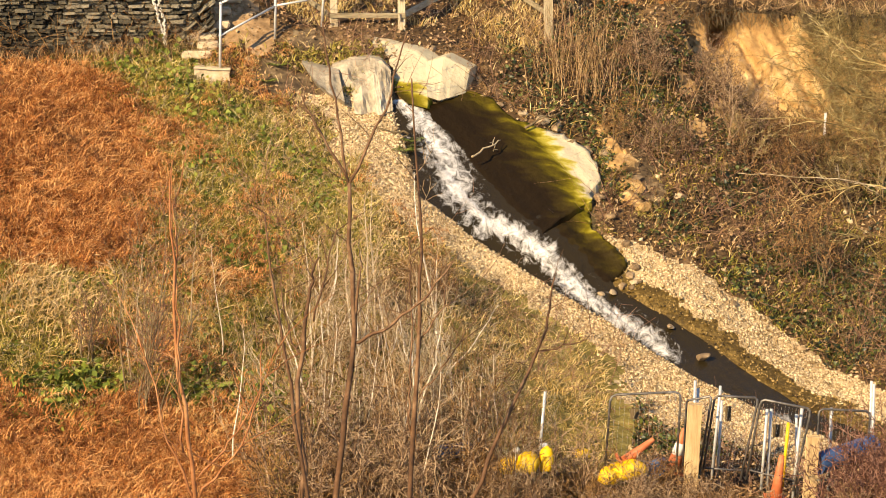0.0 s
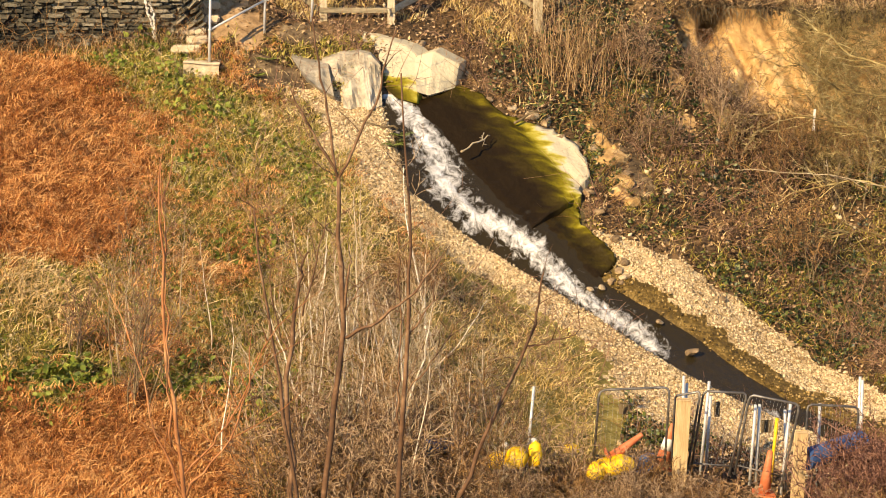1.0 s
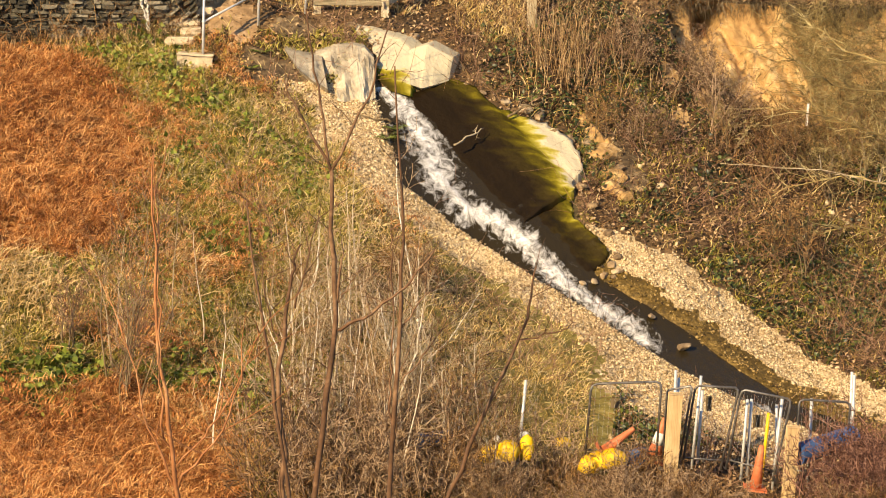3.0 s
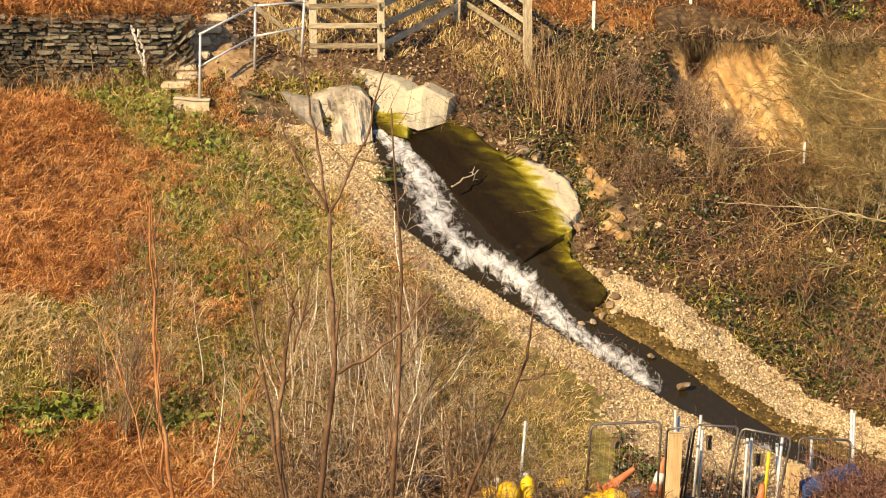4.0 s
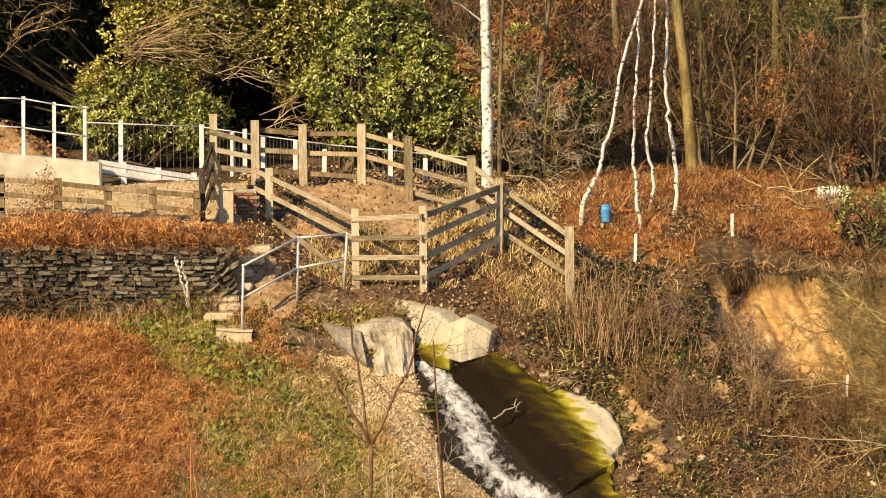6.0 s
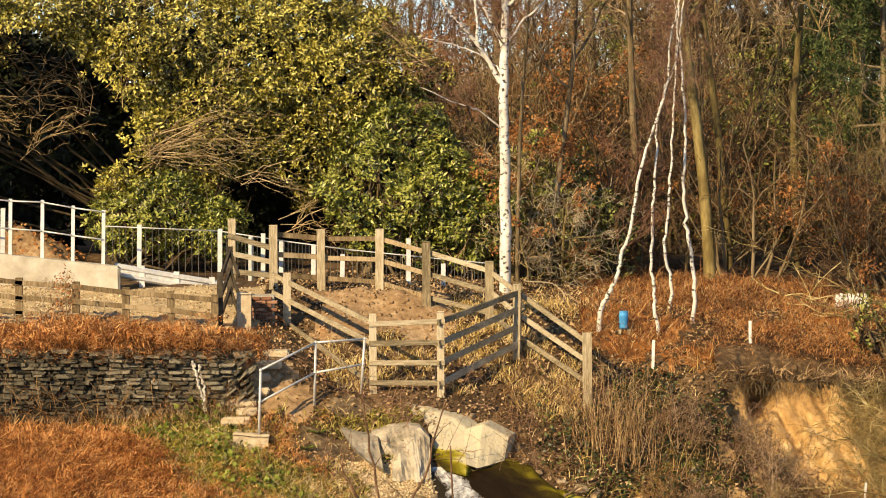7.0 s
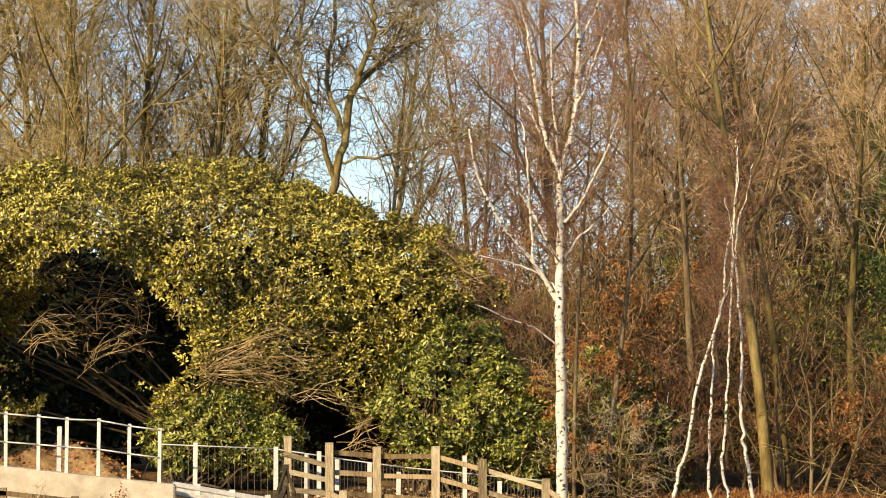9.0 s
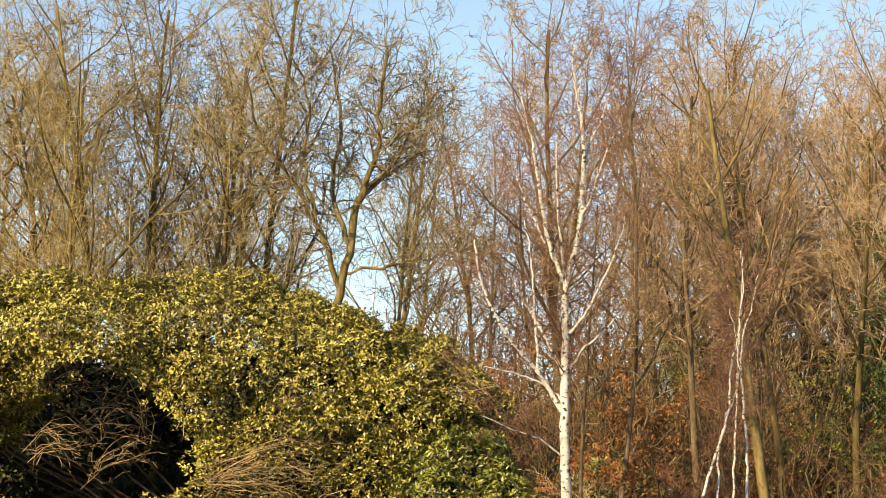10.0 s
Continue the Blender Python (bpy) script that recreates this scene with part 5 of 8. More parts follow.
def bracken(name, label, p, size, rng=NR, droop=0.75, flow=(0.55, -0.65), mat=None):
    """Collapsed fronds: a bent rib with paired pinnae."""
    n = len(p)
    az = np.arctan2(flow[1], flow[0]) + rng.normal(size=n) * 0.9
    d = np.stack([np.cos(az), np.sin(az), rng.uniform(-0.5, 0.35, n) * droop], 1)
    d = unit(d)
    L = size * (0.55 + 0.9 * rng.random(n))
    side = unit(np.cross(d, np.array([0, 0, 1.0]) + rng.normal(size=(n, 3)) * 0.5))
    up = np.cross(side, d)
    lift = p + np.array([0, 0, 1.0]) * rng.uniform(0.02, 0.22, n)[:, None]
    V, Fc, off = [], [], 0
    K = 9
    for k in range(K):
        f = (k + 0.5) / K
        base = lift + d * (L * f)[:, None] + up * (L * (0.18 * f - 0.45 * f * f))[:, None]
        reach = L * 0.30 * (1 - f) ** 0.7 * (0.35 + 1.0 * rng.random(n))
        for sgn in (1, -1):
            tip = base + side * (sgn * reach)[:, None] + d * (reach * 0.45)[:, None] - up * (reach * rng.uniform(-0.7, 1.2, n))[:, None] + rng.normal(size=(n, 3)) * 0.02
            a = base - d * (L * 0.022)[:, None]
            b = base + d * (L * 0.022)[:, None]
            V.append(np.stack([a, b, tip], 1).reshape(-1, 3))
            Fc.append((np.arange(n) * 3)[:, None] + np.array([[0, 1, 2]]) + off)
            off += 3 * n
    v = np.concatenate(V)
    return tagged(fast_mesh(name, v, np.concatenate(Fc), mat or M_BRACKEN), label, "bracken", kind="stuff")


def stones(name, label, p, r0, r1, mat, rng=NR):
    """Rounded broken stones: a squashed, jittered ten-sided lump each."""
    n = len(p)
    base = np.array([[0, 0, 1], [0, 0, -1]] + [[math.cos(a), math.sin(a), 0.25 if k % 2 else -0.25] for k, a in enumerate(np.arange(5) * math.pi * 0.4)], float)
    tri = [[0, 2 + k, 2 + (k + 1) % 5] for k in range(5)] + [[1, 2 + (k + 1) % 5, 2 + k] for k in range(5)]
    r = r0 + (r1 - r0) * rng.random(n) ** 2.2
    a = rand_dirs(n, rng)
    u, w = frame_of(a)
    sc = np.stack([0.45 + 0.35 * rng.random(n), 0.8 + 0.4 * rng.random(n), 0.7 + 0.3 * rng.random(n)], 1) * r[:, None]
    loc = base[None] * (0.8 + 0.4 * rng.random((n, 7, 1)))
    v = p[:, None] + loc[:, :, :1] * (u * sc[:, 1:2])[:, None] + loc[:, :, 1:2] * (w * sc[:, 2:3])[:, None] + loc[:, :, 2:] * (a * sc[:, 0:1])[:, None]
    v = v + np.array([0, 0, 1.0]) * (r * 0.08)[:, None, None]
    f = ((np.arange(n) * 7)[:, None, None] + np.array(tri)[None]).reshape(-1, 3)
    return tagged(fast_mesh(name, v.reshape(-1, 3), f, mat), label, "gravel", kind="stuff")


def litter(name, label, p, size, mat, category="leaves", rng=NR, lift=0.06, flat=1.2):
    n = len(p)
    q = p + np.array([0, 0, 1.0]) * (rng.random(n) * lift)[:, None]
    nrm = unit(np.array([0, -0.3, 1.0]) * flat + rng.normal(size=(n, 3)) * 0.7)
    d = unit(np.cross(nrm, rand_dirs(n, rng)))
    L = size * (0.6 + 0.8 * rng.random(n))
    v, f = leaves(q, d, nrm, L, L * 0.7, rng.uniform(-0.3, 0.3), 0.1)
    return tagged(fast_mesh(name, v, f, mat), label, category, kind="stuff")


def twigs(name, label, p, length, r, mat, up=0.4, rng=NR, category="twigs", bend=0.5, forks=2):
    n = len(p)
    d = unit(rng.normal(size=(n, 3)) * np.array([1, 1, 0.5]) + np.array([0, 0, up]))
    L = length * (0.4 + 1.0 * rng.random(n))
    segs = []
    q = p.copy()
    rr = r * (0.6 + 0.8 * rng.random(n))
    for k in range(3):
        d = unit(d + rng.normal(size=(n, 3)) * 0.28 * bend * 2 + np.array([0, 0, -0.08]))
        e = q + d * (L / 3)[:, None]
        segs.append(np.concatenate([q, e, (rr * (1 - 0.25 * k))[:, None], (rr * (0.75 - 0.25 * k + 0.02))[:, None]], 1))
        for j in range(forks):
            fd = unit(d + rng.normal(size=(n, 3)) * 0.6)
            segs.append(np.concatenate([e, e + fd * (L * 0.22)[:, None], (rr * 0.5)[:, None], (rr * 0.3)[:, None]], 1))
        q = e
    v, f = prisms(np.concatenate(segs), 3)
    return tagged(fast_mesh(name, v, f, mat), label, category, kind="stuff")


def patch(sc, seed, lo, hi):
    return lambda x, y: np.clip((wobble(x, y, sc, seed) + 0.5 * wobble(x, y, sc * 3, seed + 1) - lo) / (hi - lo), 0, 1)


bracken("bracken", "collapsed rust-orange dead bracken on the bank", scatter(13000, [2], 40, 54.0, -0.19, 0.05), 0.42)
bracken("bracken", "darker red-brown clumps of old bracken", scatter(2600, [2], 40, 54.0, -0.19, 0.05, weight=patch(1.1, 17.0, 0.0, 0.4)) + np.array([0, 0, 0.05]), 0.40, mat=M_BRACKEN_RED)
bracken("bracken", "rust-orange bracken above the scarp", scatter(3000, [2], 57, 67, 0.03, 0.20, weight=patch(0.6, 22.0, -0.7, 0.2)), 0.36, flow=(0.1, -0.8), mat=M_BRACKEN_RED)
bracken("bracken", "red-brown bracken on top of the stone wall", scatter(2600, [2], 54.4, 57.0, -0.2, -0.05), 0.34, flow=(0.1, -0.9), mat=M_BRACKEN_RED)
bracken("bracken", "brown bracken patches among the grass", scatter(1500, [1], 42, 53, -0.16, 0.02, weight=patch(0.5, 6.0, 0.3, 0.6)), 0.36)
bracken("bracken", "crushed brown bracken beside the culvert path", scatter(650, [0, 1], 49, 54.3, -0.10, -0.035, weight=patch(0.8, 41.0, -0.1, 0.35)), 0.32)
blades("bracken_stalks", "fallen straw-brown bracken stalks", scatter(11000, [2], 40, 54.0, -0.19, 0.05), 0.5, 0.006, M_BRACKEN, 0.35, (1.6, -1.6, -0.75), "bracken")
blades("bracken_stalks", "thin dead bracken stalks above the scarp", scatter(4000, [2], 57, 66, 0.03, 0.2), 0.4, 0.006, M_BRACKEN_RED, 0.6, (0.3, -0.8, -0.2), "bracken")
blades("grass", "long straw-coloured winter grass", scatter(32000, [0, 1], 40, 54.5, -0.18, 0.08, weight=lambda x, y: patch(0.45, 1.0, -0.9, 0.3)(x, y) * np.where((zone(x, y) == 0) & (x > -0.6), 0, np.where(zone(x, y) == 0, 0.35, 1))), 0.19, 0.0055, M_STRAW, 0.7, (0.5, -0.8, -0.2))
blades("grass", "green grass in moss-bright patches", scatter(38000, [0, 1], 40, 54.5, -0.18, 0.0, weight=patch(0.5, 9.0, -0.7, 0.2)), 0.14, 0.008, M_GREEN_GRASS, 0.6, (0.3, -0.5, 0))
blades("grass", "pale dry grass on the mound inside the fence", scatter(4500, [0], 55.2, 60, -0.035, 0.055, weight=patch(0.9, 2.0, -0.2, 0.5)), 0.2, 0.007, M_STRAW, 0.4, (0.1, -0.3, 0))
blades("grass", "dull dry grass among the upper bracken", scatter(3500, [2], 57, 66, 0.03, 0.20, weight=patch(0.7, 31.0, -0.3, 0.3)), 0.24, 0.007, M_LEAF, 0.5, (0.1, -0.5, 0))
blades("grass", "thin dry grass among the litter of the far bank", scatter(3000, [0, 2], 48, 64, 0.03, 0.20), 0.2, 0.006, M_STRAW, 0.6, (0.2, -0.6, 0))
blades("grass", "olive moss and grass patches on the far bank", scatter(9000, [0], 44, 56, 0.075, 0.20, weight=patch(0.7, 26.0, 0.0, 0.45)), 0.15, 0.007, M_GREEN_GRASS, 0.7, (0.2, -0.6, 0))
blades("grass", "bleached straw clumps on the far bank", scatter(2200, [0, 2], 44, 58, 0.05, 0.20, weight=patch(0.9, 36.0, 0.35, 0.6)), 0.30, 0.006, M_STRAW, 0.5, (0.2, -0.9, -0.2))
litter("fallen_leaves", "brown fallen leaves over dark earth", scatter(26000, [0], 42, 64, -0.06, 0.20), 0.075, M_LEAF)
litter("fallen_leaves", "dead leaves and bark scraps on bare earth", scatter(2600, [4, 8], 46, 58, -0.06, 0.20), 0.07, M_LEAF)
stones("rubble", "broken clay and stones on bare earth", scatter(900, [4, 8], 46, 58, -0.06, 0.20), 0.015, 0.06, M_ROCK)
blades("grass", "thin straw over bare earth", scatter(1500, [4, 8], 46, 58, -0.06, 0.20), 0.2, 0.006, M_STRAW, 0.6, (0.2, -0.6, 0))
litter("fallen_leaves", "sparse dead leaves on the bare mud", scatter(500, [5], 54, 62, -0.06, 0.10), 0.06, M_LEAF)
litter("fallen_leaves", "scattered dead leaves in the grass", scatter(5000, [1], 41, 54, -0.17, 0.05), 0.07, M_LEAF)
litter("ivy", "dark trailing ivy over the far bank", scatter(9000, [0], 44, 57, 0.04, 0.20, weight=patch(0.5, 12.0, -0.1, 0.35)), 0.085, M_IVY, "ivy", lift=0.18, flat=0.6)
litter("creeping_plants", "green low leaves on the near bank", scatter(4200, [0, 1], 43, 54.2, -0.16, -0.015, weight=patch(0.7, 15.0, 0.2, 0.5)), 0.10, M_FERN, "plants", lift=0.14, flat=0.5)
twigs("fallen_twigs", "tangle of thin dead twigs on the far bank", scatter(2400, [0], 44, 57.5, 0.02, 0.20), 0.6, 0.006, M_TWIG_RUSSET, 0.45, forks=1)
twigs("fallen_twigs", "fine dry stalks among the grass", scatter(2600, [1], 41, 54, -0.17, 0.06), 0.40, 0.0045, M_TWIG_PALE, 0.9, forks=1)
twigs("bramble", "arching red-brown bramble canes", scatter(1900, [0, 1], 42, 56, -0.05, 0.20, weight=patch(0.6, 3.0, -0.2, 0.3)), 1.1, 0.006, M_TWIG_RED, 0.9, category="bramble", forks=1)
stones("gravel", "coarse pale limestone gravel along the stream", scatter(44000, [3], 41, 53.5, -0.06, 0.20), 0.013, 0.040, M_PEBBLE)
stones("gravel", "wet ochre-stained stones along the water", scatter(5000, [7], 41, 51, 0.05, 0.20), 0.013, 0.045, M_WET_PEBBLE)
stones("gravel", "loose stones of the gravel track", scatter(3500, [3], 56.8, 61, -0.19, 0.02), 0.012, 0.04, M_PEBBLE)
stones("rubble", "lumps of sandy soil on the platform", scatter(700, [5], 55, 61, -0.06, 0.06), 0.015, 0.07, M_MUD)
stones("rubble", "stones half sunk in the banks", scatter(420, [0, 1], 44, 56, -0.15, 0.20), 0.02, 0.09, M_PEBBLE)


def mound(centre, sx, sy, n, seed):
    rng = np.random.default_rng(seed)
    x, y = centre[0] + rng.normal(size=n) * sx, centre[1] + rng.normal(size=n) * sy
    return np.stack([x, y, height(x, y)], 1)


M_STRAW_PALE = material("bleached_straw", [(0.38, 0.25, 0.10), (0.64, 0.45, 0.21), (0.78, 0.61, 0.35)], 1.0, 0.8, bump=0, island=0.5)
blades("grass", "bleached straw tussocks on the near bank", np.concatenate([mound((-5.86, 46.55), 0.34, 0.6, 800, 1), mound((-5.12, 46.24), 0.25, 0.5, 450, 2), mound((-2.85, 43.49), 0.25, 0.25, 500, 3), mound((-3.17, 47.51), 0.3, 0.3, 300, 9)]) + np.array([0, 0, 0.06]), 0.30, 0.007, M_STRAW_PALE, 0.5, (0.6, -1.2, -0.5))
litter("creeping_plants", "bright green low leaves on the near bank", np.concatenate([mound((-5.00, 44.50), 0.30, 0.2, 230, 4), mound((-2.96, 44.64), 0.25, 0.25, 170, 5), mound((-5.48, 43.87), 0.5, 0.3, 260, 6), mound((-2.07, 44.18), 0.2, 0.3, 200, 7), mound((-2.33, 48.05), 0.35, 0.3, 260, 8)]), 0.12, M_FERN, "plants", lift=0.2, flat=0.7)

blades("grass", "bright moss-green turf patches low on the bank", np.concatenate([mound((-5.78, 45.01), 0.4, 0.3, 700, 70), mound((-4.99, 44.45), 0.5, 0.25, 800, 71), mound((-3.09, 44.61), 0.35, 0.2, 500, 72), mound((-2.34, 44.03), 0.3, 0.2, 400, 73), mound((-5.66, 43.85), 0.5, 0.25, 800, 74), mound((-4.86, 53.26), 0.5, 0.6, 900, 75), mound((-3.72, 52.11), 0.5, 0.7, 1000, 76), mound((-3.27, 53.68), 0.4, 0.5, 700, 77), mound((-2.06, 46.56), 0.5, 0.6, 700, 78), mound((-2.83, 48.84), 0.5, 0.6, 700, 79), mound((-4.83, 43.63), 0.5, 0.2, 600, 80)]), 0.11, 0.009, M_GREEN_GRASS, 0.7, (0.2, -0.4, 0))
bracken("bracken", "faint orange bracken patch in the grass", np.concatenate([mound((-3.76, 47.81), 0.7, 0.6, 260, 70), mound((-2.77, 47.5), 0.6, 0.5, 220, 71), mound((-3.79, 45.44), 0.5, 0.25, 160, 72), mound((-4.47, 45.77), 0.4, 0.2, 120, 73), mound((-2.32, 48.45), 0.4, 0.5, 120, 74), mound((-3.47, 51.34), 0.3, 0.5, 120, 75), mound((-4.36, 51.51), 0.3, 0.4, 140, 76)]), 0.34)
litter("creeping_plants", "dark green tufted plants on the near bank", np.concatenate([mound((-3.57, 52.2), 0.18, 0.2, 90, 70), mound((-2.98, 52.08), 0.2, 0.2, 110, 71), mound((-3.28, 50.74), 0.2, 0.25, 110, 72), mound((-3.78, 53.08), 0.15, 0.2, 70, 73), mound((-5.0, 53.74), 0.15, 0.2, 60, 74), mound((-4.39, 54.26), 0.2, 0.2, 80, 75), mound((-5.1, 44.59), 0.3, 0.12, 120, 76), mound((-5.97, 44.29), 0.2, 0.1, 70, 77)]), 0.12, M_FERN, "plants", lift=0.22, flat=0.6)


def wall_growth():
    rng = np.random.default_rng(52)
    n = 900
    x = rng.uniform(-10.6, WALL_END + 0.3, n)
    bracken("bracken", "bracken thatch hanging over the stone wall", np.stack([x, WALL_Y + rng.uniform(0.0, 0.5, n), -0.66 + rng.uniform(0, 0.12, n)], 1), 0.40, rng, 1.2, (0.05, -1.0), M_BRACKEN_RED)
    n = 950
    x = -6.0 + rng.normal(size=n) * 1.1
    bracken("bracken", "heaped bracken between the wall and the fence", np.stack([x, 55.1 + rng.normal(size=n) * 0.4, -0.50 + np.abs(rng.normal(size=n)) * 0.17], 1), 0.45, rng, 0.9, (0.05, -1.0))
    n = 1100
    x = rng.uniform(-10.6, WALL_END, n)
    y = WALL_Y - rng.uniform(0.05, 0.45, n)
    blades("grass", "dead grass and stalks along the foot of the wall", np.stack([x, y, height(x, y) + pocket(x, y)], 1), 0.36, 0.007, M_LEAF, 0.35, (0.1, -0.2, 0), rng=rng)
    n = 160
    x, y = rng.uniform(-10.6, WALL_END, n), WALL_Y - rng.uniform(0.02, 0.3, n)
    twigs("bramble", "thin canes trailing across the stone wall", np.stack([x, y, -1.9 + rng.random(n) * 0.5], 1), 0.9, 0.005, M_TWIG_RUSSET, 1.2, rng, "bramble", forks=1)
    n = 500
    x, y = rng.uniform(6.0, 9.0, n), rng.uniform(57.7, 59.5, n)
    bracken("bracken", "dull bracken on the turf above the hollow", np.stack([x, y, height(x, y) + pocket(x, y) + 0.03], 1), 0.34, rng, 0.75, (0.1, -0.8), M_BRACKEN_RED)


wall_growth()


# ---- saplings and shrubs of the near bank ----
def bank_saplings():
    rng = random.Random(21)
    src = [tree("birch_sapling", "slender pale-stemmed birch sapling", "sapling", SAPLING, 200 + i, (3.4, 2.9, 3.8)[i], (0.021, 0.018, 0.023)[i], (M_BIRCH_PALE, M_TWIG_PALE, M_BIRCH_PALE)[i], M_TWIG_BROWN, spot((-0.3, 0.4, 0.9)[i], (45, 44.3, 45.6)[i]), thick_level=0, group="birch saplings") for i in range(3)]
    for k in range(24):
        s = rng.gauss(-0.010, 0.026)
        y = rng.uniform(42.4, 46.6)
        put(src[rng.randrange(3)], s * y, y, rng.random() * 6.28, rng.uniform(0.45, 0.8))
    for x, y, z in ((-4.13, 44.81, -5.98), (-3.84, 44.01, -6.35), (-4.22, 45.38, -5.74), (-3.25, 46.14, -5.53)):
        put(src[1], x, y, rng.random() * 6, 0.8)
    for p, h in (((-4.05, 44.12, -6.28), 3.3), ((-3.83, 43.53, -6.55), 2.6), ((-4.98, 45.10, -5.77), 1.5)):
        tree("shrub", "tall narrow dark-twigged shrub in the bracken", "shrub", SAPLING, int(h * 100), h, 0.018, M_BARK, M_TWIG_RED, p, stems=4, spread=0.35)
    kinked = dict(SAPLING, segs=(13, 4, 2), wild=(0.17, 0.22, 0.26), up=(0.08, 0.09, 0.05), kids=(17, 5), len=(0.26, 0.5), least=0.0058)
    pale = [tree("birch_sapling", "crooked white-stemmed birch sapling", "sapling", kinked, 260 + i, (2.6, 2.2, 3.0, 1.8)[i], (0.026, 0.023, 0.029, 0.021)[i], M_BIRCH_PALE, (M_TWIG_PALE, M_TWIG_BROWN)[i % 2], spot((-0.9, -0.2, 0.5, 1.1)[i], (43.2, 44.0, 42.8, 43.6)[i]), i * 1.7, ((0.12, 0), (-0.1, 0.1), (0.05, -0.1), (-0.2, 0))[i], thick_level=0, group="birch saplings") for i in range(4)]
    for k in range(46):
        s = rng.uniform(-0.036, 0.026)
        y = rng.uniform(41.6, 46.5)
        put(pale[k % 4], s * y, y, rng.random() * 6.28, rng.uniform(0.5, 0.85))
    dark = tree("shrub", "tangled red-brown leafless shrub", "shrub", SCRUB, 230, 1.5, 0.014, M_TWIG_RUSSET, M_TWIG_RUSSET, spot(1.0, 41.6), stems=9, spread=0.8, group="streamside shrubs")
    dark2 = tree("shrub", "tangled red-brown leafless shrub", "shrub", SCRUB, 231, 1.5, 0.014, M_TWIG_GREY, M_TWIG_GREY, spot(2.6, 41.9), stems=9, spread=0.8, group="streamside shrubs")
    for k in range(26):
        s = rng.uniform(-0.035, 0.105)
        y = rng.uniform(40.4, 42.3)
        put(rng.choice((dark, dark2)), s * y, y, rng.random() * 6.28, rng.uniform(0.85, 1.4) * (1.0 if s < 0.03 else 0.55))
    for k in range(26):
        y = rng.uniform(40.4, 41.7)
        put(rng.choice((dark, dark2)), y * rng.choice((rng.uniform(0.10, 0.148), rng.uniform(0.172, 0.19))), y, rng.random() * 6.28, rng.uniform(0.5, 0.8))
    plum = tree("shrub", "dense purple-red leafless shrub beside the site barriers", "shrub", SCRUB, 233, 1.6, 0.014, M_TWIG_PLUM, M_TWIG_PLUM, spot(7.05, 41.4), stems=9, spread=0.7, group="purple shrubs")
    for k in range(8):
        put(plum, rng.uniform(6.95, 8.2), rng.uniform(41.0, 42.6), rng.random() * 6.28, rng.uniform(0.8, 1.1))
    for k in range(9):
        s = rng.uniform(-0.03, 0.03)
        y = rng.uniform(43.5, 48.5)
        put(rng.choice((dark, dark2)), s * y, y, rng.random() * 6.28, rng.uniform(0.4, 0.8))
    brown = [tree("sapling", "branching grey-brown sapling in the streamside thicket", "sapling", dict(SAPLING, kids=(15, 6), len=(0.34, 0.5), wild=(0.09, 0.16, 0.2)), 240 + i, (2.5, 2.1, 2.9)[i], 0.017, (M_BARK, M_BIRCH_PALE, M_BARK)[i], (M_TWIG_RUSSET, M_TWIG_PALE, M_TWIG_RUSSET)[i], spot((0.2, 1.2, 2.0)[i], (41.8, 42.4, 41.4)[i]), thick_level=0, group="streamside saplings") for i in range(3)]
    for k in range(26):
        s = rng.uniform(-0.04, 0.05)
        y = rng.uniform(40.8, 43.6)
        put(brown[k % 3], s * y, y, rng.random() * 6.28, rng.uniform(0.6, 1.05))
    for k in range(9):
        y = rng.uniform(41.2, 43.4)
        put(src[(0, 2)[k % 2]], y * rng.uniform(-0.03, 0.022), y, rng.random() * 6.28, rng.uniform(0.6, 0.85))
    thorn = tree("shrub", "leafless russet-brown scrub on the far bank", "shrub", SCRUB, 232, 1.7, 0.016, M_BARK, M_TWIG_RUSSET, spot(8.0, 51.5), stems=7, spread=0.9, group="far bank scrub")
    for k in range(10):
        s = rng.uniform(0.075, 0.185)
        y = rng.uniform(48.8 + (s - 0.075) * 8, 55.5)
        if float(zone(np.array([s * y]), np.array([y]))[0]) in (3, 6) or float(stream_offset(np.array([s * y]), np.array([y]))[0]) < 0.9:
            continue
        put(rng.choice((thorn, dark2, thorn)), s * y, y, rng.random() * 6.28, rng.uniform(0.5, 0.95))


M_BIRCH_PALE = material("sapling_bark", [(0.40, 0.32, 0.22), (0.68, 0.60, 0.47), (0.84, 0.79, 0.70)], 5, 0.8, bump=0.1, obj=0.4, stretch=(1, 1, 0.4))
bank_saplings()


# ---- tall bare stems beside the scarp ----
M_STEM = material("straw_brown_stem", [(0.15, 0.085, 0.038), (0.34, 0.21, 0.095), (0.53, 0.375, 0.20)], 3, 0.85, bump=0, island=0.6)


def stem_clump(at, n, h, seed):
    rng = np.random.default_rng(seed)
    t = thing("stem_clump", "dense clump of upright bare brown stems", "shrub", at)
    segs = []
    for k in range(n):
        p = np.array([rng.normal() * 0.42, rng.normal() * 0.3, -0.3])
        d = unit(np.array([p[0] * 0.25, p[1] * 0.2, 1.0]) + rng.normal(size=3) * 0.07)
        L = h * (0.6 + 0.55 * rng.random())
        for i in range(5):
            d = unit(d + rng.normal(size=3) * 0.10)
            q = p + d * L / 5
            segs.append((*p, *q, 0.009 * (1 - i / 7), 0.009 * (1 - (i + 1) / 7)))
            p = q
        for j in range(2):
            segs.append((*p, *(p + (d + rng.normal(size=3) * 0.4) * 0.2), 0.004, 0.002))
    v, f = prisms(segs, 3)
    tagged(fast_mesh("stem", v, f, M_STEM, t), kind="stuff")


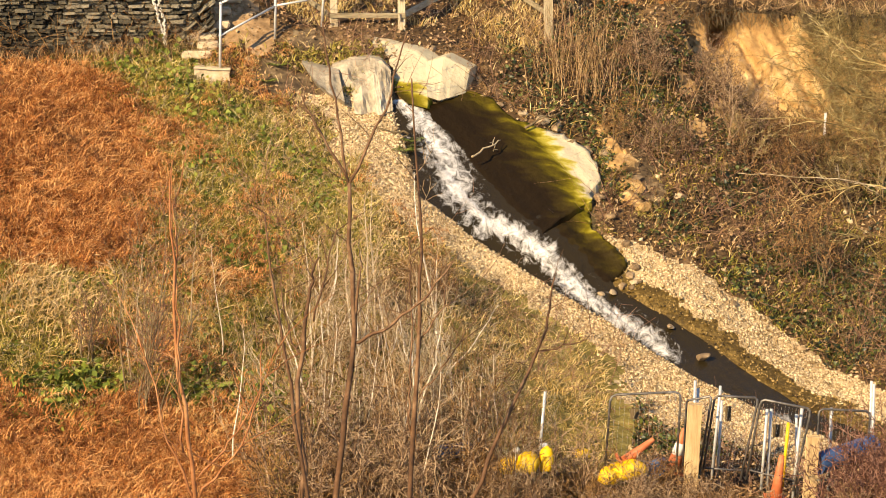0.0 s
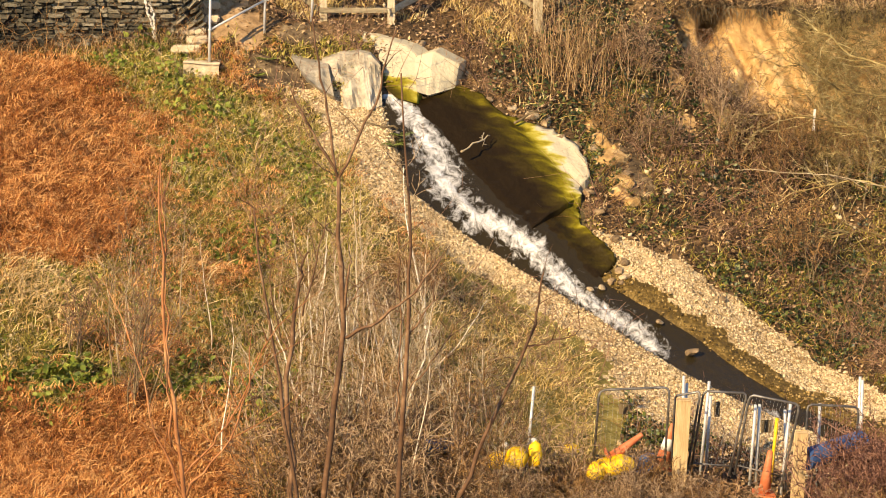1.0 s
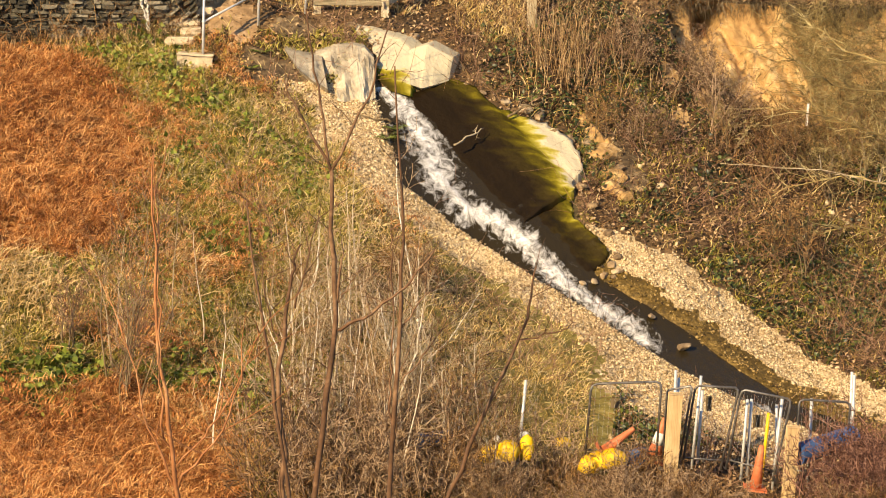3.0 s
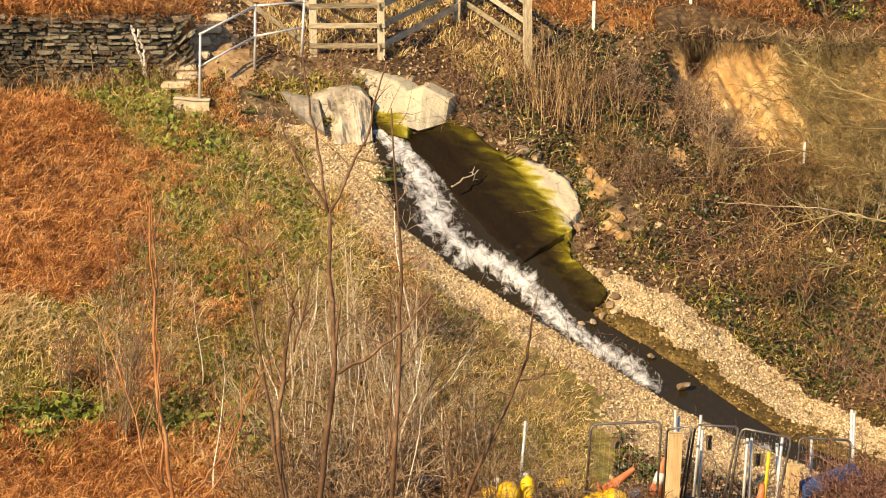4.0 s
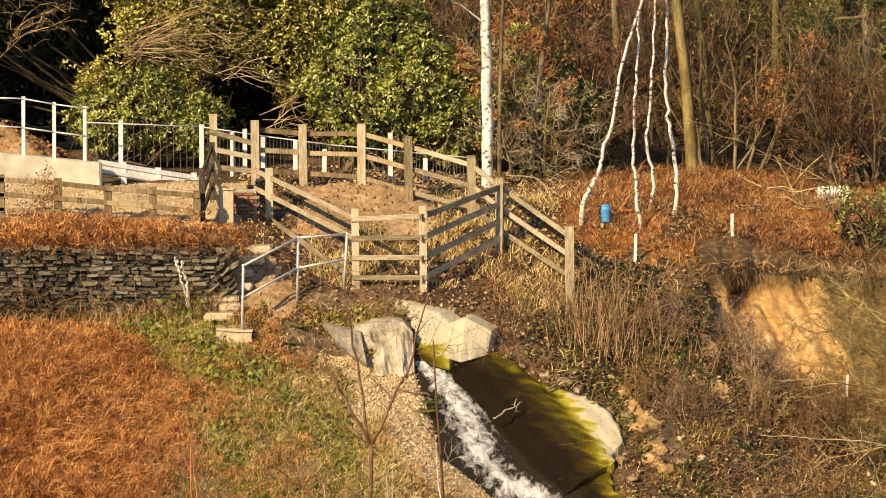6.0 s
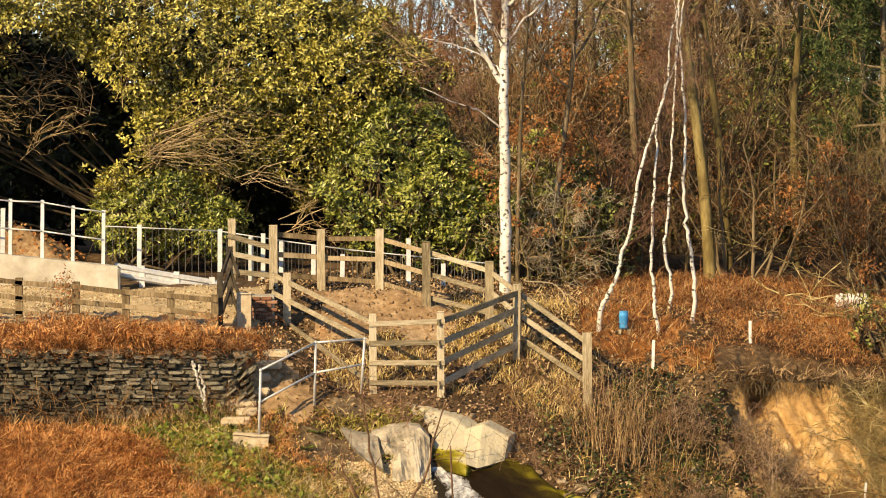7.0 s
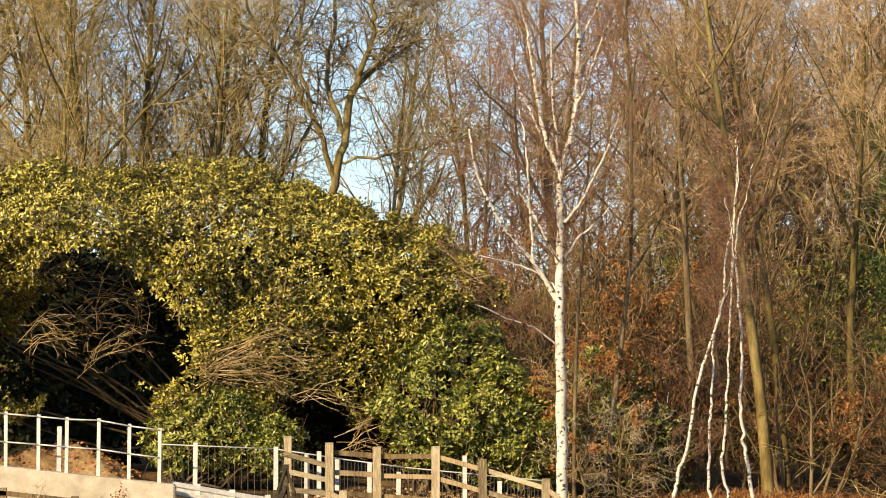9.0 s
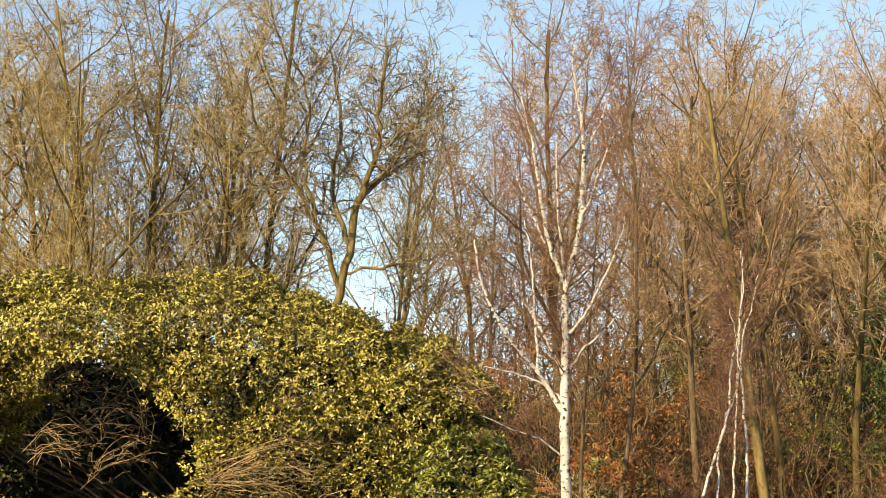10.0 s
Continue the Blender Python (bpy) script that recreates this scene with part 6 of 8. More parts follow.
stem_clump((3.63, 54.55, -2.57), 110, 1.7, 1)
stem_clump((4.19, 54.64, -2.64), 45, 1.2, 2)
stem_clump((5.03, 54.78, -2.72), 24, 0.9, 3)


# ---- near saplings between the camera and the bank ----
M_WHIP = material("red_brown_sapling_bark", [(0.05, 0.028, 0.016), (0.14, 0.072, 0.036), (0.28, 0.165, 0.09)], 9, 0.75, bump=0.2, bump_scale=40)

M_WHIP_ORANGE = material("orange_brown_sapling_bark", [(0.18, 0.065, 0.024), (0.36, 0.15, 0.06), (0.50, 0.26, 0.12)], 9, 0.75, bump=0.2, bump_scale=40)


def whip(label, lines, seed, bark=M_WHIP, girth=0.98):
    """lines: lists of points with a radius at either end; the first one is the main stem, rooted in the ground."""
    rng = np.random.default_rng(seed)
    foot = lines[0][0][0]
    gz = ground_z(foot[0], foot[1])
    t = thing("sapling", label, "sapling", (foot[0], foot[1], gz), "near saplings")
    inv = Matrix.Translation(t.location).inverted()
    for k, (pts, r0, r1) in enumerate(lines):
        pts = [np.array(p) for p in pts]
        if k == 0:
            pts = [np.array([foot[0], foot[1], gz - 0.2])] + pts
        fine = []
        for a, b in zip(pts, pts[1:]):
            m = 3 if k == 0 and len(fine) == 0 else 5
            for i in range(m):
                fine.append(a + (b - a) * i / m + (rng.normal(size=3) * 0.008 if i else 0))
        fine.append(pts[-1])
        rad = [girth * (r0 + (r1 - r0) * (i / (len(fine) - 1)) ** 1.2) * (1.12 if i % 4 == 2 else 1) for i in range(len(fine))]
        o = part("trunk" if k == 0 else "branch", bm_tube(fine, rad, 7), bark, t, smooth=True)
        o.matrix_parent_inverse = inv
        segs = []
        for i in range(3, len(fine), 2):
            q = fine[i]
            dd = unit(rng.normal(size=3) * np.array([0.5, 0.4, 0.2]) + np.array([0, 0, 0.55]))
            L = rng.uniform(0.06, 0.5)
            for s in range(3):
                dd = unit(dd + rng.normal(size=3) * 0.12)
                e = q + dd * L / 3
                segs.append((*q, *e, 0.0042 - s * 0.001, 0.0032 - s * 0.001))
                q = e
        v, f = prisms(segs, 4)
        o = tagged(fast_mesh("twig", v, f, bark, t), kind="stuff")
        o.matrix_parent_inverse = inv


whip("slim red-brown sapling forking into long shoots", [([(-0.41, 20.00, -1.01), (-0.24, 20.00, 0.44), (-0.27, 20.00, 1.52)], 0.026, 0.014), ([(-0.27, 20.00, 1.52), (-0.50, 20.00, 1.93), (-0.61, 20.00, 2.17)], 0.011, 0.004), ([(-0.27, 20.00, 1.52), (0.00, 20.00, 2.05), (0.15, 20.00, 2.61)], 0.012, 0.004), ([(-0.27, 20.00, 1.48), (-0.36, 20.00, 2.13), (-0.45, 20.00, 2.68)], 0.011, 0.005), ([(-0.26, 20.0, 0.34), (0.01, 20.0, 0.46), (0.26, 20.0, 0.66), (0.47, 20.0, 0.94)], 0.014, 0.006), ([(-0.24, 20.0, 0.54), (-0.21, 20.0, 0.79), (-0.2, 20.0, 0.92)], 0.013, 0.005), ([(-0.23, 20.0, 0.54), (-0.13, 20.0, 0.71), (-0.06, 20.0, 0.79)], 0.006, 0.003), ([(-0.31, 20.0, -0.13), (-0.28, 20.0, 0.04), (-0.25, 20.0, 0.14)], 0.006, 0.003)], 1)
whip("dark straight leafless sapling", [([(0.15, 21.00, -1.31), (0.23, 21.00, 0.03), (0.26, 21.00, 0.78), (0.19, 21.00, 2.14)], 0.024, 0.006), ([(0.23, 21.00, 0.10), (0.43, 21.00, 0.39), (0.66, 21.00, 0.56)], 0.008, 0.003), ([(0.25, 21.0, 0.14), (0.17, 21.0, 0.31), (0.08, 21.0, 0.38)], 0.006, 0.003), ([(0.24, 21.0, -0.31), (0.45, 21.0, -0.04), (0.7, 21.0, 0.36)], 0.007, 0.003), ([(0.2, 21.0, -0.75), (0.15, 21.0, -0.48), (0.17, 21.0, -0.04), (0.18, 21.0, 0.71), (0.17, 21.0, 0.93)], 0.010, 0.004)], 2)
whip("leaning red-brown sapling stem", [([(-0.59, 19.00, -0.71), (-0.63, 19.00, 0.30), (-0.54, 19.00, 0.90), (-0.47, 19.00, 1.18)], 0.024, 0.006), ([(-0.51, 19.0, 0.73), (-0.41, 19.0, 1.12), (-0.34, 19.0, 1.42)], 0.007, 0.003), ([(-0.57, 19.0, 0.45), (-0.67, 19.0, 0.61), (-0.72, 19.0, 0.85), (-0.76, 19.0, 1.2)], 0.007, 0.003)], 3)
whip("soft orange-brown sapling close to the viewer", [([(-0.97, 14.00, 0.79), (-1.07, 14.00, 1.57), (-1.09, 14.00, 2.56)], 0.024, 0.008), ([(-0.98, 14.00, 0.88), (-1.16, 14.00, 1.33), (-1.27, 14.00, 1.80)], 0.012, 0.004), ([(-0.98, 14.00, 0.91), (-0.75, 14.00, 1.21), (-0.60, 14.00, 1.66)], 0.011, 0.004), ([(-0.99, 14.0, 1.02), (-0.77, 14.0, 1.28), (-0.64, 14.0, 1.53), (-0.56, 14.0, 1.73)], 0.009, 0.003), ([(-1.05, 14.0, 1.17), (-1.06, 14.0, 1.65), (-1.07, 14.0, 2.12), (-1.08, 14.0, 2.64)], 0.010, 0.003)], 4, M_WHIP_ORANGE, girth=0.6)
whip("thin angled sapling with short side twigs", [([(0.60, 22.00, -1.61), (0.95, 22.00, -0.76), (1.27, 22.00, -0.02), (1.33, 22.00, 0.40)], 0.022, 0.006), ([(1.20, 22.00, -0.20), (1.54, 22.00, -0.13), (1.65, 22.00, -0.06)], 0.007, 0.003)], 5)
whip("pale brown sapling shoot", [([(-0.49, 17.00, -0.11), (-0.64, 17.00, 0.98), (-0.75, 17.00, 1.86)], 0.016, 0.005)], 6)

# ---- culvert and its concrete ----
def algae_concrete():
    """Pale concrete, dark and wet low down, with a ragged yellow-green algae band where the splash reaches."""
    m = material("algae_stained_concrete", [(0.36, 0.31, 0.20), (0.54, 0.48, 0.34), (0.66, 0.60, 0.46)], 2.5, 0.8, bump=0.8, bump_scale=9)
    n, l = m.node_tree.nodes, m.node_tree.links
    b = n["Principled BSDF"]
    b.inputs["Specular IOR Level"].default_value = 0.1
    at = n.new("ShaderNodeAttribute")
    at.attribute_name = "splash"
    tc = n.new("ShaderNodeTexCoord")
    mp = n.new("ShaderNodeMapping")
    mp.inputs["Rotation"].default_value, mp.inputs["Scale"].default_value = (0, 0, radians(35)), (1, 3.2, 1)
    l.new(tc.outputs["Object"], mp.inputs["Vector"])
    t = n.new("ShaderNodeTexNoise")
    t.inputs["Scale"].default_value, t.inputs["Detail"].default_value = 1.7, 6.0
    l.new(mp.outputs[0], t.inputs["Vector"])
    a = n.new("ShaderNodeMath")
    a.operation = "MULTIPLY_ADD"
    l.new(t.outputs["Fac"], a.inputs[0])
    a.inputs[1].default_value = 0.58
    l.new(at.outputs["Fac"], a.inputs[2])
    r = n.new("ShaderNodeValToRGB")
    e = r.color_ramp.elements
    e[0].position, e[0].color = 0.26, (0.016, 0.010, 0.004, 1)
    e[1].position, e[1].color = 0.79, (0.53, 0.47, 0.33, 1)
    for pos, c in ((0.44, (0.034, 0.024, 0.005, 1)), (0.54, (0.075, 0.058, 0.006, 1)), (0.64, (0.19, 0.155, 0.012, 1)), (0.71, (0.36, 0.31, 0.05, 1)), (0.75, (0.47, 0.41, 0.16, 1))):
        k = e.new(pos)
        k.color = c
    l.new(a.outputs[0], r.inputs[0])
    mix = n.new("ShaderNodeMix")
    mix.data_type, mix.blend_type = "RGBA", "MIX"
    mix.inputs[0].default_value = 1.0
    old = b.inputs["Base Color"].links[0].from_socket
    l.new(old, mix.inputs[6])
    l.new(r.outputs[0], mix.inputs[7])
    l.new(mix.outputs[2], b.inputs["Base Color"])
    w = n.new("ShaderNodeMapRange")
    l.new(a.outputs[0], w.inputs[0])
    w.inputs[1].default_value, w.inputs[2].default_value, w.inputs[3].default_value, w.inputs[4].default_value = 0.30, 0.62, 0.42, 0.85
    l.new(w.outputs[0], b.inputs["Roughness"])
    return m


M_ALGAE = algae_concrete()


def shell(name, top, thick, mat, label, category, splash=None, kind=""):
    """A cast lining: a grid of points (rows, columns, 3) given a thickness downwards."""
    nu, nv = top.shape[:2]
    low = top - np.array([0, 0, thick])
    v = np.concatenate([top.reshape(-1, 3), low.reshape(-1, 3)])
    i = np.arange(nu * nv).reshape(nu, nv)
    o = nu * nv
    f = np.stack([i[:-1, :-1], i[:-1, 1:], i[1:, 1:], i[1:, :-1]], -1).reshape(-1, 4).tolist()
    f += (np.stack([i[:-1, :-1], i[1:, :-1], i[1:, 1:], i[:-1, 1:]], -1).reshape(-1, 4) + o).tolist()
    ring = list(i[0, :]) + list(i[1:, -1]) + list(i[-1, -2::-1]) + list(i[-2:0:-1, 0])
    for a, c in zip(ring, ring[1:] + ring[:1]):
        f.append([int(a), int(a) + o, int(c) + o, int(c)])
    ob = mesh_object(name, v, [[int(k) for k in q] for q in f], mat, smooth=False)
    if splash is not None:
        at = ob.data.attributes.new("splash", "FLOAT", "POINT")
        s = np.concatenate([splash.ravel(), splash.ravel()]).astype(np.float32)
        at.data.foreach_set("value", s)
    return tagged(ob, label, category, kind=kind)


def ribbon(rowsets, nu, nv):
    """A smooth sheet through rows of points; each row runs across."""
    rows = [np.array(r, float) for r in rowsets]
    k = np.linspace(0, 1, nv)
    rows = [np.stack([np.interp(k, np.linspace(0, 1, len(r)), r[:, c]) for c in range(3)], 1) for r in rows]
    u = np.linspace(0, len(rows) - 1, nu)
    R = np.array(rows)
    return np.stack([[np.interp(u, np.arange(len(rows)), R[:, j, c]) for c in range(3)] for j in range(nv)], 0).transpose(2, 0, 1)


def lining(name, label, rows, rough=0.02, lift=0.05, thick=0.25, s0=0.0, s1=(0.62,), category="apron"):
    g = ribbon(rows, 40, 28)
    edge = np.linspace(0, 1, 28)[None, :] ** 4
    g[..., 0] += edge * 0.16 * wobble(g[..., 0], g[..., 1], 2.3, 3.0)
    g[..., 1] += edge * 0.16 * wobble(g[..., 0], g[..., 1], 2.9, 8.0)
    g[..., 2] += 0.03 * wobble(g[..., 0], g[..., 1], 1.2, 2.0)
    g[..., 2] -= 0.16 * (1 - np.linspace(0, 1, 28)[None, :]) ** 4
    g[..., 2] += lift + rough * wobble(g[..., 0], g[..., 1], 3.0, 7.0)
    far = np.interp(np.linspace(0, 1, 40), np.linspace(0, 1, len(s1)), s1)[:, None]
    sp = s0 - 0.15 + (far - s0) * np.linspace(0, 1, 28)[None, :] ** 1.7
    ob = shell(name, g, thick, M_ALGAE, label, category, sp)
    ob.data.polygons.foreach_set("use_smooth", [True] * (39 * 27) + [False] * (len(ob.data.polygons) - 39 * 27))
    ob.parent = APRON
    for key in ("category", "kind"):
        if key in ob:
            del ob[key]
    return ob


APRON = thing("apron", "sprayed concrete apron stained dark and yellow-green by the cascade", "apron")
# sprayed concrete on the far side of the cascade: one long skin and a cracked lower plate
lining("panel", "sloping concrete skin with a ragged algae line, pale where dry", [
    [(0.64, 53.22, -2.79), (1.04, 53.43, -2.78), (1.52, 53.87, -2.64)],
    [(1.21, 52.61, -3.31), (1.66, 53.29, -3.04), (2.11, 53.74, -2.86)],
    [(1.62, 51.94, -3.74), (2.07, 52.77, -3.39), (2.51, 53.4, -3.11)],
    [(1.91, 51.41, -4.08), (2.43, 52.29, -3.7), (2.95, 53.2, -3.31)],
    [(2.16, 51.03, -4.33), (2.78, 52.05, -3.87), (3.38, 53.19, -3.42)],
    [(2.36, 50.83, -4.45), (3.09, 51.83, -4.05), (3.8, 52.95, -3.65)],
    [(2.55, 50.66, -4.58), (3.23, 51.5, -4.26), (3.98, 52.42, -3.97)],
    [(2.7, 50.53, -4.68), (3.26, 51.16, -4.44), (3.89, 51.83, -4.25)],
    [(2.8, 50.47, -4.73), (3.24, 50.92, -4.57), (3.71, 51.37, -4.44)]], s0=0.0, s1=(0.40, 0.42, 0.46, 0.54, 0.82, 0.98, 0.98, 0.88, 0.58), lift=0.07, rough=0.045)
lining("panel", "cracked green plate under the spray", [
    [(2.8, 50.44, -4.77), (3.22, 50.86, -4.6), (3.75, 51.35, -4.46)],
    [(3.05, 50.28, -4.92), (3.37, 50.56, -4.79), (3.78, 50.86, -4.73)],
    [(3.39, 50.02, -5.19), (3.69, 50.24, -5.08), (4.08, 50.49, -5.0)],
    [(3.86, 49.54, -5.56), (4.11, 49.83, -5.42), (4.38, 50.16, -5.25)]], s0=0.08, s1=(0.56, 0.50, 0.44, 0.40), rough=0.06, lift=0.0)


def cast_wall(name, label, front, depth, category="wing wall", mat=None, s=(0.9, 0.9), n=26, rough=0.02, s_low=None):
    """A cast wall: a front face between an upper and a lower edge, with a flat top going back by depth."""
    up, low = np.array(front[0], float), np.array(front[1], float)
    k = np.linspace(0, 1, n)
    U = np.stack([np.interp(k, np.linspace(0, 1, len(up)), up[:, c]) for c in range(3)], 1)
    Lw = np.stack([np.interp(k, np.linspace(0, 1, len(low)), low[:, c]) for c in range(3)], 1)
    back = U + np.array(depth)
    LEVELS = (0.0, 0.04, 0.12, 0.22, 0.32, 0.42, 0.52, 0.62, 0.72, 0.82, 0.92, 1.0)
    mid = [U * (1 - w) + Lw * w for w in LEVELS]
    for w, row in zip(LEVELS, mid):
        for q in row:
            q[1] += rough * (fbm((q[0] * 2.2, q[2] * 0.9, 3.0)) * 1.6 + fbm((q[0] * 6, 1.0, q[2] * 4)) * 0.5) * min(1.0, 0.25 + 3 * w)
    bot = Lw + np.array(depth) + np.array([0, 0, -0.2])
    ringset = [back, U + np.array(depth) * 0.12 + np.array([0, 0, 0.012])] + mid + [bot]
    g = np.array(ringset)
    m = len(ringset)
    v = g.reshape(-1, 3)
    i = np.arange(m * n).reshape(m, n)
    f = np.stack([i[:-1, :-1], i[1:, :-1], i[1:, 1:], i[:-1, 1:]], -1).reshape(-1, 4).tolist()
    f.append([int(q) for q in i[:, 0]])
    f.append([int(q) for q in i[::-1, -1]])
    for c in range(n - 1):
        f.append([int(i[-1, c]), int(i[0, c]), int(i[0, c + 1]), int(i[-1, c + 1])])
    ob = mesh_object(name, v, f, mat or M_ALGAE)
    at = ob.data.attributes.new("splash", "FLOAT", "POINT")
    low = np.interp(k, np.linspace(0, 1, len(s_low)), s_low) if s_low else np.full(n, s[1])
    sp = np.stack([s[0] + (low - s[0]) * w for w in (0.0, 0.0) + LEVELS + (1.0,)]).ravel()
    at.data.foreach_set("value", sp.astype(np.float32))
    return tagged(ob, label, category)


cast_wall("wing_wall", "sunlit pale concrete wing wall beside the culvert mouth", (
    [(-0.26, 54.6, -1.64), (0.17, 54.45, -1.75), (0.6, 54.25, -1.88), (0.82, 54.05, -2.05)], [(-0.27, 54.22, -1.94), (0.03, 53.55, -2.44), (0.39, 53.2, -2.72), (0.78, 53.15, -2.82)]), (0.25, 0.45, 0.02), s=(0.85, 0.22), s_low=(0.60, 0.22, 0.18, 0.30))
cast_wall("wing_wall", "pale concrete end block of the wing wall", (
    [(0.75, 54.05, -2.06), (1.12, 54.0, -1.94), (1.61, 53.95, -2.19)], [(0.78, 53.3, -2.62), (1.0, 53.35, -2.7), (1.52, 53.75, -2.61)]), (0.15, 0.5, 0.02), s=(1.0, 0.8), s_low=(0.55, 0.72, 0.9))
cast_wall("wing_wall", "dappled concrete wing wall on the near side of the culvert", (
    [(-1.03, 53.85, -2.08), (-0.68, 53.85, -1.97), (-0.32, 53.8, -1.93), (-0.08, 53.65, -1.97), (0.09, 53.45, -2.14)], [(-0.89, 53.05, -2.71), (-0.57, 52.75, -2.86), (-0.22, 52.7, -2.88), (-0.04, 52.75, -2.87), (0.12, 52.85, -2.82)]), (-0.02, 0.5, 0.02), mat=M_STAINED, rough=0.17)
cast_wall("concrete_slope", "smooth grey cement skirt between the wing wall and the bank", (
    [(-1.61, 53.8, -2.03), (-1.29, 53.6, -2.11), (-0.9, 53.5, -2.17)], [(-1.32, 53.1, -2.3), (-1.06, 52.85, -2.49), (-0.78, 52.65, -2.63)]), (0.0, 0.4, 0.05), category="concrete", mat=M_CEMENT, rough=0.12)
cast_wall("culvert_lip", "thin concrete lip at the culvert mouth", (
    [(-0.91, 54.60, -1.77), (-0.50, 54.50, -1.84), (-0.22, 54.20, -1.97), (-0.01, 53.90, -2.26)], [(-0.86, 54.50, -1.87), (-0.53, 54.30, -1.98), (-0.27, 54.00, -2.17), (0.01, 53.50, -2.54)]), (0.1, 0.3, 0.02), s=(0.9, 0.7), category="culvert")
cast_wall("concrete_footing", "broken concrete footing below the wing wall", (
    [(-0.54, 52.60, -3.05), (-0.01, 52.70, -3.02)], [(-0.49, 52.30, -3.30), (-0.12, 52.40, -3.29)]), (0, 0.3, 0.02), s=(0.9, 0.5), category="footing")


# ---- rocks, logs and roots ----


def rock(at, r, seed, squash=0.6, mat=None, label="rough brown sandstone lump"):
    rng = random.Random(seed)
    bm = bmesh.new()
    bmesh.ops.create_icosphere(bm, subdivisions=2, radius=1.0)
    for v in bm.verts:
        k = 1 + 0.28 * noise.noise(v.co * 1.3 + Vector((seed * 3.1, 0, 0))) + 0.12 * noise.noise(v.co * 3.5 + Vector((0, seed, 0)))
        v.co = Vector((v.co.x * r * k * 1.25, v.co.y * r * k, v.co.z * r * k * squash))
    for c in range(7):
        n = Vector((rng.uniform(-1, 1), rng.uniform(-1, 1), rng.uniform(-0.4, 1))).normalized()
        reach = r * rng.uniform(0.45, 0.8) * (squash if abs(n.z) > 0.7 else 1)
        for v in bm.verts:
            over = v.co.dot(n) - reach
            if over > 0:
                v.co -= n * over * 0.92
    ob = part("rock", bm, mat or M_ROCK, None)
    ob.location = (at[0], at[1], at[2] + r * squash * 0.35)
    ob.rotation_euler = (rng.uniform(-0.3, 0.3), rng.uniform(-0.3, 0.3), rng.uniform(0, 6))
    return tagged(ob, label, "rock", "rocks of the stream banks")


for k, (p, r) in enumerate((((5.49, 48.04, -6.50), 0.13), ((2.98, 53.50, -3.15), 0.18), ((3.24, 53.44, -3.25), 0.15), ((3.50, 53.06, -3.51), 0.13), ((3.82, 53.03, -3.62), 0.12), ((4.14, 53.00, -3.72), 0.16), ((4.46, 52.88, -3.86), 0.13), ((4.70, 52.47, -4.12), 0.15), ((5.53, 52.23, -4.40), 0.14), ((5.54, 54.24, -3.20), 0.12), ((1.85, 53.87, -2.72), 0.12), ((2.17, 53.75, -2.86), 0.1), ((2.60, 53.62, -3.00), 0.13), ((3.95, 51.74, -4.31), 0.12), ((4.08, 51.24, -4.59), 0.11), ((4.34, 50.59, -5.00), 0.12), ((4.51, 50.08, -5.31), 0.10), ((4.44, 49.74, -5.50), 0.09), ((0.88, 54.71, -1.90), 0.14), ((1.37, 54.60, -2.10), 0.1), ((-0.39, 54.61, -1.67), 0.12), ((-2.79, 52.22, -2.87), 0.12), ((5.01, 48.70, -6.10), 0.08), ((6.23, 49.68, -5.90), 0.1), ((7.37, 48.95, -6.57), 0.09))):
    rock(p, r, k, mat=M_ROCK)
for k, p in enumerate(((-0.67, 54.90, -1.56), (-0.36, 54.80, -1.60), (-0.50, 55.20, -1.45), (-0.87, 55.20, -1.42), (-0.11, 55.00, -1.52))):
    rock((p[0], p[1], p[2] - 0.12), 0.17, 50 + k, 0.5, label="dark flat stone heaped over the culvert head")


def log(label, pts, r0, r1, mat, forks=4, seed=1, category="branch", fork_len=0.5):
    rng = np.random.default_rng(seed)
    P = [np.array(p, float) for p in pts]
    fine = []
    for a, c in zip(P, P[1:]):
        for i in range(4):
            fine.append(a + (c - a) * i / 4 + (rng.normal(size=3) * 0.02 if i else 0))
    fine.append(P[-1])
    t = thing("fallen_branch", label, category, tuple(P[0]))
    inv = Matrix.Translation(t.location).inverted()
    o = part("stem", bm_tube(fine, [r0 + (r1 - r0) * i / (len(fine) - 1) for i in range(len(fine))], 6), mat, t, smooth=True)
    o.matrix_parent_inverse = inv
    segs = []
    for k in range(forks):
        q = fine[rng.integers(2, len(fine))]
        d = unit(rng.normal(size=3) + (fine[-1] - fine[0]) / np.linalg.norm(fine[-1] - fine[0]) * 1.2 + np.array([0, -0.3, 0.2]))
        for s in range(5):
            d = unit(d + rng.normal(size=3) * 0.22)
            e = q + d * fork_len / 5 * rng.uniform(0.7, 1.3)
            segs.append((*q, *e, r1 * 1.1 * (1 - s * 0.14), r1 * 1.1 * (0.86 - s * 0.14)))
            if s in (1, 3):
                dd = unit(d + rng.normal(size=3) * 0.7)
                segs.append((*e, *(e + dd * fork_len * 0.35), r1 * 0.6, r1 * 0.3))
            q = e
    if segs:
        v, f = prisms(segs, 4)
        o = tagged(fast_mesh("twig", v, f, mat, t), kind="stuff")
        o.matrix_parent_inverse = inv
    return t


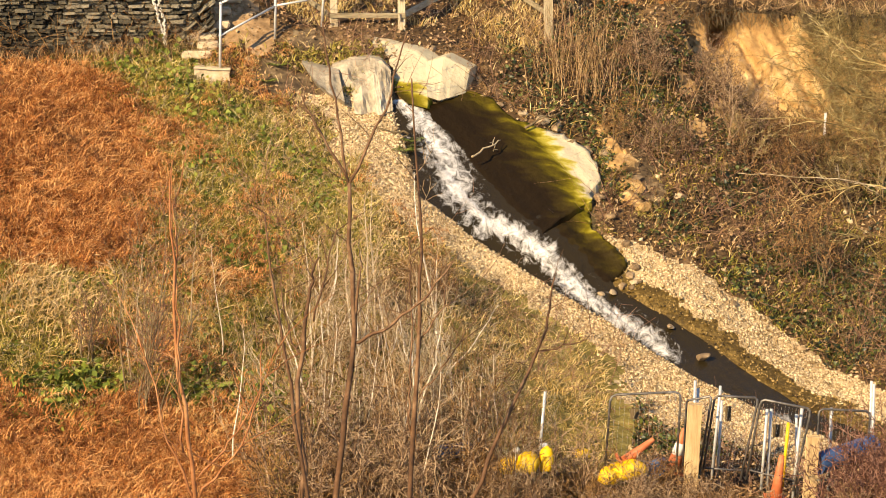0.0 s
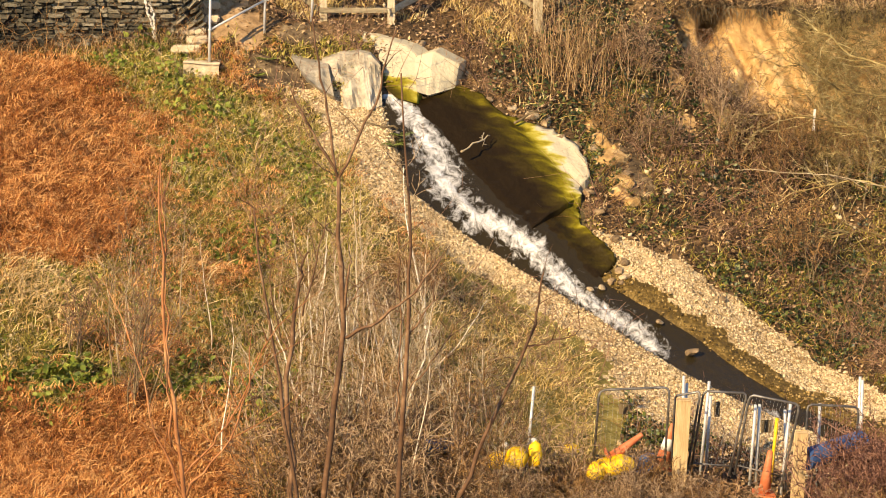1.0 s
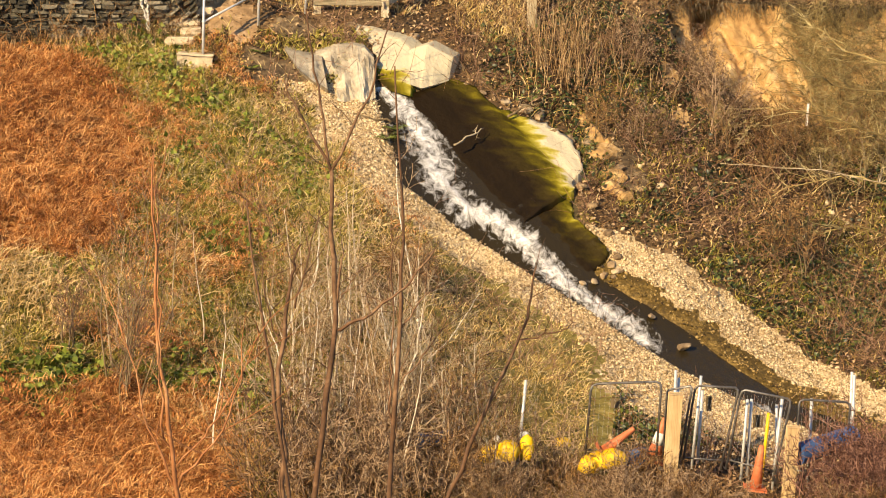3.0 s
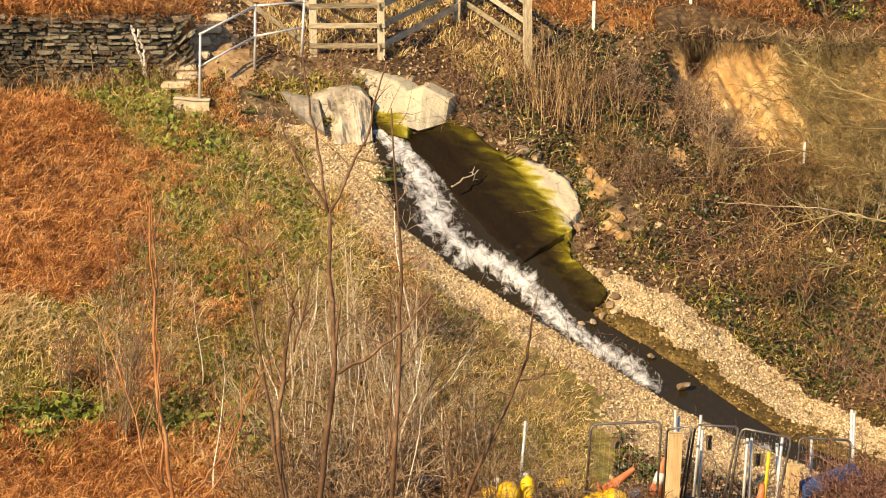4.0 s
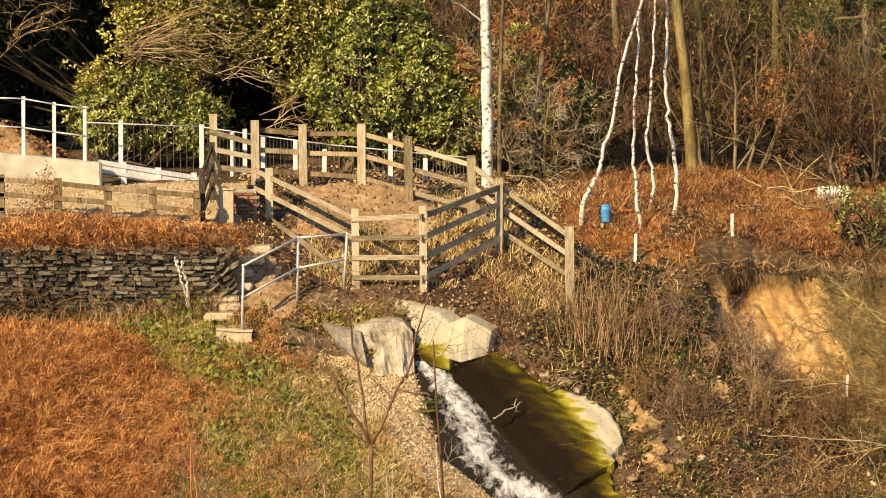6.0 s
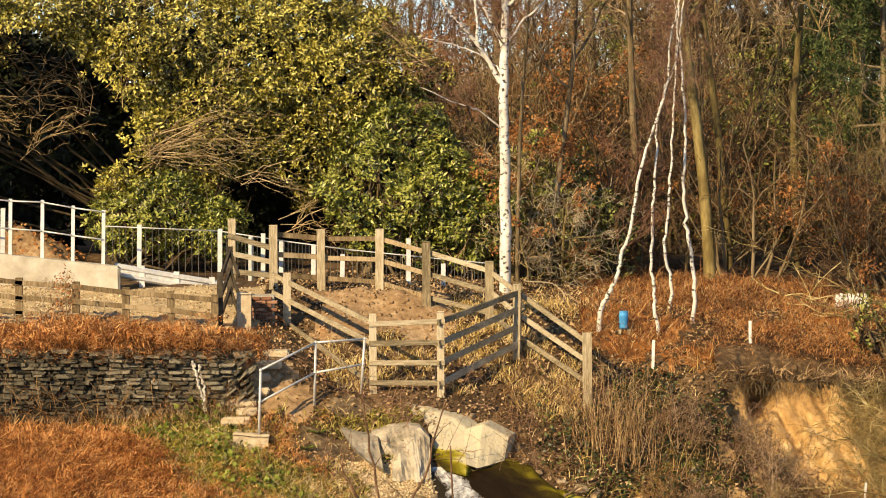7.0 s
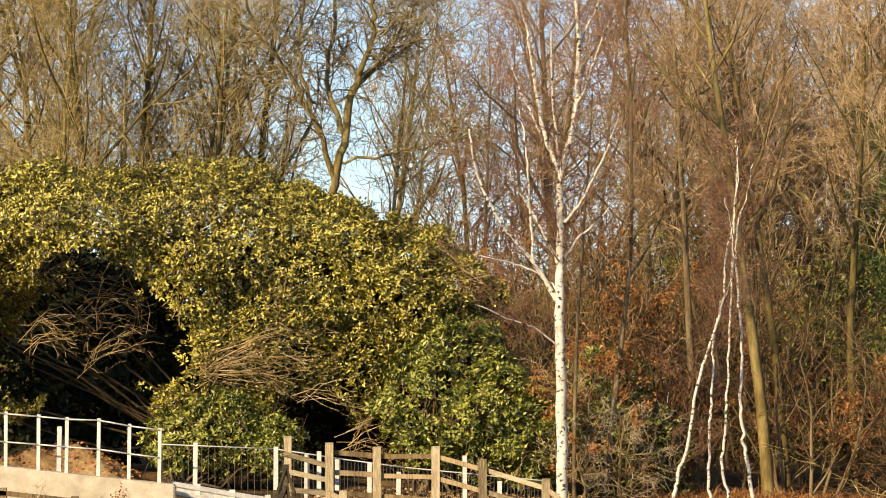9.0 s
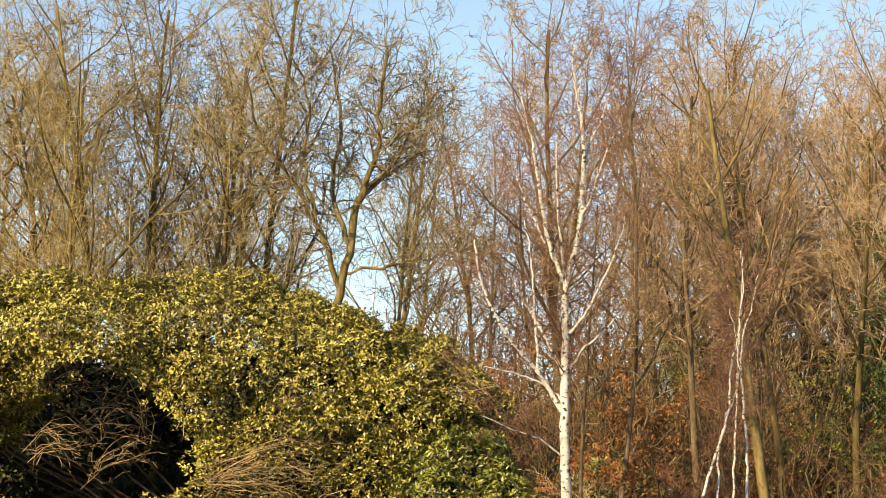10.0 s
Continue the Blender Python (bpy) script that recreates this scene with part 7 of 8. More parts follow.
log("bleached fallen branch on the far bank", [(8.02, 51.00, -6.23), (8.68, 50.80, -6.34), (9.07, 50.60, -6.53), (9.78, 50.40, -6.80)], 0.03, 0.018, M_TWIG_PALE, 8, 1)
log("long bleached branch lying across the scrub", [(6.75, 53.50, -4.16), (7.81, 53.30, -4.21), (8.67, 53.20, -4.23), (10.17, 53.00, -4.58)], 0.008, 0.012, M_TWIG_PALE, 6, 2)
log("pale bent branch over the bracken", [(7.35, 61.00, 0.08), (8.00, 60.80, -0.03), (8.69, 60.50, -0.25), (9.86, 60.20, -0.62)], 0.008, 0.016, M_TWIG_OLIVE, 10, 3, fork_len=0.9)
log("leaning pale branch at the wood's edge", [(10.31, 60.00, -0.42), (8.92, 60.40, 0.21), (7.75, 60.80, 0.73), (6.69, 61.20, 1.31)], 0.022, 0.006, M_TWIG_OLIVE, 14, 4, fork_len=1.0)
log("thin fallen branch inside the fence", [(2.12, 60.20, 0.35), (2.73, 60.20, 0.29), (3.08, 60.00, 0.06), (3.37, 59.80, -0.19)], 0.014, 0.01, M_TWIG_PALE, 2, 5)
log("dark log jammed beside the culvert", [(-0.51, 52.50, -3.06), (-0.05, 52.40, -3.11), (0.42, 52.30, -3.18)], 0.03, 0.022, M_BARK, 1, 6)
log("driftwood branch on the apron", [(2.63, 53.10, -3.20), (2.90, 53.20, -3.05), (3.29, 53.30, -2.95)], 0.03, 0.012, M_BARK, 3, 7)
log("wet branch caught in the cascade", [(1.58, 51.80, -3.53), (1.90, 52.10, -3.40), (2.14, 52.40, -3.32)], 0.022, 0.01, M_TWIG_PALE, 2, 8, fork_len=0.25)
log("bleached stick in the near bracken", [(-5.81, 44.20, -6.79), (-5.17, 44.10, -6.86), (-4.48, 44.00, -7.00)], 0.016, 0.008, M_TWIG_PALE, 2, 9)
for k, (a, c, d) in enumerate(((((10.51, 54.00, -2.92)), ((8.99, 54.20, -2.74)), ((8.03, 54.50, -2.12))), (((10.47, 53.60, -3.85)), ((9.17, 53.80, -3.39)), ((7.77, 54.00, -3.15))), (((10.48, 54.00, -2.37)), ((9.19, 54.20, -2.07)), ((8.43, 54.40, -1.44))), (((10.38, 53.00, -4.52)), ((9.11, 53.20, -4.34)), ((8.06, 53.40, -4.60))), (((10.23, 52.00, -5.42)), ((9.19, 52.20, -5.14)), ((8.26, 52.40, -5.40))))):
    log("olive lichened bough hanging over the scarp", [a, c, d], 0.024, 0.008, M_TWIG_OLIVE, 14, 20 + k, fork_len=0.9)


for k, (p, rad) in enumerate((((4.40, 52.87, -3.85), 0.26), ((4.55, 52.36, -4.14), 0.2), ((4.26, 53.30, -3.60), 0.2), ((4.61, 51.90, -4.38), 0.22), ((4.15, 53.67, -3.35), 0.16), ((4.56, 53.26, -3.70), 0.14), ((4.77, 51.78, -4.47), 0.12))):
    rock((p[0], p[1], p[2] - rad * 0.45), rad * 1.5, 60 + k, 0.6, M_CLAY, "crumbling ochre sandstone beside the apron")


for k, (p, rad) in enumerate((((4.39, 49.90, -5.40), 0.12), ((4.23, 49.64, -5.54), 0.10), ((4.04, 49.46, -5.61), 0.09), ((4.49, 50.13, -5.28), 0.09), ((4.39, 49.61, -5.57), 0.07), ((3.83, 49.39, -5.63), 0.07), ((4.53, 49.78, -5.48), 0.08))):
    rock((p[0], p[1], p[2] - rad * 0.2), rad, 80 + k, 0.6, M_ROCK, "wet brown stone where the apron meets the gravel")



# ---- clay scarp with its turf lip ----
def scarp():
    nu, nv, nb = 170, 64, 9
    x = np.linspace(5.95, 11.6, nu)[:, None]
    v = np.linspace(0, 1, nv)[None, :]
    top_y, top_z = 57.75 + 0.18 * np.sin(x * 1.9), -1.45 - 0.035 * (x - 6)
    low_y = np.interp(x, [5.7, 6.4, 7.4, 8.6, 11.6], [57.2, 56.5, 55.4, 54.9, 55.0])
    low_z = np.interp(x, [5.7, 6.4, 7.4, 8.6, 11.6], [-2.4, -3.1, -4.1, -4.6, -4.6])
    y = low_y + (top_y - low_y) * v ** 1.15
    z = low_z + (top_z - low_z) * v
    X = np.broadcast_to(x, y.shape)
    lean = X - 6.84 - 0.10 * (v - 0.75) / 0.2
    cave = 1.25 * np.exp(-(lean / (0.12 + 0.13 * np.clip((v - 0.5) / 0.4, 0, 1))) ** 4 - ((v - 0.78) / 0.17) ** 6)
    over = 0.34 * np.clip((v - 0.80) / 0.20, 0, 1) ** 2
    gully = sum(a * np.exp(-((X - x0 - (0.78 - v) * s) / w) ** 2) for x0, s, w, a in ((7.10, 1.9, 0.14, 0.10), (7.55, 1.5, 0.16, 0.10), (8.2, 1.2, 0.14, 0.22), (8.9, 0.8, 0.2, 0.25), (9.6, 0.9, 0.15, 0.2), (10.4, 0.7, 0.2, 0.25)))
    y = y + cave - over + gully + np.array([[0.34 * fbm((px * 0.8 + pz * 0.5, pz * 0.35, 1.0), 6) + 0.16 * fbm((px * 3.2 + pz * 2.2, pz * 1.6, 7.0), 5) for px, pz in zip(rx, rz)] for rx, rz in zip(X, z)])
    # turf running back from the lip, over the undercut
    back = np.linspace(0.12, 1.75, nb)[None, :]
    yb = y[:, -1:] + back
    Xb = np.broadcast_to(x, yb.shape)
    zb = np.minimum(height(Xb, yb) + pocket(Xb, yb) + cutting(Xb, yb), z[:, -1:] + 0.8 * back) + 0.05
    X, y, z = np.concatenate([X, Xb], 1), np.concatenate([y, yb], 1), np.concatenate([z, zb], 1)
    nv += nb
    idx = np.arange(nu * nv).reshape(nu, nv)
    f = np.stack([idx[:-1, :-1], idx[1:, :-1], idx[1:, 1:], idx[:-1, 1:]], -1).reshape(-1, 4)
    ob = mesh_object("clay_scarp", np.stack([X.ravel(), y.ravel(), z.ravel()], 1), f.tolist(), [M_CLAY, M_LITTER], smooth=True)
    ob.data.polygons.foreach_set("material_index", np.where(np.arange(len(f)) % (nv - 1) >= nv - nb - 2, 1, 0).astype(np.int32))
    tagged(ob, "bare ochre clay scarp with an undercut hollow", "bank", kind="structure")
    rng = np.random.default_rng(4)
    k = 700
    px = rng.uniform(5.8, 11.4, k)
    p = np.stack([px, 57.5 + 0.18 * np.sin(px * 1.9) + rng.normal(size=k) * 0.14, -1.42 - 0.035 * (px - 6) + rng.normal(size=k) * 0.06], 1)
    segs = []
    d = unit(np.stack([rng.normal(size=k) * 0.5, -0.5 + rng.normal(size=k) * 0.4, -0.8 + rng.normal(size=k) * 0.5], 1))
    q = p
    for s in range(4):
        d = unit(d + rng.normal(size=(k, 3)) * 0.25 + np.array([0, 0.05, -0.12]))
        e = q + d * rng.uniform(0.04, 0.16, k)[:, None]
        segs.append(np.concatenate([q, e, np.full((k, 1), 0.007 - 0.0013 * s), np.full((k, 1), 0.0057 - 0.0013 * s)], 1))
        q = e
    vv, ff = prisms(np.concatenate(segs), 3)
    tagged(fast_mesh("turf_roots", vv, ff, M_BARK), "dark roots and turf hanging over the scarp", "roots", kind="stuff")
    m = 1500
    px = rng.uniform(5.6, 11.6, m)
    blades("turf_lip", "matted brown turf along the scarp's edge", np.stack([px, 57.55 + 0.18 * np.sin(px * 1.9) + rng.uniform(-0.2, 0.35, m), -1.40 - 0.035 * (px - 6) + rng.normal(size=m) * 0.05], 1), 0.24, 0.009, M_LEAF, 0.8, (0, -1.2, -0.6), "turf", rng)


scarp()
rng5 = np.random.default_rng(33)
sx = rng5.uniform(7.7, 11.4, 1700)
sx = np.where(rng5.random(1700) < 0.8, 8.6 + np.abs(sx - 8.6), sx)
sy = rng5.uniform(55.0, 57.5, 1700)
twigs("scarp_scrub", "dry twiggy growth creeping over the clay", np.stack([sx, sy - 0.25, -4.5 + (sy - 55.0) / 2.75 * 2.95 + 0.12], 1), 0.75, 0.006, M_TWIG_OLIVE, 0.5, rng5, forks=2)


for k, (x0, y0, s0) in enumerate(((8.9, 54.6, 0.8), (9.7, 54.4, 0.9), (10.3, 55.0, 0.8), (9.3, 54.0, 0.8), (9.3, 55.6, 0.7), (10.1, 55.7, 0.9), (9.8, 56.6, 0.6), (10.8, 56.0, 0.9), (7.5, 54.0, 0.7), (7.0, 54.4, 0.5))):
    tree("shrub", "brown and olive thorn scrub in front of the clay", "shrub", SCRUB, 500 + k, 1.7 * s0, 0.016, M_BARK, (M_TWIG_RUSSET, M_TWIG_OLIVE)[k % 2], spot(x0, y0), stems=6, spread=0.9)


# ---- bare slope under the rhododendron ----
def leafy_slope():
    n = 40
    a, c = np.linspace(-1, 1, n)[:, None], np.linspace(-1, 1, n)[None, :]
    cx, cy, cz = (-10.00, 66.20, 1.28)
    x, y = cx + 2.0 * a + 0 * c, cy + 1.5 * c + 0 * a
    h = 1.0 * np.clip(1 - a * a, 0, 1) ** 0.7 * np.clip(1 - c * c, 0, 1) ** 0.7
    z = height(x, y) - 0.05 + h * (0.85 + 0.3 * wobble(x, y, 1.3, 3.0)) + 0.05 * wobble(x, y, 4.0, 1.0) * (h > 0)
    i = np.arange(n * n).reshape(n, n)
    f = np.stack([i[:-1, :-1], i[1:, :-1], i[1:, 1:], i[:-1, 1:]], -1).reshape(-1, 4)
    ob = mesh_object("earth_bank", np.stack([x.ravel(), y.ravel(), z.ravel()], 1), f.tolist(), M_MUD, smooth=True)
    tagged(ob, "leaf-strewn bare earth bank under the rhododendron", "bank", kind="structure")
    k = np.random.default_rng(8).integers(0, n * n, 900)
    p = np.stack([x.ravel(), y.ravel(), z.ravel()], 1)[k] + np.random.default_rng(9).normal(size=(900, 3)) * np.array([0.05, 0.05, 0.01])
    litter("fallen_leaves", "red-brown leaves on the bare earth bank", p, 0.09, M_BROWN_LEAF)


leafy_slope()


# ---- handrail and stone steps ----
def handrail():
    t = thing("handrail", "galvanised two-rail tubular handrail beside the steps", "handrail", (-3.17, 53.60, -2.12))
    inv = Matrix.Translation(t.location).inverted()
    tops = [(-3.13, 53.60, -0.85), (-2.12, 54.60, -0.42), (-1.18, 55.00, -0.39)]
    feet = [(-3.17, 53.60, -2.18), (-2.15, 54.60, -1.70), (-1.25, 55.00, -1.47)]
    mids = [tuple(Vector(a).lerp(Vector(c), 0.46)) for a, c in zip(tops, feet)]
    for a, c in zip(tops, feet):
        o = part("post", bm_tube([c, a], [0.026, 0.026], 10), M_GALV, t, smooth=True)
        o.matrix_parent_inverse = inv
    for line in (tops, mids):
        for a, c in zip(line, line[1:]):
            o = part("rail", bm_tube([a, c], [0.022, 0.022], 10), M_GALV, t, smooth=True)
            o.matrix_parent_inverse = inv
    for p in tops + mids:
        bm = bmesh.new()
        bmesh.ops.create_icosphere(bm, subdivisions=2, radius=0.036)
        o = part("clamp", bm, M_GALV, t, smooth=True)
        o.location = p
        o.matrix_parent_inverse = inv
    bm = bm_beam((-3.32, 53.60, -2.31), (-3.30, 53.60, -2.07), 0.62, 0.5, 0.03, up=(0, 1, 0))
    bmesh.ops.subdivide_edges(bm, edges=bm.edges[:], cuts=3, use_grid_fill=True)
    for v in bm.verts:
        v.co += Vector((noise.noise(v.co * 5), noise.noise(v.co * 5 + Vector((7, 0, 0))), noise.noise(v.co * 6 + Vector((0, 9, 0))))) * 0.035
    tagged(part("concrete_pad", bm, M_PALE_STONE, None), "small pale crumbling concrete pad under the handrail's foot", "concrete pad")


handrail()


def step_stone(a, w, d, h, seed):
    rng = random.Random(seed)
    bm = bmesh.new()
    bmesh.ops.create_cube(bm, size=1.0)
    for v in bm.verts:
        v.co = Vector((v.co.x * w * rng.uniform(0.9, 1.1), v.co.y * d * rng.uniform(0.9, 1.1), v.co.z * h))
    bmesh.ops.bevel(bm, geom=bm.edges[:], offset=0.03, segments=2, affect="EDGES")
    ob = part("stone_step", bm, M_PALE_STONE, None)
    ob.location = a
    return tagged(ob, "worn pale stone step at the wall's end", "step", "stone steps")


for k, p in enumerate(((-3.64, 54.15, -1.91), (-3.43, 54.35, -1.76), (-3.53, 54.57, -1.61), (-3.31, 54.82, -1.42), (-3.23, 55.12, -1.18), (-3.08, 55.45, -0.97), (-2.96, 55.88, -0.8))):
    step_stone((p[0], p[1], p[2] + 0.03), (0.55, 0.42, 0.5)[k % 3], 0.4, 0.15, k)


# ---- galvanised fence, crash barrier and bar railing by the track ----
def rail_between(t, inv, name, a, c, r, mat, sides=8):
    o = part(name, bm_tube([a, c], [r, r], sides), mat, t, smooth=True)
    o.matrix_parent_inverse = inv
    return o


M_WHITE_STEEL = material("pale_galvanised_post", [(0.52, 0.52, 0.50), (0.70, 0.70, 0.68), (0.80, 0.80, 0.78)], 9, 0.5, 0.15, bump=0.05)
M_DARK_STEEL = material("dark_grey_railing", [(0.06, 0.06, 0.06), (0.14, 0.14, 0.135), (0.22, 0.22, 0.21)], 12, 0.55, 0.4, bump=0.05)


def channel_post(t, inv, foot, top, w=0.062):
    o = part("post", bm_beam(foot, top, w, 0.05, 0.006, up=(0, 1, 0)), M_WHITE_STEEL, t)
    o.matrix_parent_inverse = inv


def wall_fence():
    feet = [(-11.59, 60.30, 1.10), (-10.86, 60.30, 1.03), (-10.18, 60.30, 0.97), (-9.48, 60.30, 0.92), (-8.88, 60.30, 0.87), (-8.19, 60.25, 0.80), (-7.53, 60.20, 0.73), (-6.88, 60.20, 0.65)]
    tops = [(-11.58, 60.30, 2.36), (-10.85, 60.30, 2.28), (-10.17, 60.30, 2.20), (-9.47, 60.30, 2.14), (-8.86, 60.30, 2.08), (-8.17, 60.25, 2.06), (-7.51, 60.20, 1.94), (-6.86, 60.20, 1.85)]
    t = thing("metal_fence", "galvanised two-rail fence standing on the concrete wall", "fence", feet[0])
    inv = Matrix.Translation(t.location).inverted()
    for a, c in zip(feet, tops):
        channel_post(t, inv, (a[0], a[1] + 0.1, a[2] - 0.1), (c[0], c[1] + 0.1, c[2]))
    for f in (0.97, 0.48):
        line = [tuple(Vector(a).lerp(Vector(c), f) + Vector((0, 0.06, 0))) for a, c in zip(feet, tops)]
        for a, c in zip(line, line[1:]):
            rail_between(t, inv, "rail", a, c, 0.017, M_GALV)


wall_fence()


def crash_barrier():
    """Corrugated steel beam on short posts."""
    ends = [(-6.66, 60.60, 0.55), (-5.34, 60.70, 0.31), (-4.34, 60.80, 0.14), (-3.22, 60.90, -0.01)]
    t = thing("crash_barrier", "galvanised steel crash barrier beside the track", "barrier", ends[0])
    inv = Matrix.Translation(t.location).inverted()
    prof = [(0.0, 0.155), (-0.05, 0.11), (-0.05, 0.06), (0.0, 0.03), (0.0, -0.03), (-0.05, -0.06), (-0.05, -0.11), (0.0, -0.155)]
    for a, c in zip(ends, ends[1:]):
        v, f = [], []
        for p in (a, c):
            for dy, dz in prof + [(q[0] + 0.006, q[1]) for q in reversed(prof)]:
                v.append((p[0], p[1] + dy, p[2] + dz))
        n = len(prof) * 2
        for k in range(n):
            f.append((k, (k + 1) % n, n + (k + 1) % n, n + k))
        o = mesh_object("beam", v, f, M_GALV, t)
        o.matrix_parent_inverse = inv
    for p in ((-6.09, 60.75, 0.39), (-5.35, 60.80, 0.26), (-4.59, 60.85, 0.14)):
        g = ground_z(p[0], p[1])
        channel_post(t, inv, (p[0], p[1] - 0.1, g - 0.2), (p[0], p[1] - 0.1, p[2] + 0.24), 0.11)


crash_barrier()


def bar_railing():
    """Vertical round bars between rails on pale posts, following the track's edge."""
    line_top = [(-7.09, 62.20, 1.40), (-4.55, 62.40, 1.28), (-3.05, 62.40, 1.05), (-1.67, 62.20, 0.88), (0.20, 61.80, 0.72), (1.49, 61.50, 0.62)]
    line_low = [(-7.10, 62.20, 0.23), (-4.56, 62.40, 0.05), (-3.05, 62.40, -0.01), (-1.67, 62.20, -0.08), (0.20, 61.80, -0.16), (1.49, 61.50, -0.21)]
    t = thing("bar_railing", "dark vertical-bar railing with pale steel posts", "railing", line_low[0])
    inv = Matrix.Translation(t.location).inverted()

    def on(line, f):
        k = f * (len(line) - 1)
        i = min(int(k), len(line) - 2)
        return Vector(line[i]).lerp(Vector(line[i + 1]), k - i)
    for line in (line_top, line_low):
        for a, c in zip(line, line[1:]):
            rail_between(t, inv, "rail", a, c, 0.014, M_GALV)
    me = None
    for k in range(88):
        f = (k + 0.5) / 88
        a, c = on(line_low, f), on(line_top, f)
        if me is None:
            o = part("bar", bm_tube([(0, 0, 0), (0, 0, 1)], [0.007, 0.007], 5), M_DARK_STEEL, t)
            me = o.data
        else:
            o = new("bar", me)
            o.parent = t
        o.matrix_parent_inverse = inv
        o.matrix_basis = Matrix.LocRotScale(a, None, (1, 1, (c - a).length))
    for p, top in (((-6.25, 61.60, 0.03), (-6.23, 61.60, 1.46)), ((-9.26, 61.80, 0.41), (-9.23, 61.80, 1.81)), ((-4.50, 61.80, 0.04), (-4.49, 61.80, 1.36)), ((-3.84, 62.00, -0.00), (-3.83, 62.00, 1.18)), ((-3.56, 61.90, 0.00), (-3.55, 61.90, 1.25)), ((-3.17, 62.00, -0.04), (-3.16, 62.00, 1.07)), ((-2.46, 62.00, -0.10), (-2.45, 62.00, 0.99)), ((-1.83, 62.00, -0.13), (-1.81, 62.00, 0.79)), ((-0.36, 61.60, -0.07), (-0.36, 61.60, 1.17)), ((0.40, 61.60, -0.22), (0.40, 61.60, 0.61))):
        channel_post(t, inv, (p[0], p[1], p[2] - 0.1), top, 0.085)


bar_railing()
fence_run("timber_fence", "short shaded timber fence behind the gate post", [((-4.20, 61.30, 0.10), 1.5), ((-3.30, 61.40, 0.07), 1.2)], (0.75, 0.5, 0.25, 0.05), 0.14)


# ---- angled end of the track fence, brick pier and stone pillar ----
M_DARK_WOOD = material("wet_black_timber", [(0.025, 0.02, 0.014), (0.07, 0.055, 0.035), (0.15, 0.12, 0.08)], 6, 0.7, bump=0.4, bump_scale=25)
M_BRICK = material("dull_red_brick", [(0.13, 0.06, 0.035), (0.26, 0.12, 0.07), (0.38, 0.21, 0.13)], 8, 0.9, bump=0.4, bump_scale=30, obj=0.5)


def corner_fence():
    t = thing("timber_fence", "dark timber rails meeting at a corner, seen end-on", "fence", (-4.13, 56.50, -0.68))
    inv = Matrix.Translation(t.location).inverted()
    for k in range(5):
        a, b, c = Vector((-4.12, 56.50, 0.63)), Vector((-4.05, 58.60, 1.09)), Vector((-3.79, 57.40, 0.67))
        down = Vector((0, 0, -0.39 * k))
        for p, q in ((a, b), (b, c)):
            if p is a and k > 3:
                continue
            o = part("rail", bm_beam(p + down, q + down, 0.05, 0.09, 0.006), M_DARK_WOOD, t)
            o.matrix_parent_inverse = inv
    for p in ((-4.11, 56.50, 0.80), (-4.06, 58.70, 1.17), (-3.77, 57.30, 0.28)):
        o = part("post", bm_beam((p[0], p[1], ground_z(p[0], p[1]) - 0.3), p, 0.1, 0.1, 0.008, up=(0, 1, 0)), M_DARK_WOOD, t)
        o.matrix_parent_inverse = inv


corner_fence()
bm = bm_beam((-3.66, 57.00, -0.73), (-3.65, 57.00, 0.33), 0.22, 0.22, 0.03, up=(0, 1, 0))
tagged(part("stone_pillar", bm, M_PALE_STONE, None), "squat weathered stone gate pillar", "pillar")


def brick_pier():
    c = Vector((-3.35, 57.60, -0.53))
    t = thing("brick_pier", "short crumbling red brick pier", "pier", tuple(c))
    core = part("mortar_core", bm_beam((0, 0.12, -0.3), (0, 0.12, 0.78), 0.5, 0.30, 0.01, up=(0, 1, 0)), M_CONCRETE, t)
    me = None
    for row in range(10):
        for k in range(3):
            x = -0.24 + (k + (0.5 if row % 2 else 0.0)) * 0.235
            if x > 0.3:
                continue
            if me is None:
                o = part("brick", bm_beam((-0.107, 0, 0), (0.107, 0, 0), 0.10, 0.065, 0.008), M_BRICK, t)
                me = o.data
            else:
                o = new("brick", me)
                o.parent = t
            o.matrix_basis = pose(x, -0.05 + RNG.uniform(-0.008, 0.008), 0.03 + row * 0.077, 0, 0, RNG.uniform(-2, 2))


brick_pier()


# ---- stakes, drum, paling ----
M_WHITE = material("white_paint", [(0.55, 0.53, 0.48), (0.76, 0.75, 0.71), (0.82, 0.81, 0.78)], 8, 0.7, bump=0.1)
M_BLUE = material("blue_plastic", [(0.03, 0.22, 0.50), (0.06, 0.34, 0.68), (0.12, 0.45, 0.78)], 5, 0.45, bump=0.05)
for foot, top, lab in (((4.63, 57.20, -1.29), (4.65, 57.20, -0.64), "short white-topped marker stake in the bracken"), ((6.77, 58.50, -1.09), (6.76, 58.50, -0.36), "pale thin marker stake on the slope"), ((8.67, 55.20, -3.45), (8.69, 55.20, -3.26), "small white marker peg on the clay")):
    thick = 0.03 if "peg" in lab else 0.046
    bm = bm_beam((foot[0], foot[1], foot[2] - 0.25), top, thick, thick * 0.85, 0.006, up=(0, 1, 0))
    tagged(part("marker_stake", bm, M_WHITE, None), lab, "stake", "marker stakes")


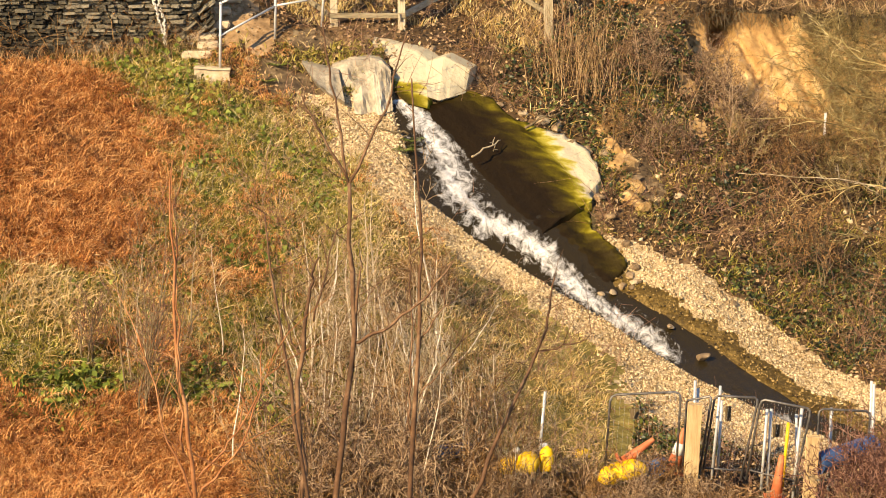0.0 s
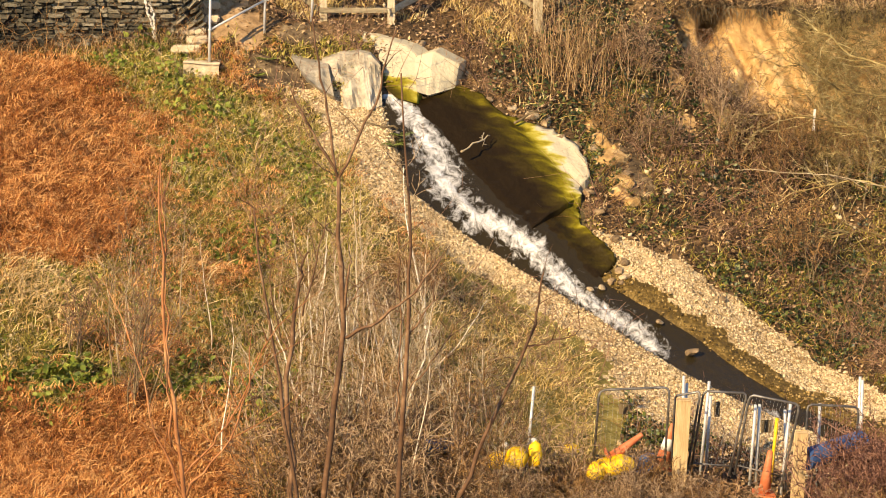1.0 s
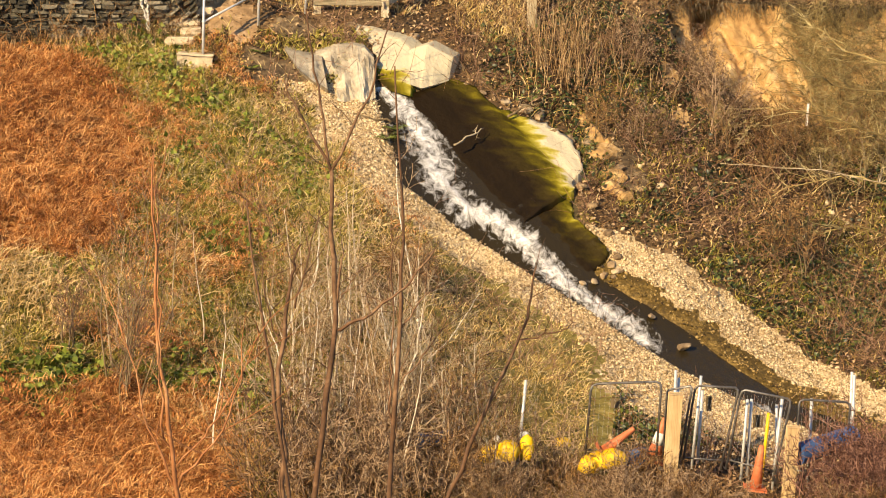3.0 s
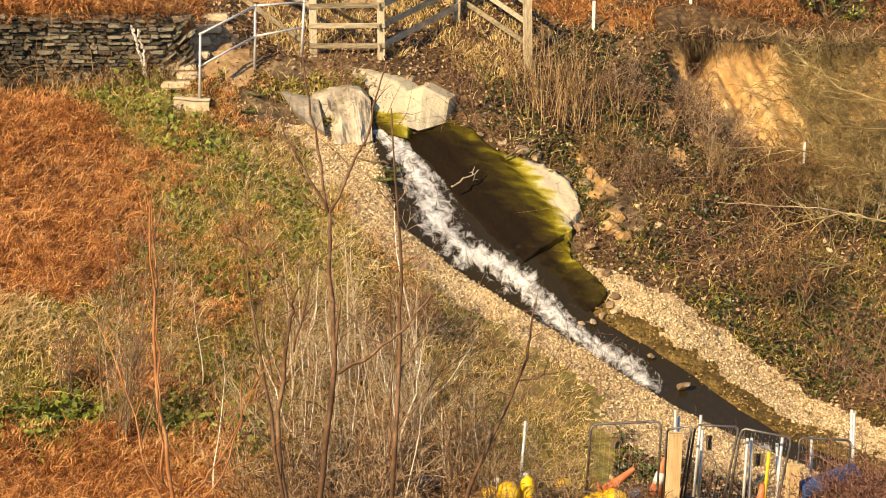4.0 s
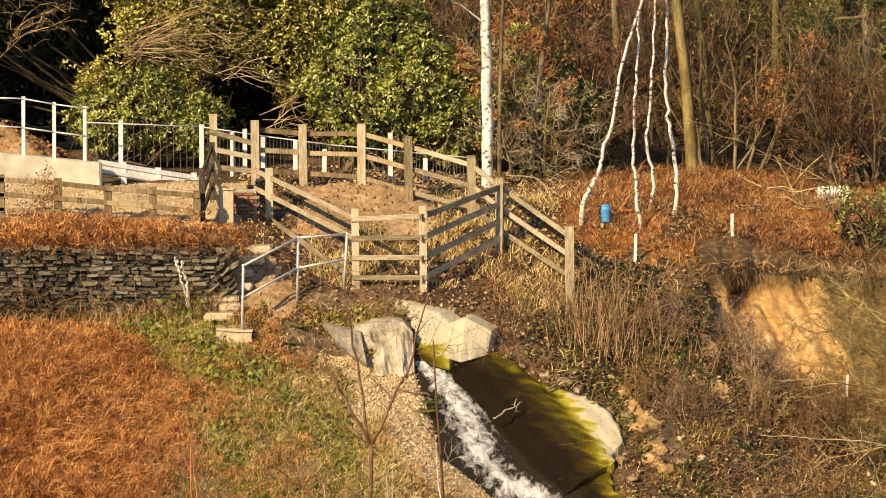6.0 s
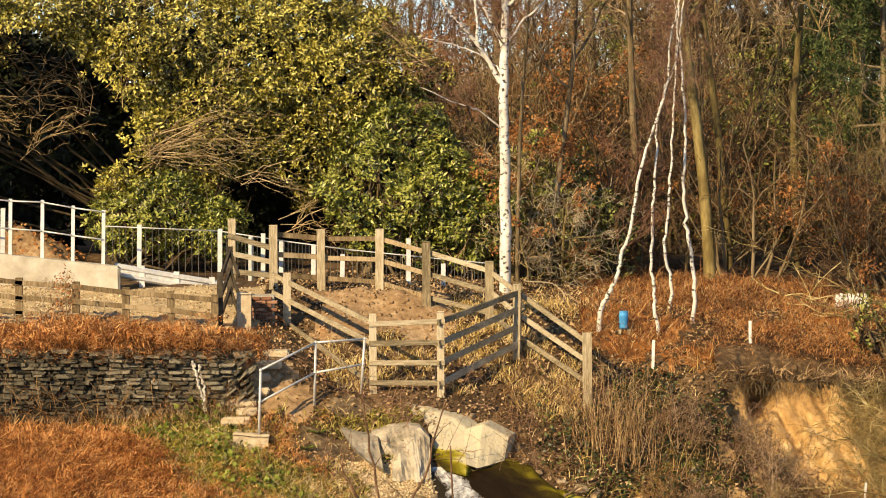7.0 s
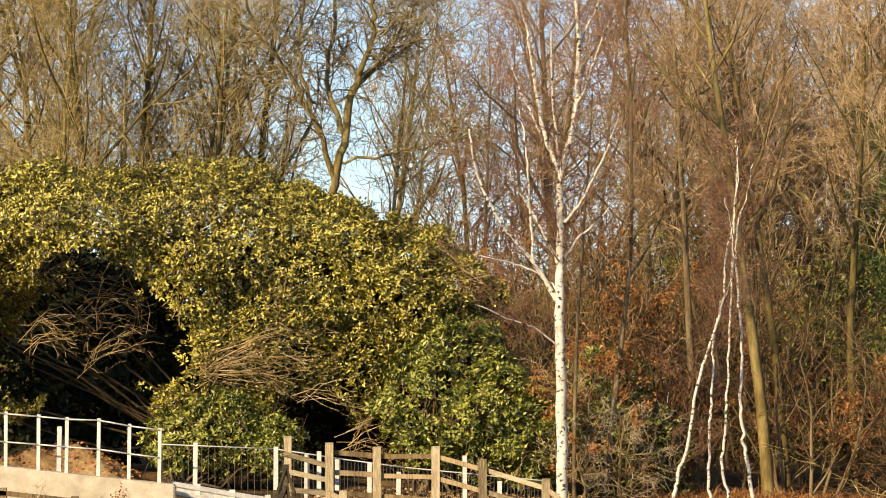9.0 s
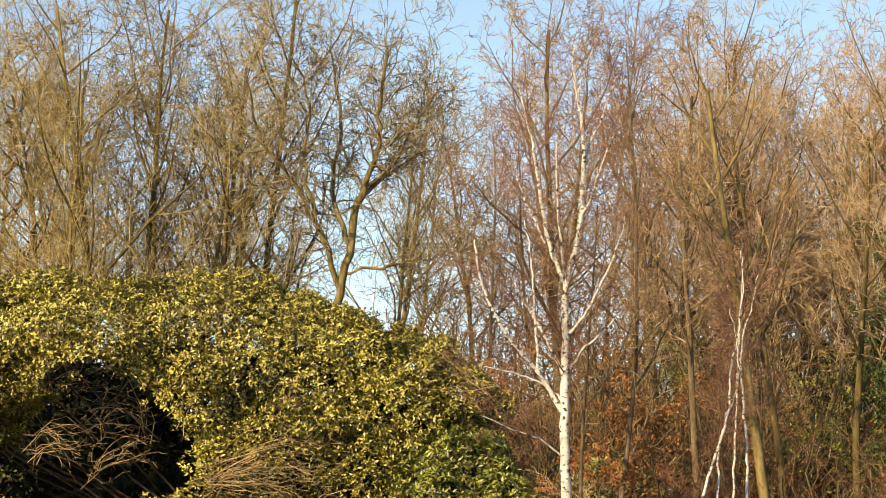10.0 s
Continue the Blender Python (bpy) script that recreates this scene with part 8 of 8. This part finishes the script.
def drum():
    foot = (4.14, 58.66, -0.59)
    t = thing("blue_drum", "bright blue plastic drum on a low timber stand", "drum", foot)
    part("body", bm_tube([(0, 0, 0.05), (0, 0, 0.08), (0, 0, 0.12), (0, 0, 0.3), (0, 0, 0.32), (0, 0, 0.36), (0, 0, 0.40)], [0.080, 0.100, 0.096, 0.096, 0.102, 0.096, 0.084], 18), M_BLUE, t, smooth=True)
    part("lid", bm_tube([(0, 0, 0.40), (0, 0, 0.425)], [0.092, 0.088], 18), M_BLUE, t)
    for k in (-1, 1):
        part("bearer", bm_beam((k * 0.09, -0.2, 0.0), (k * 0.09, 0.2, 0.0), 0.06, 0.1, 0.008), M_WOOD, t)


drum()


def paling():
    a = Vector((9.11, 62.20, -0.45))
    t = thing("paling_fence", "short white picket paling in the scrub", "fence", tuple(a))
    for k in range(8):
        part("pale", bm_beam((k * 0.09, 0, -0.2), (k * 0.09, 0, 0.34 + 0.02 * (k % 2)), 0.05, 0.02, 0.006, up=(0, 1, 0)), M_WHITE, t)
    for z in (0.08, 0.25):
        part("rail", bm_beam((-0.05, 0.025, z), (0.7, 0.025, z), 0.025, 0.05, 0.004), M_WHITE, t)


paling()


# ---- ferns ----
def fern(at, size, seed):
    rng = np.random.default_rng(seed)
    t = thing("fern", "fresh green fern on the damp bank", "fern", at, "ferns of the bank")
    n = 11
    V, Fc, off = [], [], 0
    for k in range(n):
        az = 2 * math.pi * k / n + rng.normal() * 0.3
        d = np.array([math.cos(az), math.sin(az), 0.0])
        L = size * rng.uniform(0.7, 1.2)
        side = np.array([-d[1], d[0], 0])
        for i in range(12):
            f = (i + 0.5) / 12
            p = d * L * f * 0.85 + np.array([0, 0, L * (0.75 * f - 0.62 * f * f)])
            w = L * 0.24 * math.sin(math.pi * min(1, 0.18 + f * 0.82))
            for sg in (1, -1):
                tip = p + side * sg * w + d * w * 0.35 - np.array([0, 0, w * 0.3])
                V.append([p - d * L * 0.03, p + d * L * 0.03, tip])
                Fc.append([off, off + 1, off + 2])
                off += 3
    tagged(fast_mesh("frond", np.array(V).reshape(-1, 3), np.array(Fc), M_FERN, t), kind="stuff")


for k, (p, s) in enumerate((((0.32, 51.80, -3.43), 0.42), ((0.48, 52.19, -3.31), 0.3), ((-2.06, 53.89, -2.10), 0.34), ((-2.26, 53.43, -2.34), 0.3), ((-2.25, 52.79, -2.66), 0.34), ((-2.31, 52.03, -3.00), 0.28), ((-2.99, 52.02, -2.94), 0.34), ((-3.22, 50.62, -3.56), 0.3), ((-5.01, 44.47, -6.04), 0.36), ((-4.82, 44.43, -6.08), 0.3), ((-5.75, 44.59, -5.93), 0.3), ((-2.90, 44.25, -6.31), 0.32), ((-2.53, 44.13, -6.38), 0.28), ((-3.01, 48.60, -4.47), 0.26), ((-0.77, 54.25, -1.90), 0.26))):
    fern(p, s, k)


# ---- works area by the water ----
M_BLACK_STEEL = material("worn_dark_tube", [(0.07, 0.065, 0.06), (0.17, 0.16, 0.15), (0.34, 0.33, 0.31)], 10, 0.45, 0.6, bump=0.05)
M_ORANGE = material("faded_orange_plastic", [(0.38, 0.10, 0.04), (0.56, 0.17, 0.075), (0.66, 0.28, 0.15)], 6, 0.55, bump=0.05)
M_YELLOW = material("yellow_plastic_sack", [(0.62, 0.34, 0.01), (0.80, 0.50, 0.02), (0.86, 0.62, 0.08)], 5, 0.5, bump=0.4, bump_scale=14)
M_BLUE_DARK = material("dull_blue_pipe", [(0.03, 0.06, 0.14), (0.05, 0.11, 0.27), (0.10, 0.18, 0.38)], 5, 0.5, bump=0.05)
M_SAWN = material("new_sawn_timber", [(0.38, 0.25, 0.12), (0.56, 0.40, 0.21), (0.66, 0.50, 0.30)], 5, 0.8, bump=0.3, bump_scale=25, stretch=(6, 6, 0.7))


def barrier(pts, seed):
    """A tube frame with rounded upper corners and a fine wire infill; pts: low left, top left, top right, low right."""
    a, c, d, e = [Vector(p) for p in pts]
    t = thing("site_barrier", "worn tubular steel site barrier leaning on the bank", "barrier", tuple(a), "site barriers")
    inv = Matrix.Translation(t.location).inverted()
    path = [a, a.lerp(c, 0.92), c.lerp(a, 0.025).lerp(d, 0.02), c.lerp(d, 0.08), d.lerp(c, 0.08), d.lerp(e, 0.025).lerp(c, 0.02), e.lerp(d, 0.92), e]
    o = part("frame", bm_tube(path, [0.019] * len(path), 8), M_BLACK_STEEL, t, smooth=True)
    o.matrix_parent_inverse = inv
    o = part("lower_rail", bm_tube([a.lerp(c, 0.12), e.lerp(d, 0.12)], [0.014, 0.014], 7), M_BLACK_STEEL, t, smooth=True)
    o.matrix_parent_inverse = inv
    segs = []
    for k in range(1, 14):
        f = k / 14
        p, q = a.lerp(e, f).lerp(c.lerp(d, f), 0.12), c.lerp(d, f)
        segs.append((*p, *q, 0.0009, 0.0009))
    v, f = prisms(segs, 3)
    o = tagged(fast_mesh("wire_infill", v, f, M_GALV, t), kind="stuff")
    o.matrix_parent_inverse = inv


barrier(((3.36, 42.40, -6.92), (3.44, 42.40, -5.73), (4.53, 42.40, -5.69), (4.47, 42.40, -6.97)), 1)
barrier(((4.60, 42.60, -7.07), (4.64, 42.60, -5.88), (5.01, 42.40, -5.76), (4.82, 42.40, -7.09)), 2)
barrier(((4.89, 42.50, -7.10), (5.07, 42.50, -5.78), (5.75, 42.50, -5.82), (5.49, 42.50, -7.15)), 3)
barrier(((5.58, 42.50, -7.13), (5.79, 42.50, -5.84), (6.56, 42.40, -5.98), (6.30, 42.40, -7.30)), 4)
barrier(((6.68, 42.60, -7.34), (6.71, 42.60, -6.03), (7.55, 42.80, -6.13), (7.50, 42.80, -7.40)), 5)


def site_post(a, c, w, mat, label):
    tagged(part("timber_post", bm_beam((a[0], a[1], a[2] - 0.3), c, w, w * 0.8, 0.01, up=(0, 1, 0)), mat, None), label, "post", "site posts")


site_post((4.66, 42.20, -7.09), (4.73, 42.20, -5.84), 0.19, M_SAWN, "stout new sawn timber post")
site_post((6.50, 42.10, -7.29), (6.55, 42.10, -6.34), 0.17, M_SAWN, "shorter sawn timber post with a ragged top")
for k, (a, c) in enumerate(((((4.83, 43.40, -6.50)), ((4.86, 43.40, -5.76))), (((4.87, 43.50, -6.53)), ((4.92, 43.50, -5.91))), (((5.11, 43.20, -6.82)), ((5.24, 43.20, -5.80))), (((5.23, 43.40, -6.83)), ((5.29, 43.40, -6.09))), (((5.89, 43.10, -6.98)), ((5.97, 43.10, -6.16))), (((6.00, 43.20, -7.01)), ((6.05, 43.20, -6.18))), (((6.36, 42.90, -7.25)), ((6.49, 42.90, -6.10))), (((6.47, 43.00, -7.27)), ((6.42, 43.00, -6.22))), (((6.95, 43.00, -6.90)), ((6.97, 43.00, -6.12))), (((7.77, 44.00, -6.52)), ((7.77, 44.00, -5.94))), (((7.81, 44.00, -6.52)), ((7.81, 44.00, -5.99))), (((2.33, 43.00, -6.63)), ((2.46, 43.00, -5.82))))):
    low = (a[0], a[1], min(a[2], ground_z(a[0], a[1])) - 0.15)
    tagged(part("scaffold_tube", bm_tube([low, c], [0.024, 0.024], 9), M_GALV, None, smooth=True), "upright galvanised scaffold tube driven into gravel", "tube", "scaffold tubes")
a, c = (6.19, 42.80, -6.94), (6.27, 42.80, -6.30)
tagged(part("marker_rod", bm_tube([(a[0], a[1], a[2] - 0.4), c], [0.028, 0.028], 9), M_YELLOW, None, smooth=True), "yellow plastic marker rod", "rod")


def cone(foot, top, label):
    """A traffic cone along the line from foot to top."""
    p, q = Vector(foot), Vector(top)
    h = (q - p).length
    t = thing("traffic_cone", label, "cone", foot, "traffic cones")
    t.rotation_mode = "QUATERNION"
    t.rotation_quaternion = (q - p).to_track_quat("Z", "Y")
    body = part("body", bm_tube([(0, 0, 0.03), (0, 0, h * 0.45), (0, 0, h * 0.98), (0, 0, h)], [h * 0.19, h * 0.12, h * 0.045, h * 0.03], 20), M_ORANGE, t, smooth=True)
    part("sleeve", bm_tube([(0, 0, h * 0.40), (0, 0, h * 0.66)], [h * 0.134, h * 0.098], 20), M_WHITE, body, "white reflective sleeve", smooth=True)
    part("base", bm_beam((0, 0, 0), (0, 0, 0.035), h * 0.5, h * 0.5, 0.01, up=(0, 1, 0)), M_ORANGE, t)


def cone_plain(foot, top, label):
    p, q = Vector(foot), Vector(top)
    h = (q - p).length
    t = thing("traffic_cone", label, "cone", foot, "traffic cones")
    t.rotation_mode = "QUATERNION"
    t.rotation_quaternion = (q - p).to_track_quat("Z", "Y")
    part("body", bm_tube([(0, 0, 0.03), (0, 0, h * 0.45), (0, 0, h * 0.98), (0, 0, h)], [h * 0.14, h * 0.105, h * 0.06, h * 0.04], 20), M_ORANGE, t, smooth=True)
    part("base", bm_beam((0, 0, 0), (0, 0, 0.035), h * 0.45, h * 0.45, 0.01, up=(0, 1, 0)), M_ORANGE, t)


cone_plain((6.00, 42.20, -7.37), (6.09, 42.20, -6.66), "faded orange traffic cone standing in twigs")
cone_plain((3.61, 42.30, -6.80), (4.11, 42.30, -6.41), "orange traffic cone tipped over on a sack")
cone((4.45, 42.70, -7.05), (4.62, 42.70, -6.35), "orange traffic cone with a white sleeve, leaning")


def sack(at, rx, rz, seed, mat, label, category="sack"):
    bm = bmesh.new()
    bmesh.ops.create_icosphere(bm, subdivisions=3, radius=1.0)
    for v in bm.verts:
        k = 1 + 0.22 * noise.noise(v.co * 1.6 + Vector((seed * 5.0, 1, 2))) + 0.10 * noise.noise(v.co * 4 + Vector((seed, 0, 0)))
        v.co = Vector((v.co.x * rx * k, v.co.y * rx * 0.8 * k, max(-0.75, v.co.z) * rz * k))
    ob = part("sack", bm, mat, None, smooth=True)
    ob.location = at
    return tagged(ob, label, category, "yellow sacks")


for k, (p, rx, rz) in enumerate((((3.69, 42.20, -6.88), 0.30, 0.17), ((3.40, 42.10, -6.95), 0.18, 0.15), ((1.84, 41.70, -6.66), 0.16, 0.16), ((2.12, 41.60, -6.59), 0.17, 0.2), ((2.41, 41.70, -6.56), 0.12, 0.22), ((3.10, 43.76, -7.07), 0.15, 0.13))):
    sack(p, rx, rz, k, M_YELLOW, "crumpled bright yellow plastic sack in the scrub")
for p in ((1.97, 42.10, -6.52), (2.41, 42.10, -6.46)):
    bm = bmesh.new()
    bmesh.ops.create_icosphere(bm, subdivisions=2, radius=0.055)
    o = part("float", bm, M_WHITE, None, smooth=True)
    o.location = p
    tagged(o, "small round white plastic float", "float", "white floats")


def pipe(a, c, r, label):
    """A hollow pipe end with a wall."""
    a, c = Vector(a), Vector(c)
    d = (c - a).normalized()
    pts = [a + d * 0.25, a, a, c]
    ob = part("pipe", bm_tube(pts, [r * 0.86, r * 0.88, r, r], 20), M_BLUE_DARK, None, smooth=False)
    return tagged(ob, label, "pipe", "blue pipes")


pipe((4.12, 42.30, -6.91), (4.36, 43.60, -7.22), 0.15, "round end of a dull blue plastic pipe")
pipe((6.64, 42.2, -6.81), (7.63, 42.9, -6.7), 0.17, "dull blue plastic pipe lying in the scrub")
pipe((0.76, 42.40, -6.63), (1.25, 42.80, -6.69), 0.12, "dull blue pipe half hidden by saplings")
for p, w, h in (((3.87, 43.00, -6.19), 0.13, 0.16), ((5.42, 43.60, -6.36), 0.09, 0.24), ((6.19, 43.40, -6.59), 0.16, 0.2)):
    ob = part("sign_plate", bm_beam((p[0], p[1], p[2] - h / 2), (p[0], p[1], p[2] + h / 2), w, 0.012, 0.003, up=(0, 1, 0)), M_BARK, None)
    tagged(ob, "small dark weathered plate wired to the barrier", "plate", "small plates")


# ---- small plants by the track ----
tree("birch_sapling", "thin white birch sapling above the stone wall", "sapling", SAPLING, 300, 1.7, 0.02, M_BIRCH_PALE, M_TWIG_BROWN, spot(*(-8.44, 55.40)))
tree("beech_sapling", "small sapling with clinging orange leaves by the fence", "sapling", SAPLING, 301, 1.5, 0.018, M_BARK, M_TWIG_BROWN, spot(*(-6.98, 56.20)), leafy=(M_BROWN_LEAF, 420, 0.06))
tree("birch_sapling", "bare twiggy sapling beside the track fence", "sapling", SAPLING, 302, 1.3, 0.012, M_TWIG_PALE, M_TWIG_BROWN, spot(*(-7.64, 56.50)))

# ---- stones of the dry stone wall ----
def wall_stones():
    rng = random.Random(3)
    meshes, shapes = [], []
    for k in range(9):
        bm = bmesh.new()
        bmesh.ops.create_cube(bm, size=1.0)
        bmesh.ops.bevel(bm, geom=bm.edges[:], offset=0.13, segments=1, affect="EDGES")
        for v in bm.verts:
            v.co += Vector((rng.uniform(-0.08, 0.08), rng.uniform(-0.2, 0.2), rng.uniform(-0.13, 0.13)))
        me = bpy.data.meshes.new("stone")
        bm.to_mesh(me)
        shapes.append(([v.co.copy() for v in bm.verts], [[v.index for v in f.verts] for f in bm.faces]))
        bm.free()
        me.materials.append(M_STONE)
        meshes.append(me)
    V, F = [], []
    z, count = -1.98, 0
    while z < -0.66:
        h = rng.uniform(0.045, 0.095)
        x = -10.6 + rng.uniform(0, 0.2)
        while x < WALL_END:
            w = rng.uniform(0.10, 0.34)
            tilt = rng.uniform(-5, 5) + (0 if x < WALL_END - 0.5 else 42)
            m = Matrix.LocRotScale((x + w / 2, WALL_Y + 0.10 + rng.uniform(-0.08, 0.07), z + h / 2 + rng.uniform(-0.012, 0.012)), Euler((0, radians(-tilt), radians(rng.uniform(-6, 6)))), (w * 0.97, 0.22, h * rng.uniform(0.8, 1.05)))
            k = rng.randrange(9)
            if x > -6.35 and count < 300:
                o = new("stone", meshes[k])
                o.parent = WALL
                o.matrix_basis = m
                count += 1
            else:
                base = len(V)
                V.extend(m @ c for c in shapes[k][0])
                F.extend([base + i for i in f] for f in shapes[k][1])
            x += w
        z += h
    o = mesh_object("stonework", V, F, M_STONE, WALL)
    tagged(o, kind="stuff")
    x = -10.6
    while x < WALL_END:
        w = rng.uniform(0.15, 0.4)
        o = new("coping_stone", rng.choice(meshes))
        o.parent = WALL
        o.matrix_basis = Matrix.LocRotScale((x + w / 2, WALL_Y + 0.14, z + 0.03 + rng.uniform(-0.02, 0.04)), Euler((0, radians(rng.uniform(-9, 9)), 0)), (w, 0.3, rng.uniform(0.07, 0.15)))
        x += w
    M_LIME = material("white_lime_streak", [(0.42, 0.39, 0.32), (0.64, 0.61, 0.54), (0.78, 0.76, 0.70)], 9, 0.85, bump=0.3)
    for a, c, e, n in (((-4.47, 54.34, -0.75), (-4.37, 54.34, -1.19), (-4.18, 54.34, -1.90), 34), ((-4.37, 54.34, -0.78), (-4.27, 54.34, -1.25), (-4.24, 54.34, -1.69), 24)):
        a, c, e = Vector(a), Vector(c), Vector(e)
        for k in range(n):
            f = k / n
            q = a.lerp(c, f * 2) if f < 0.5 else c.lerp(e, f * 2 - 1)
            if rng.random() < 0.12:
                continue
            q = q + Vector((rng.uniform(-0.02, 0.02), rng.uniform(-0.02, 0.01), 0))
            pts = [q + Vector((rng.uniform(-0.02, 0.02), -0.02, -i * 0.035)) for i in range(3)]
            part("lime_streak", bm_tube(pts, [0.009 + rng.uniform(0, 0.016) for _ in pts], 6), M_LIME, WALL, "white lime run down the stones")


wall_stones()
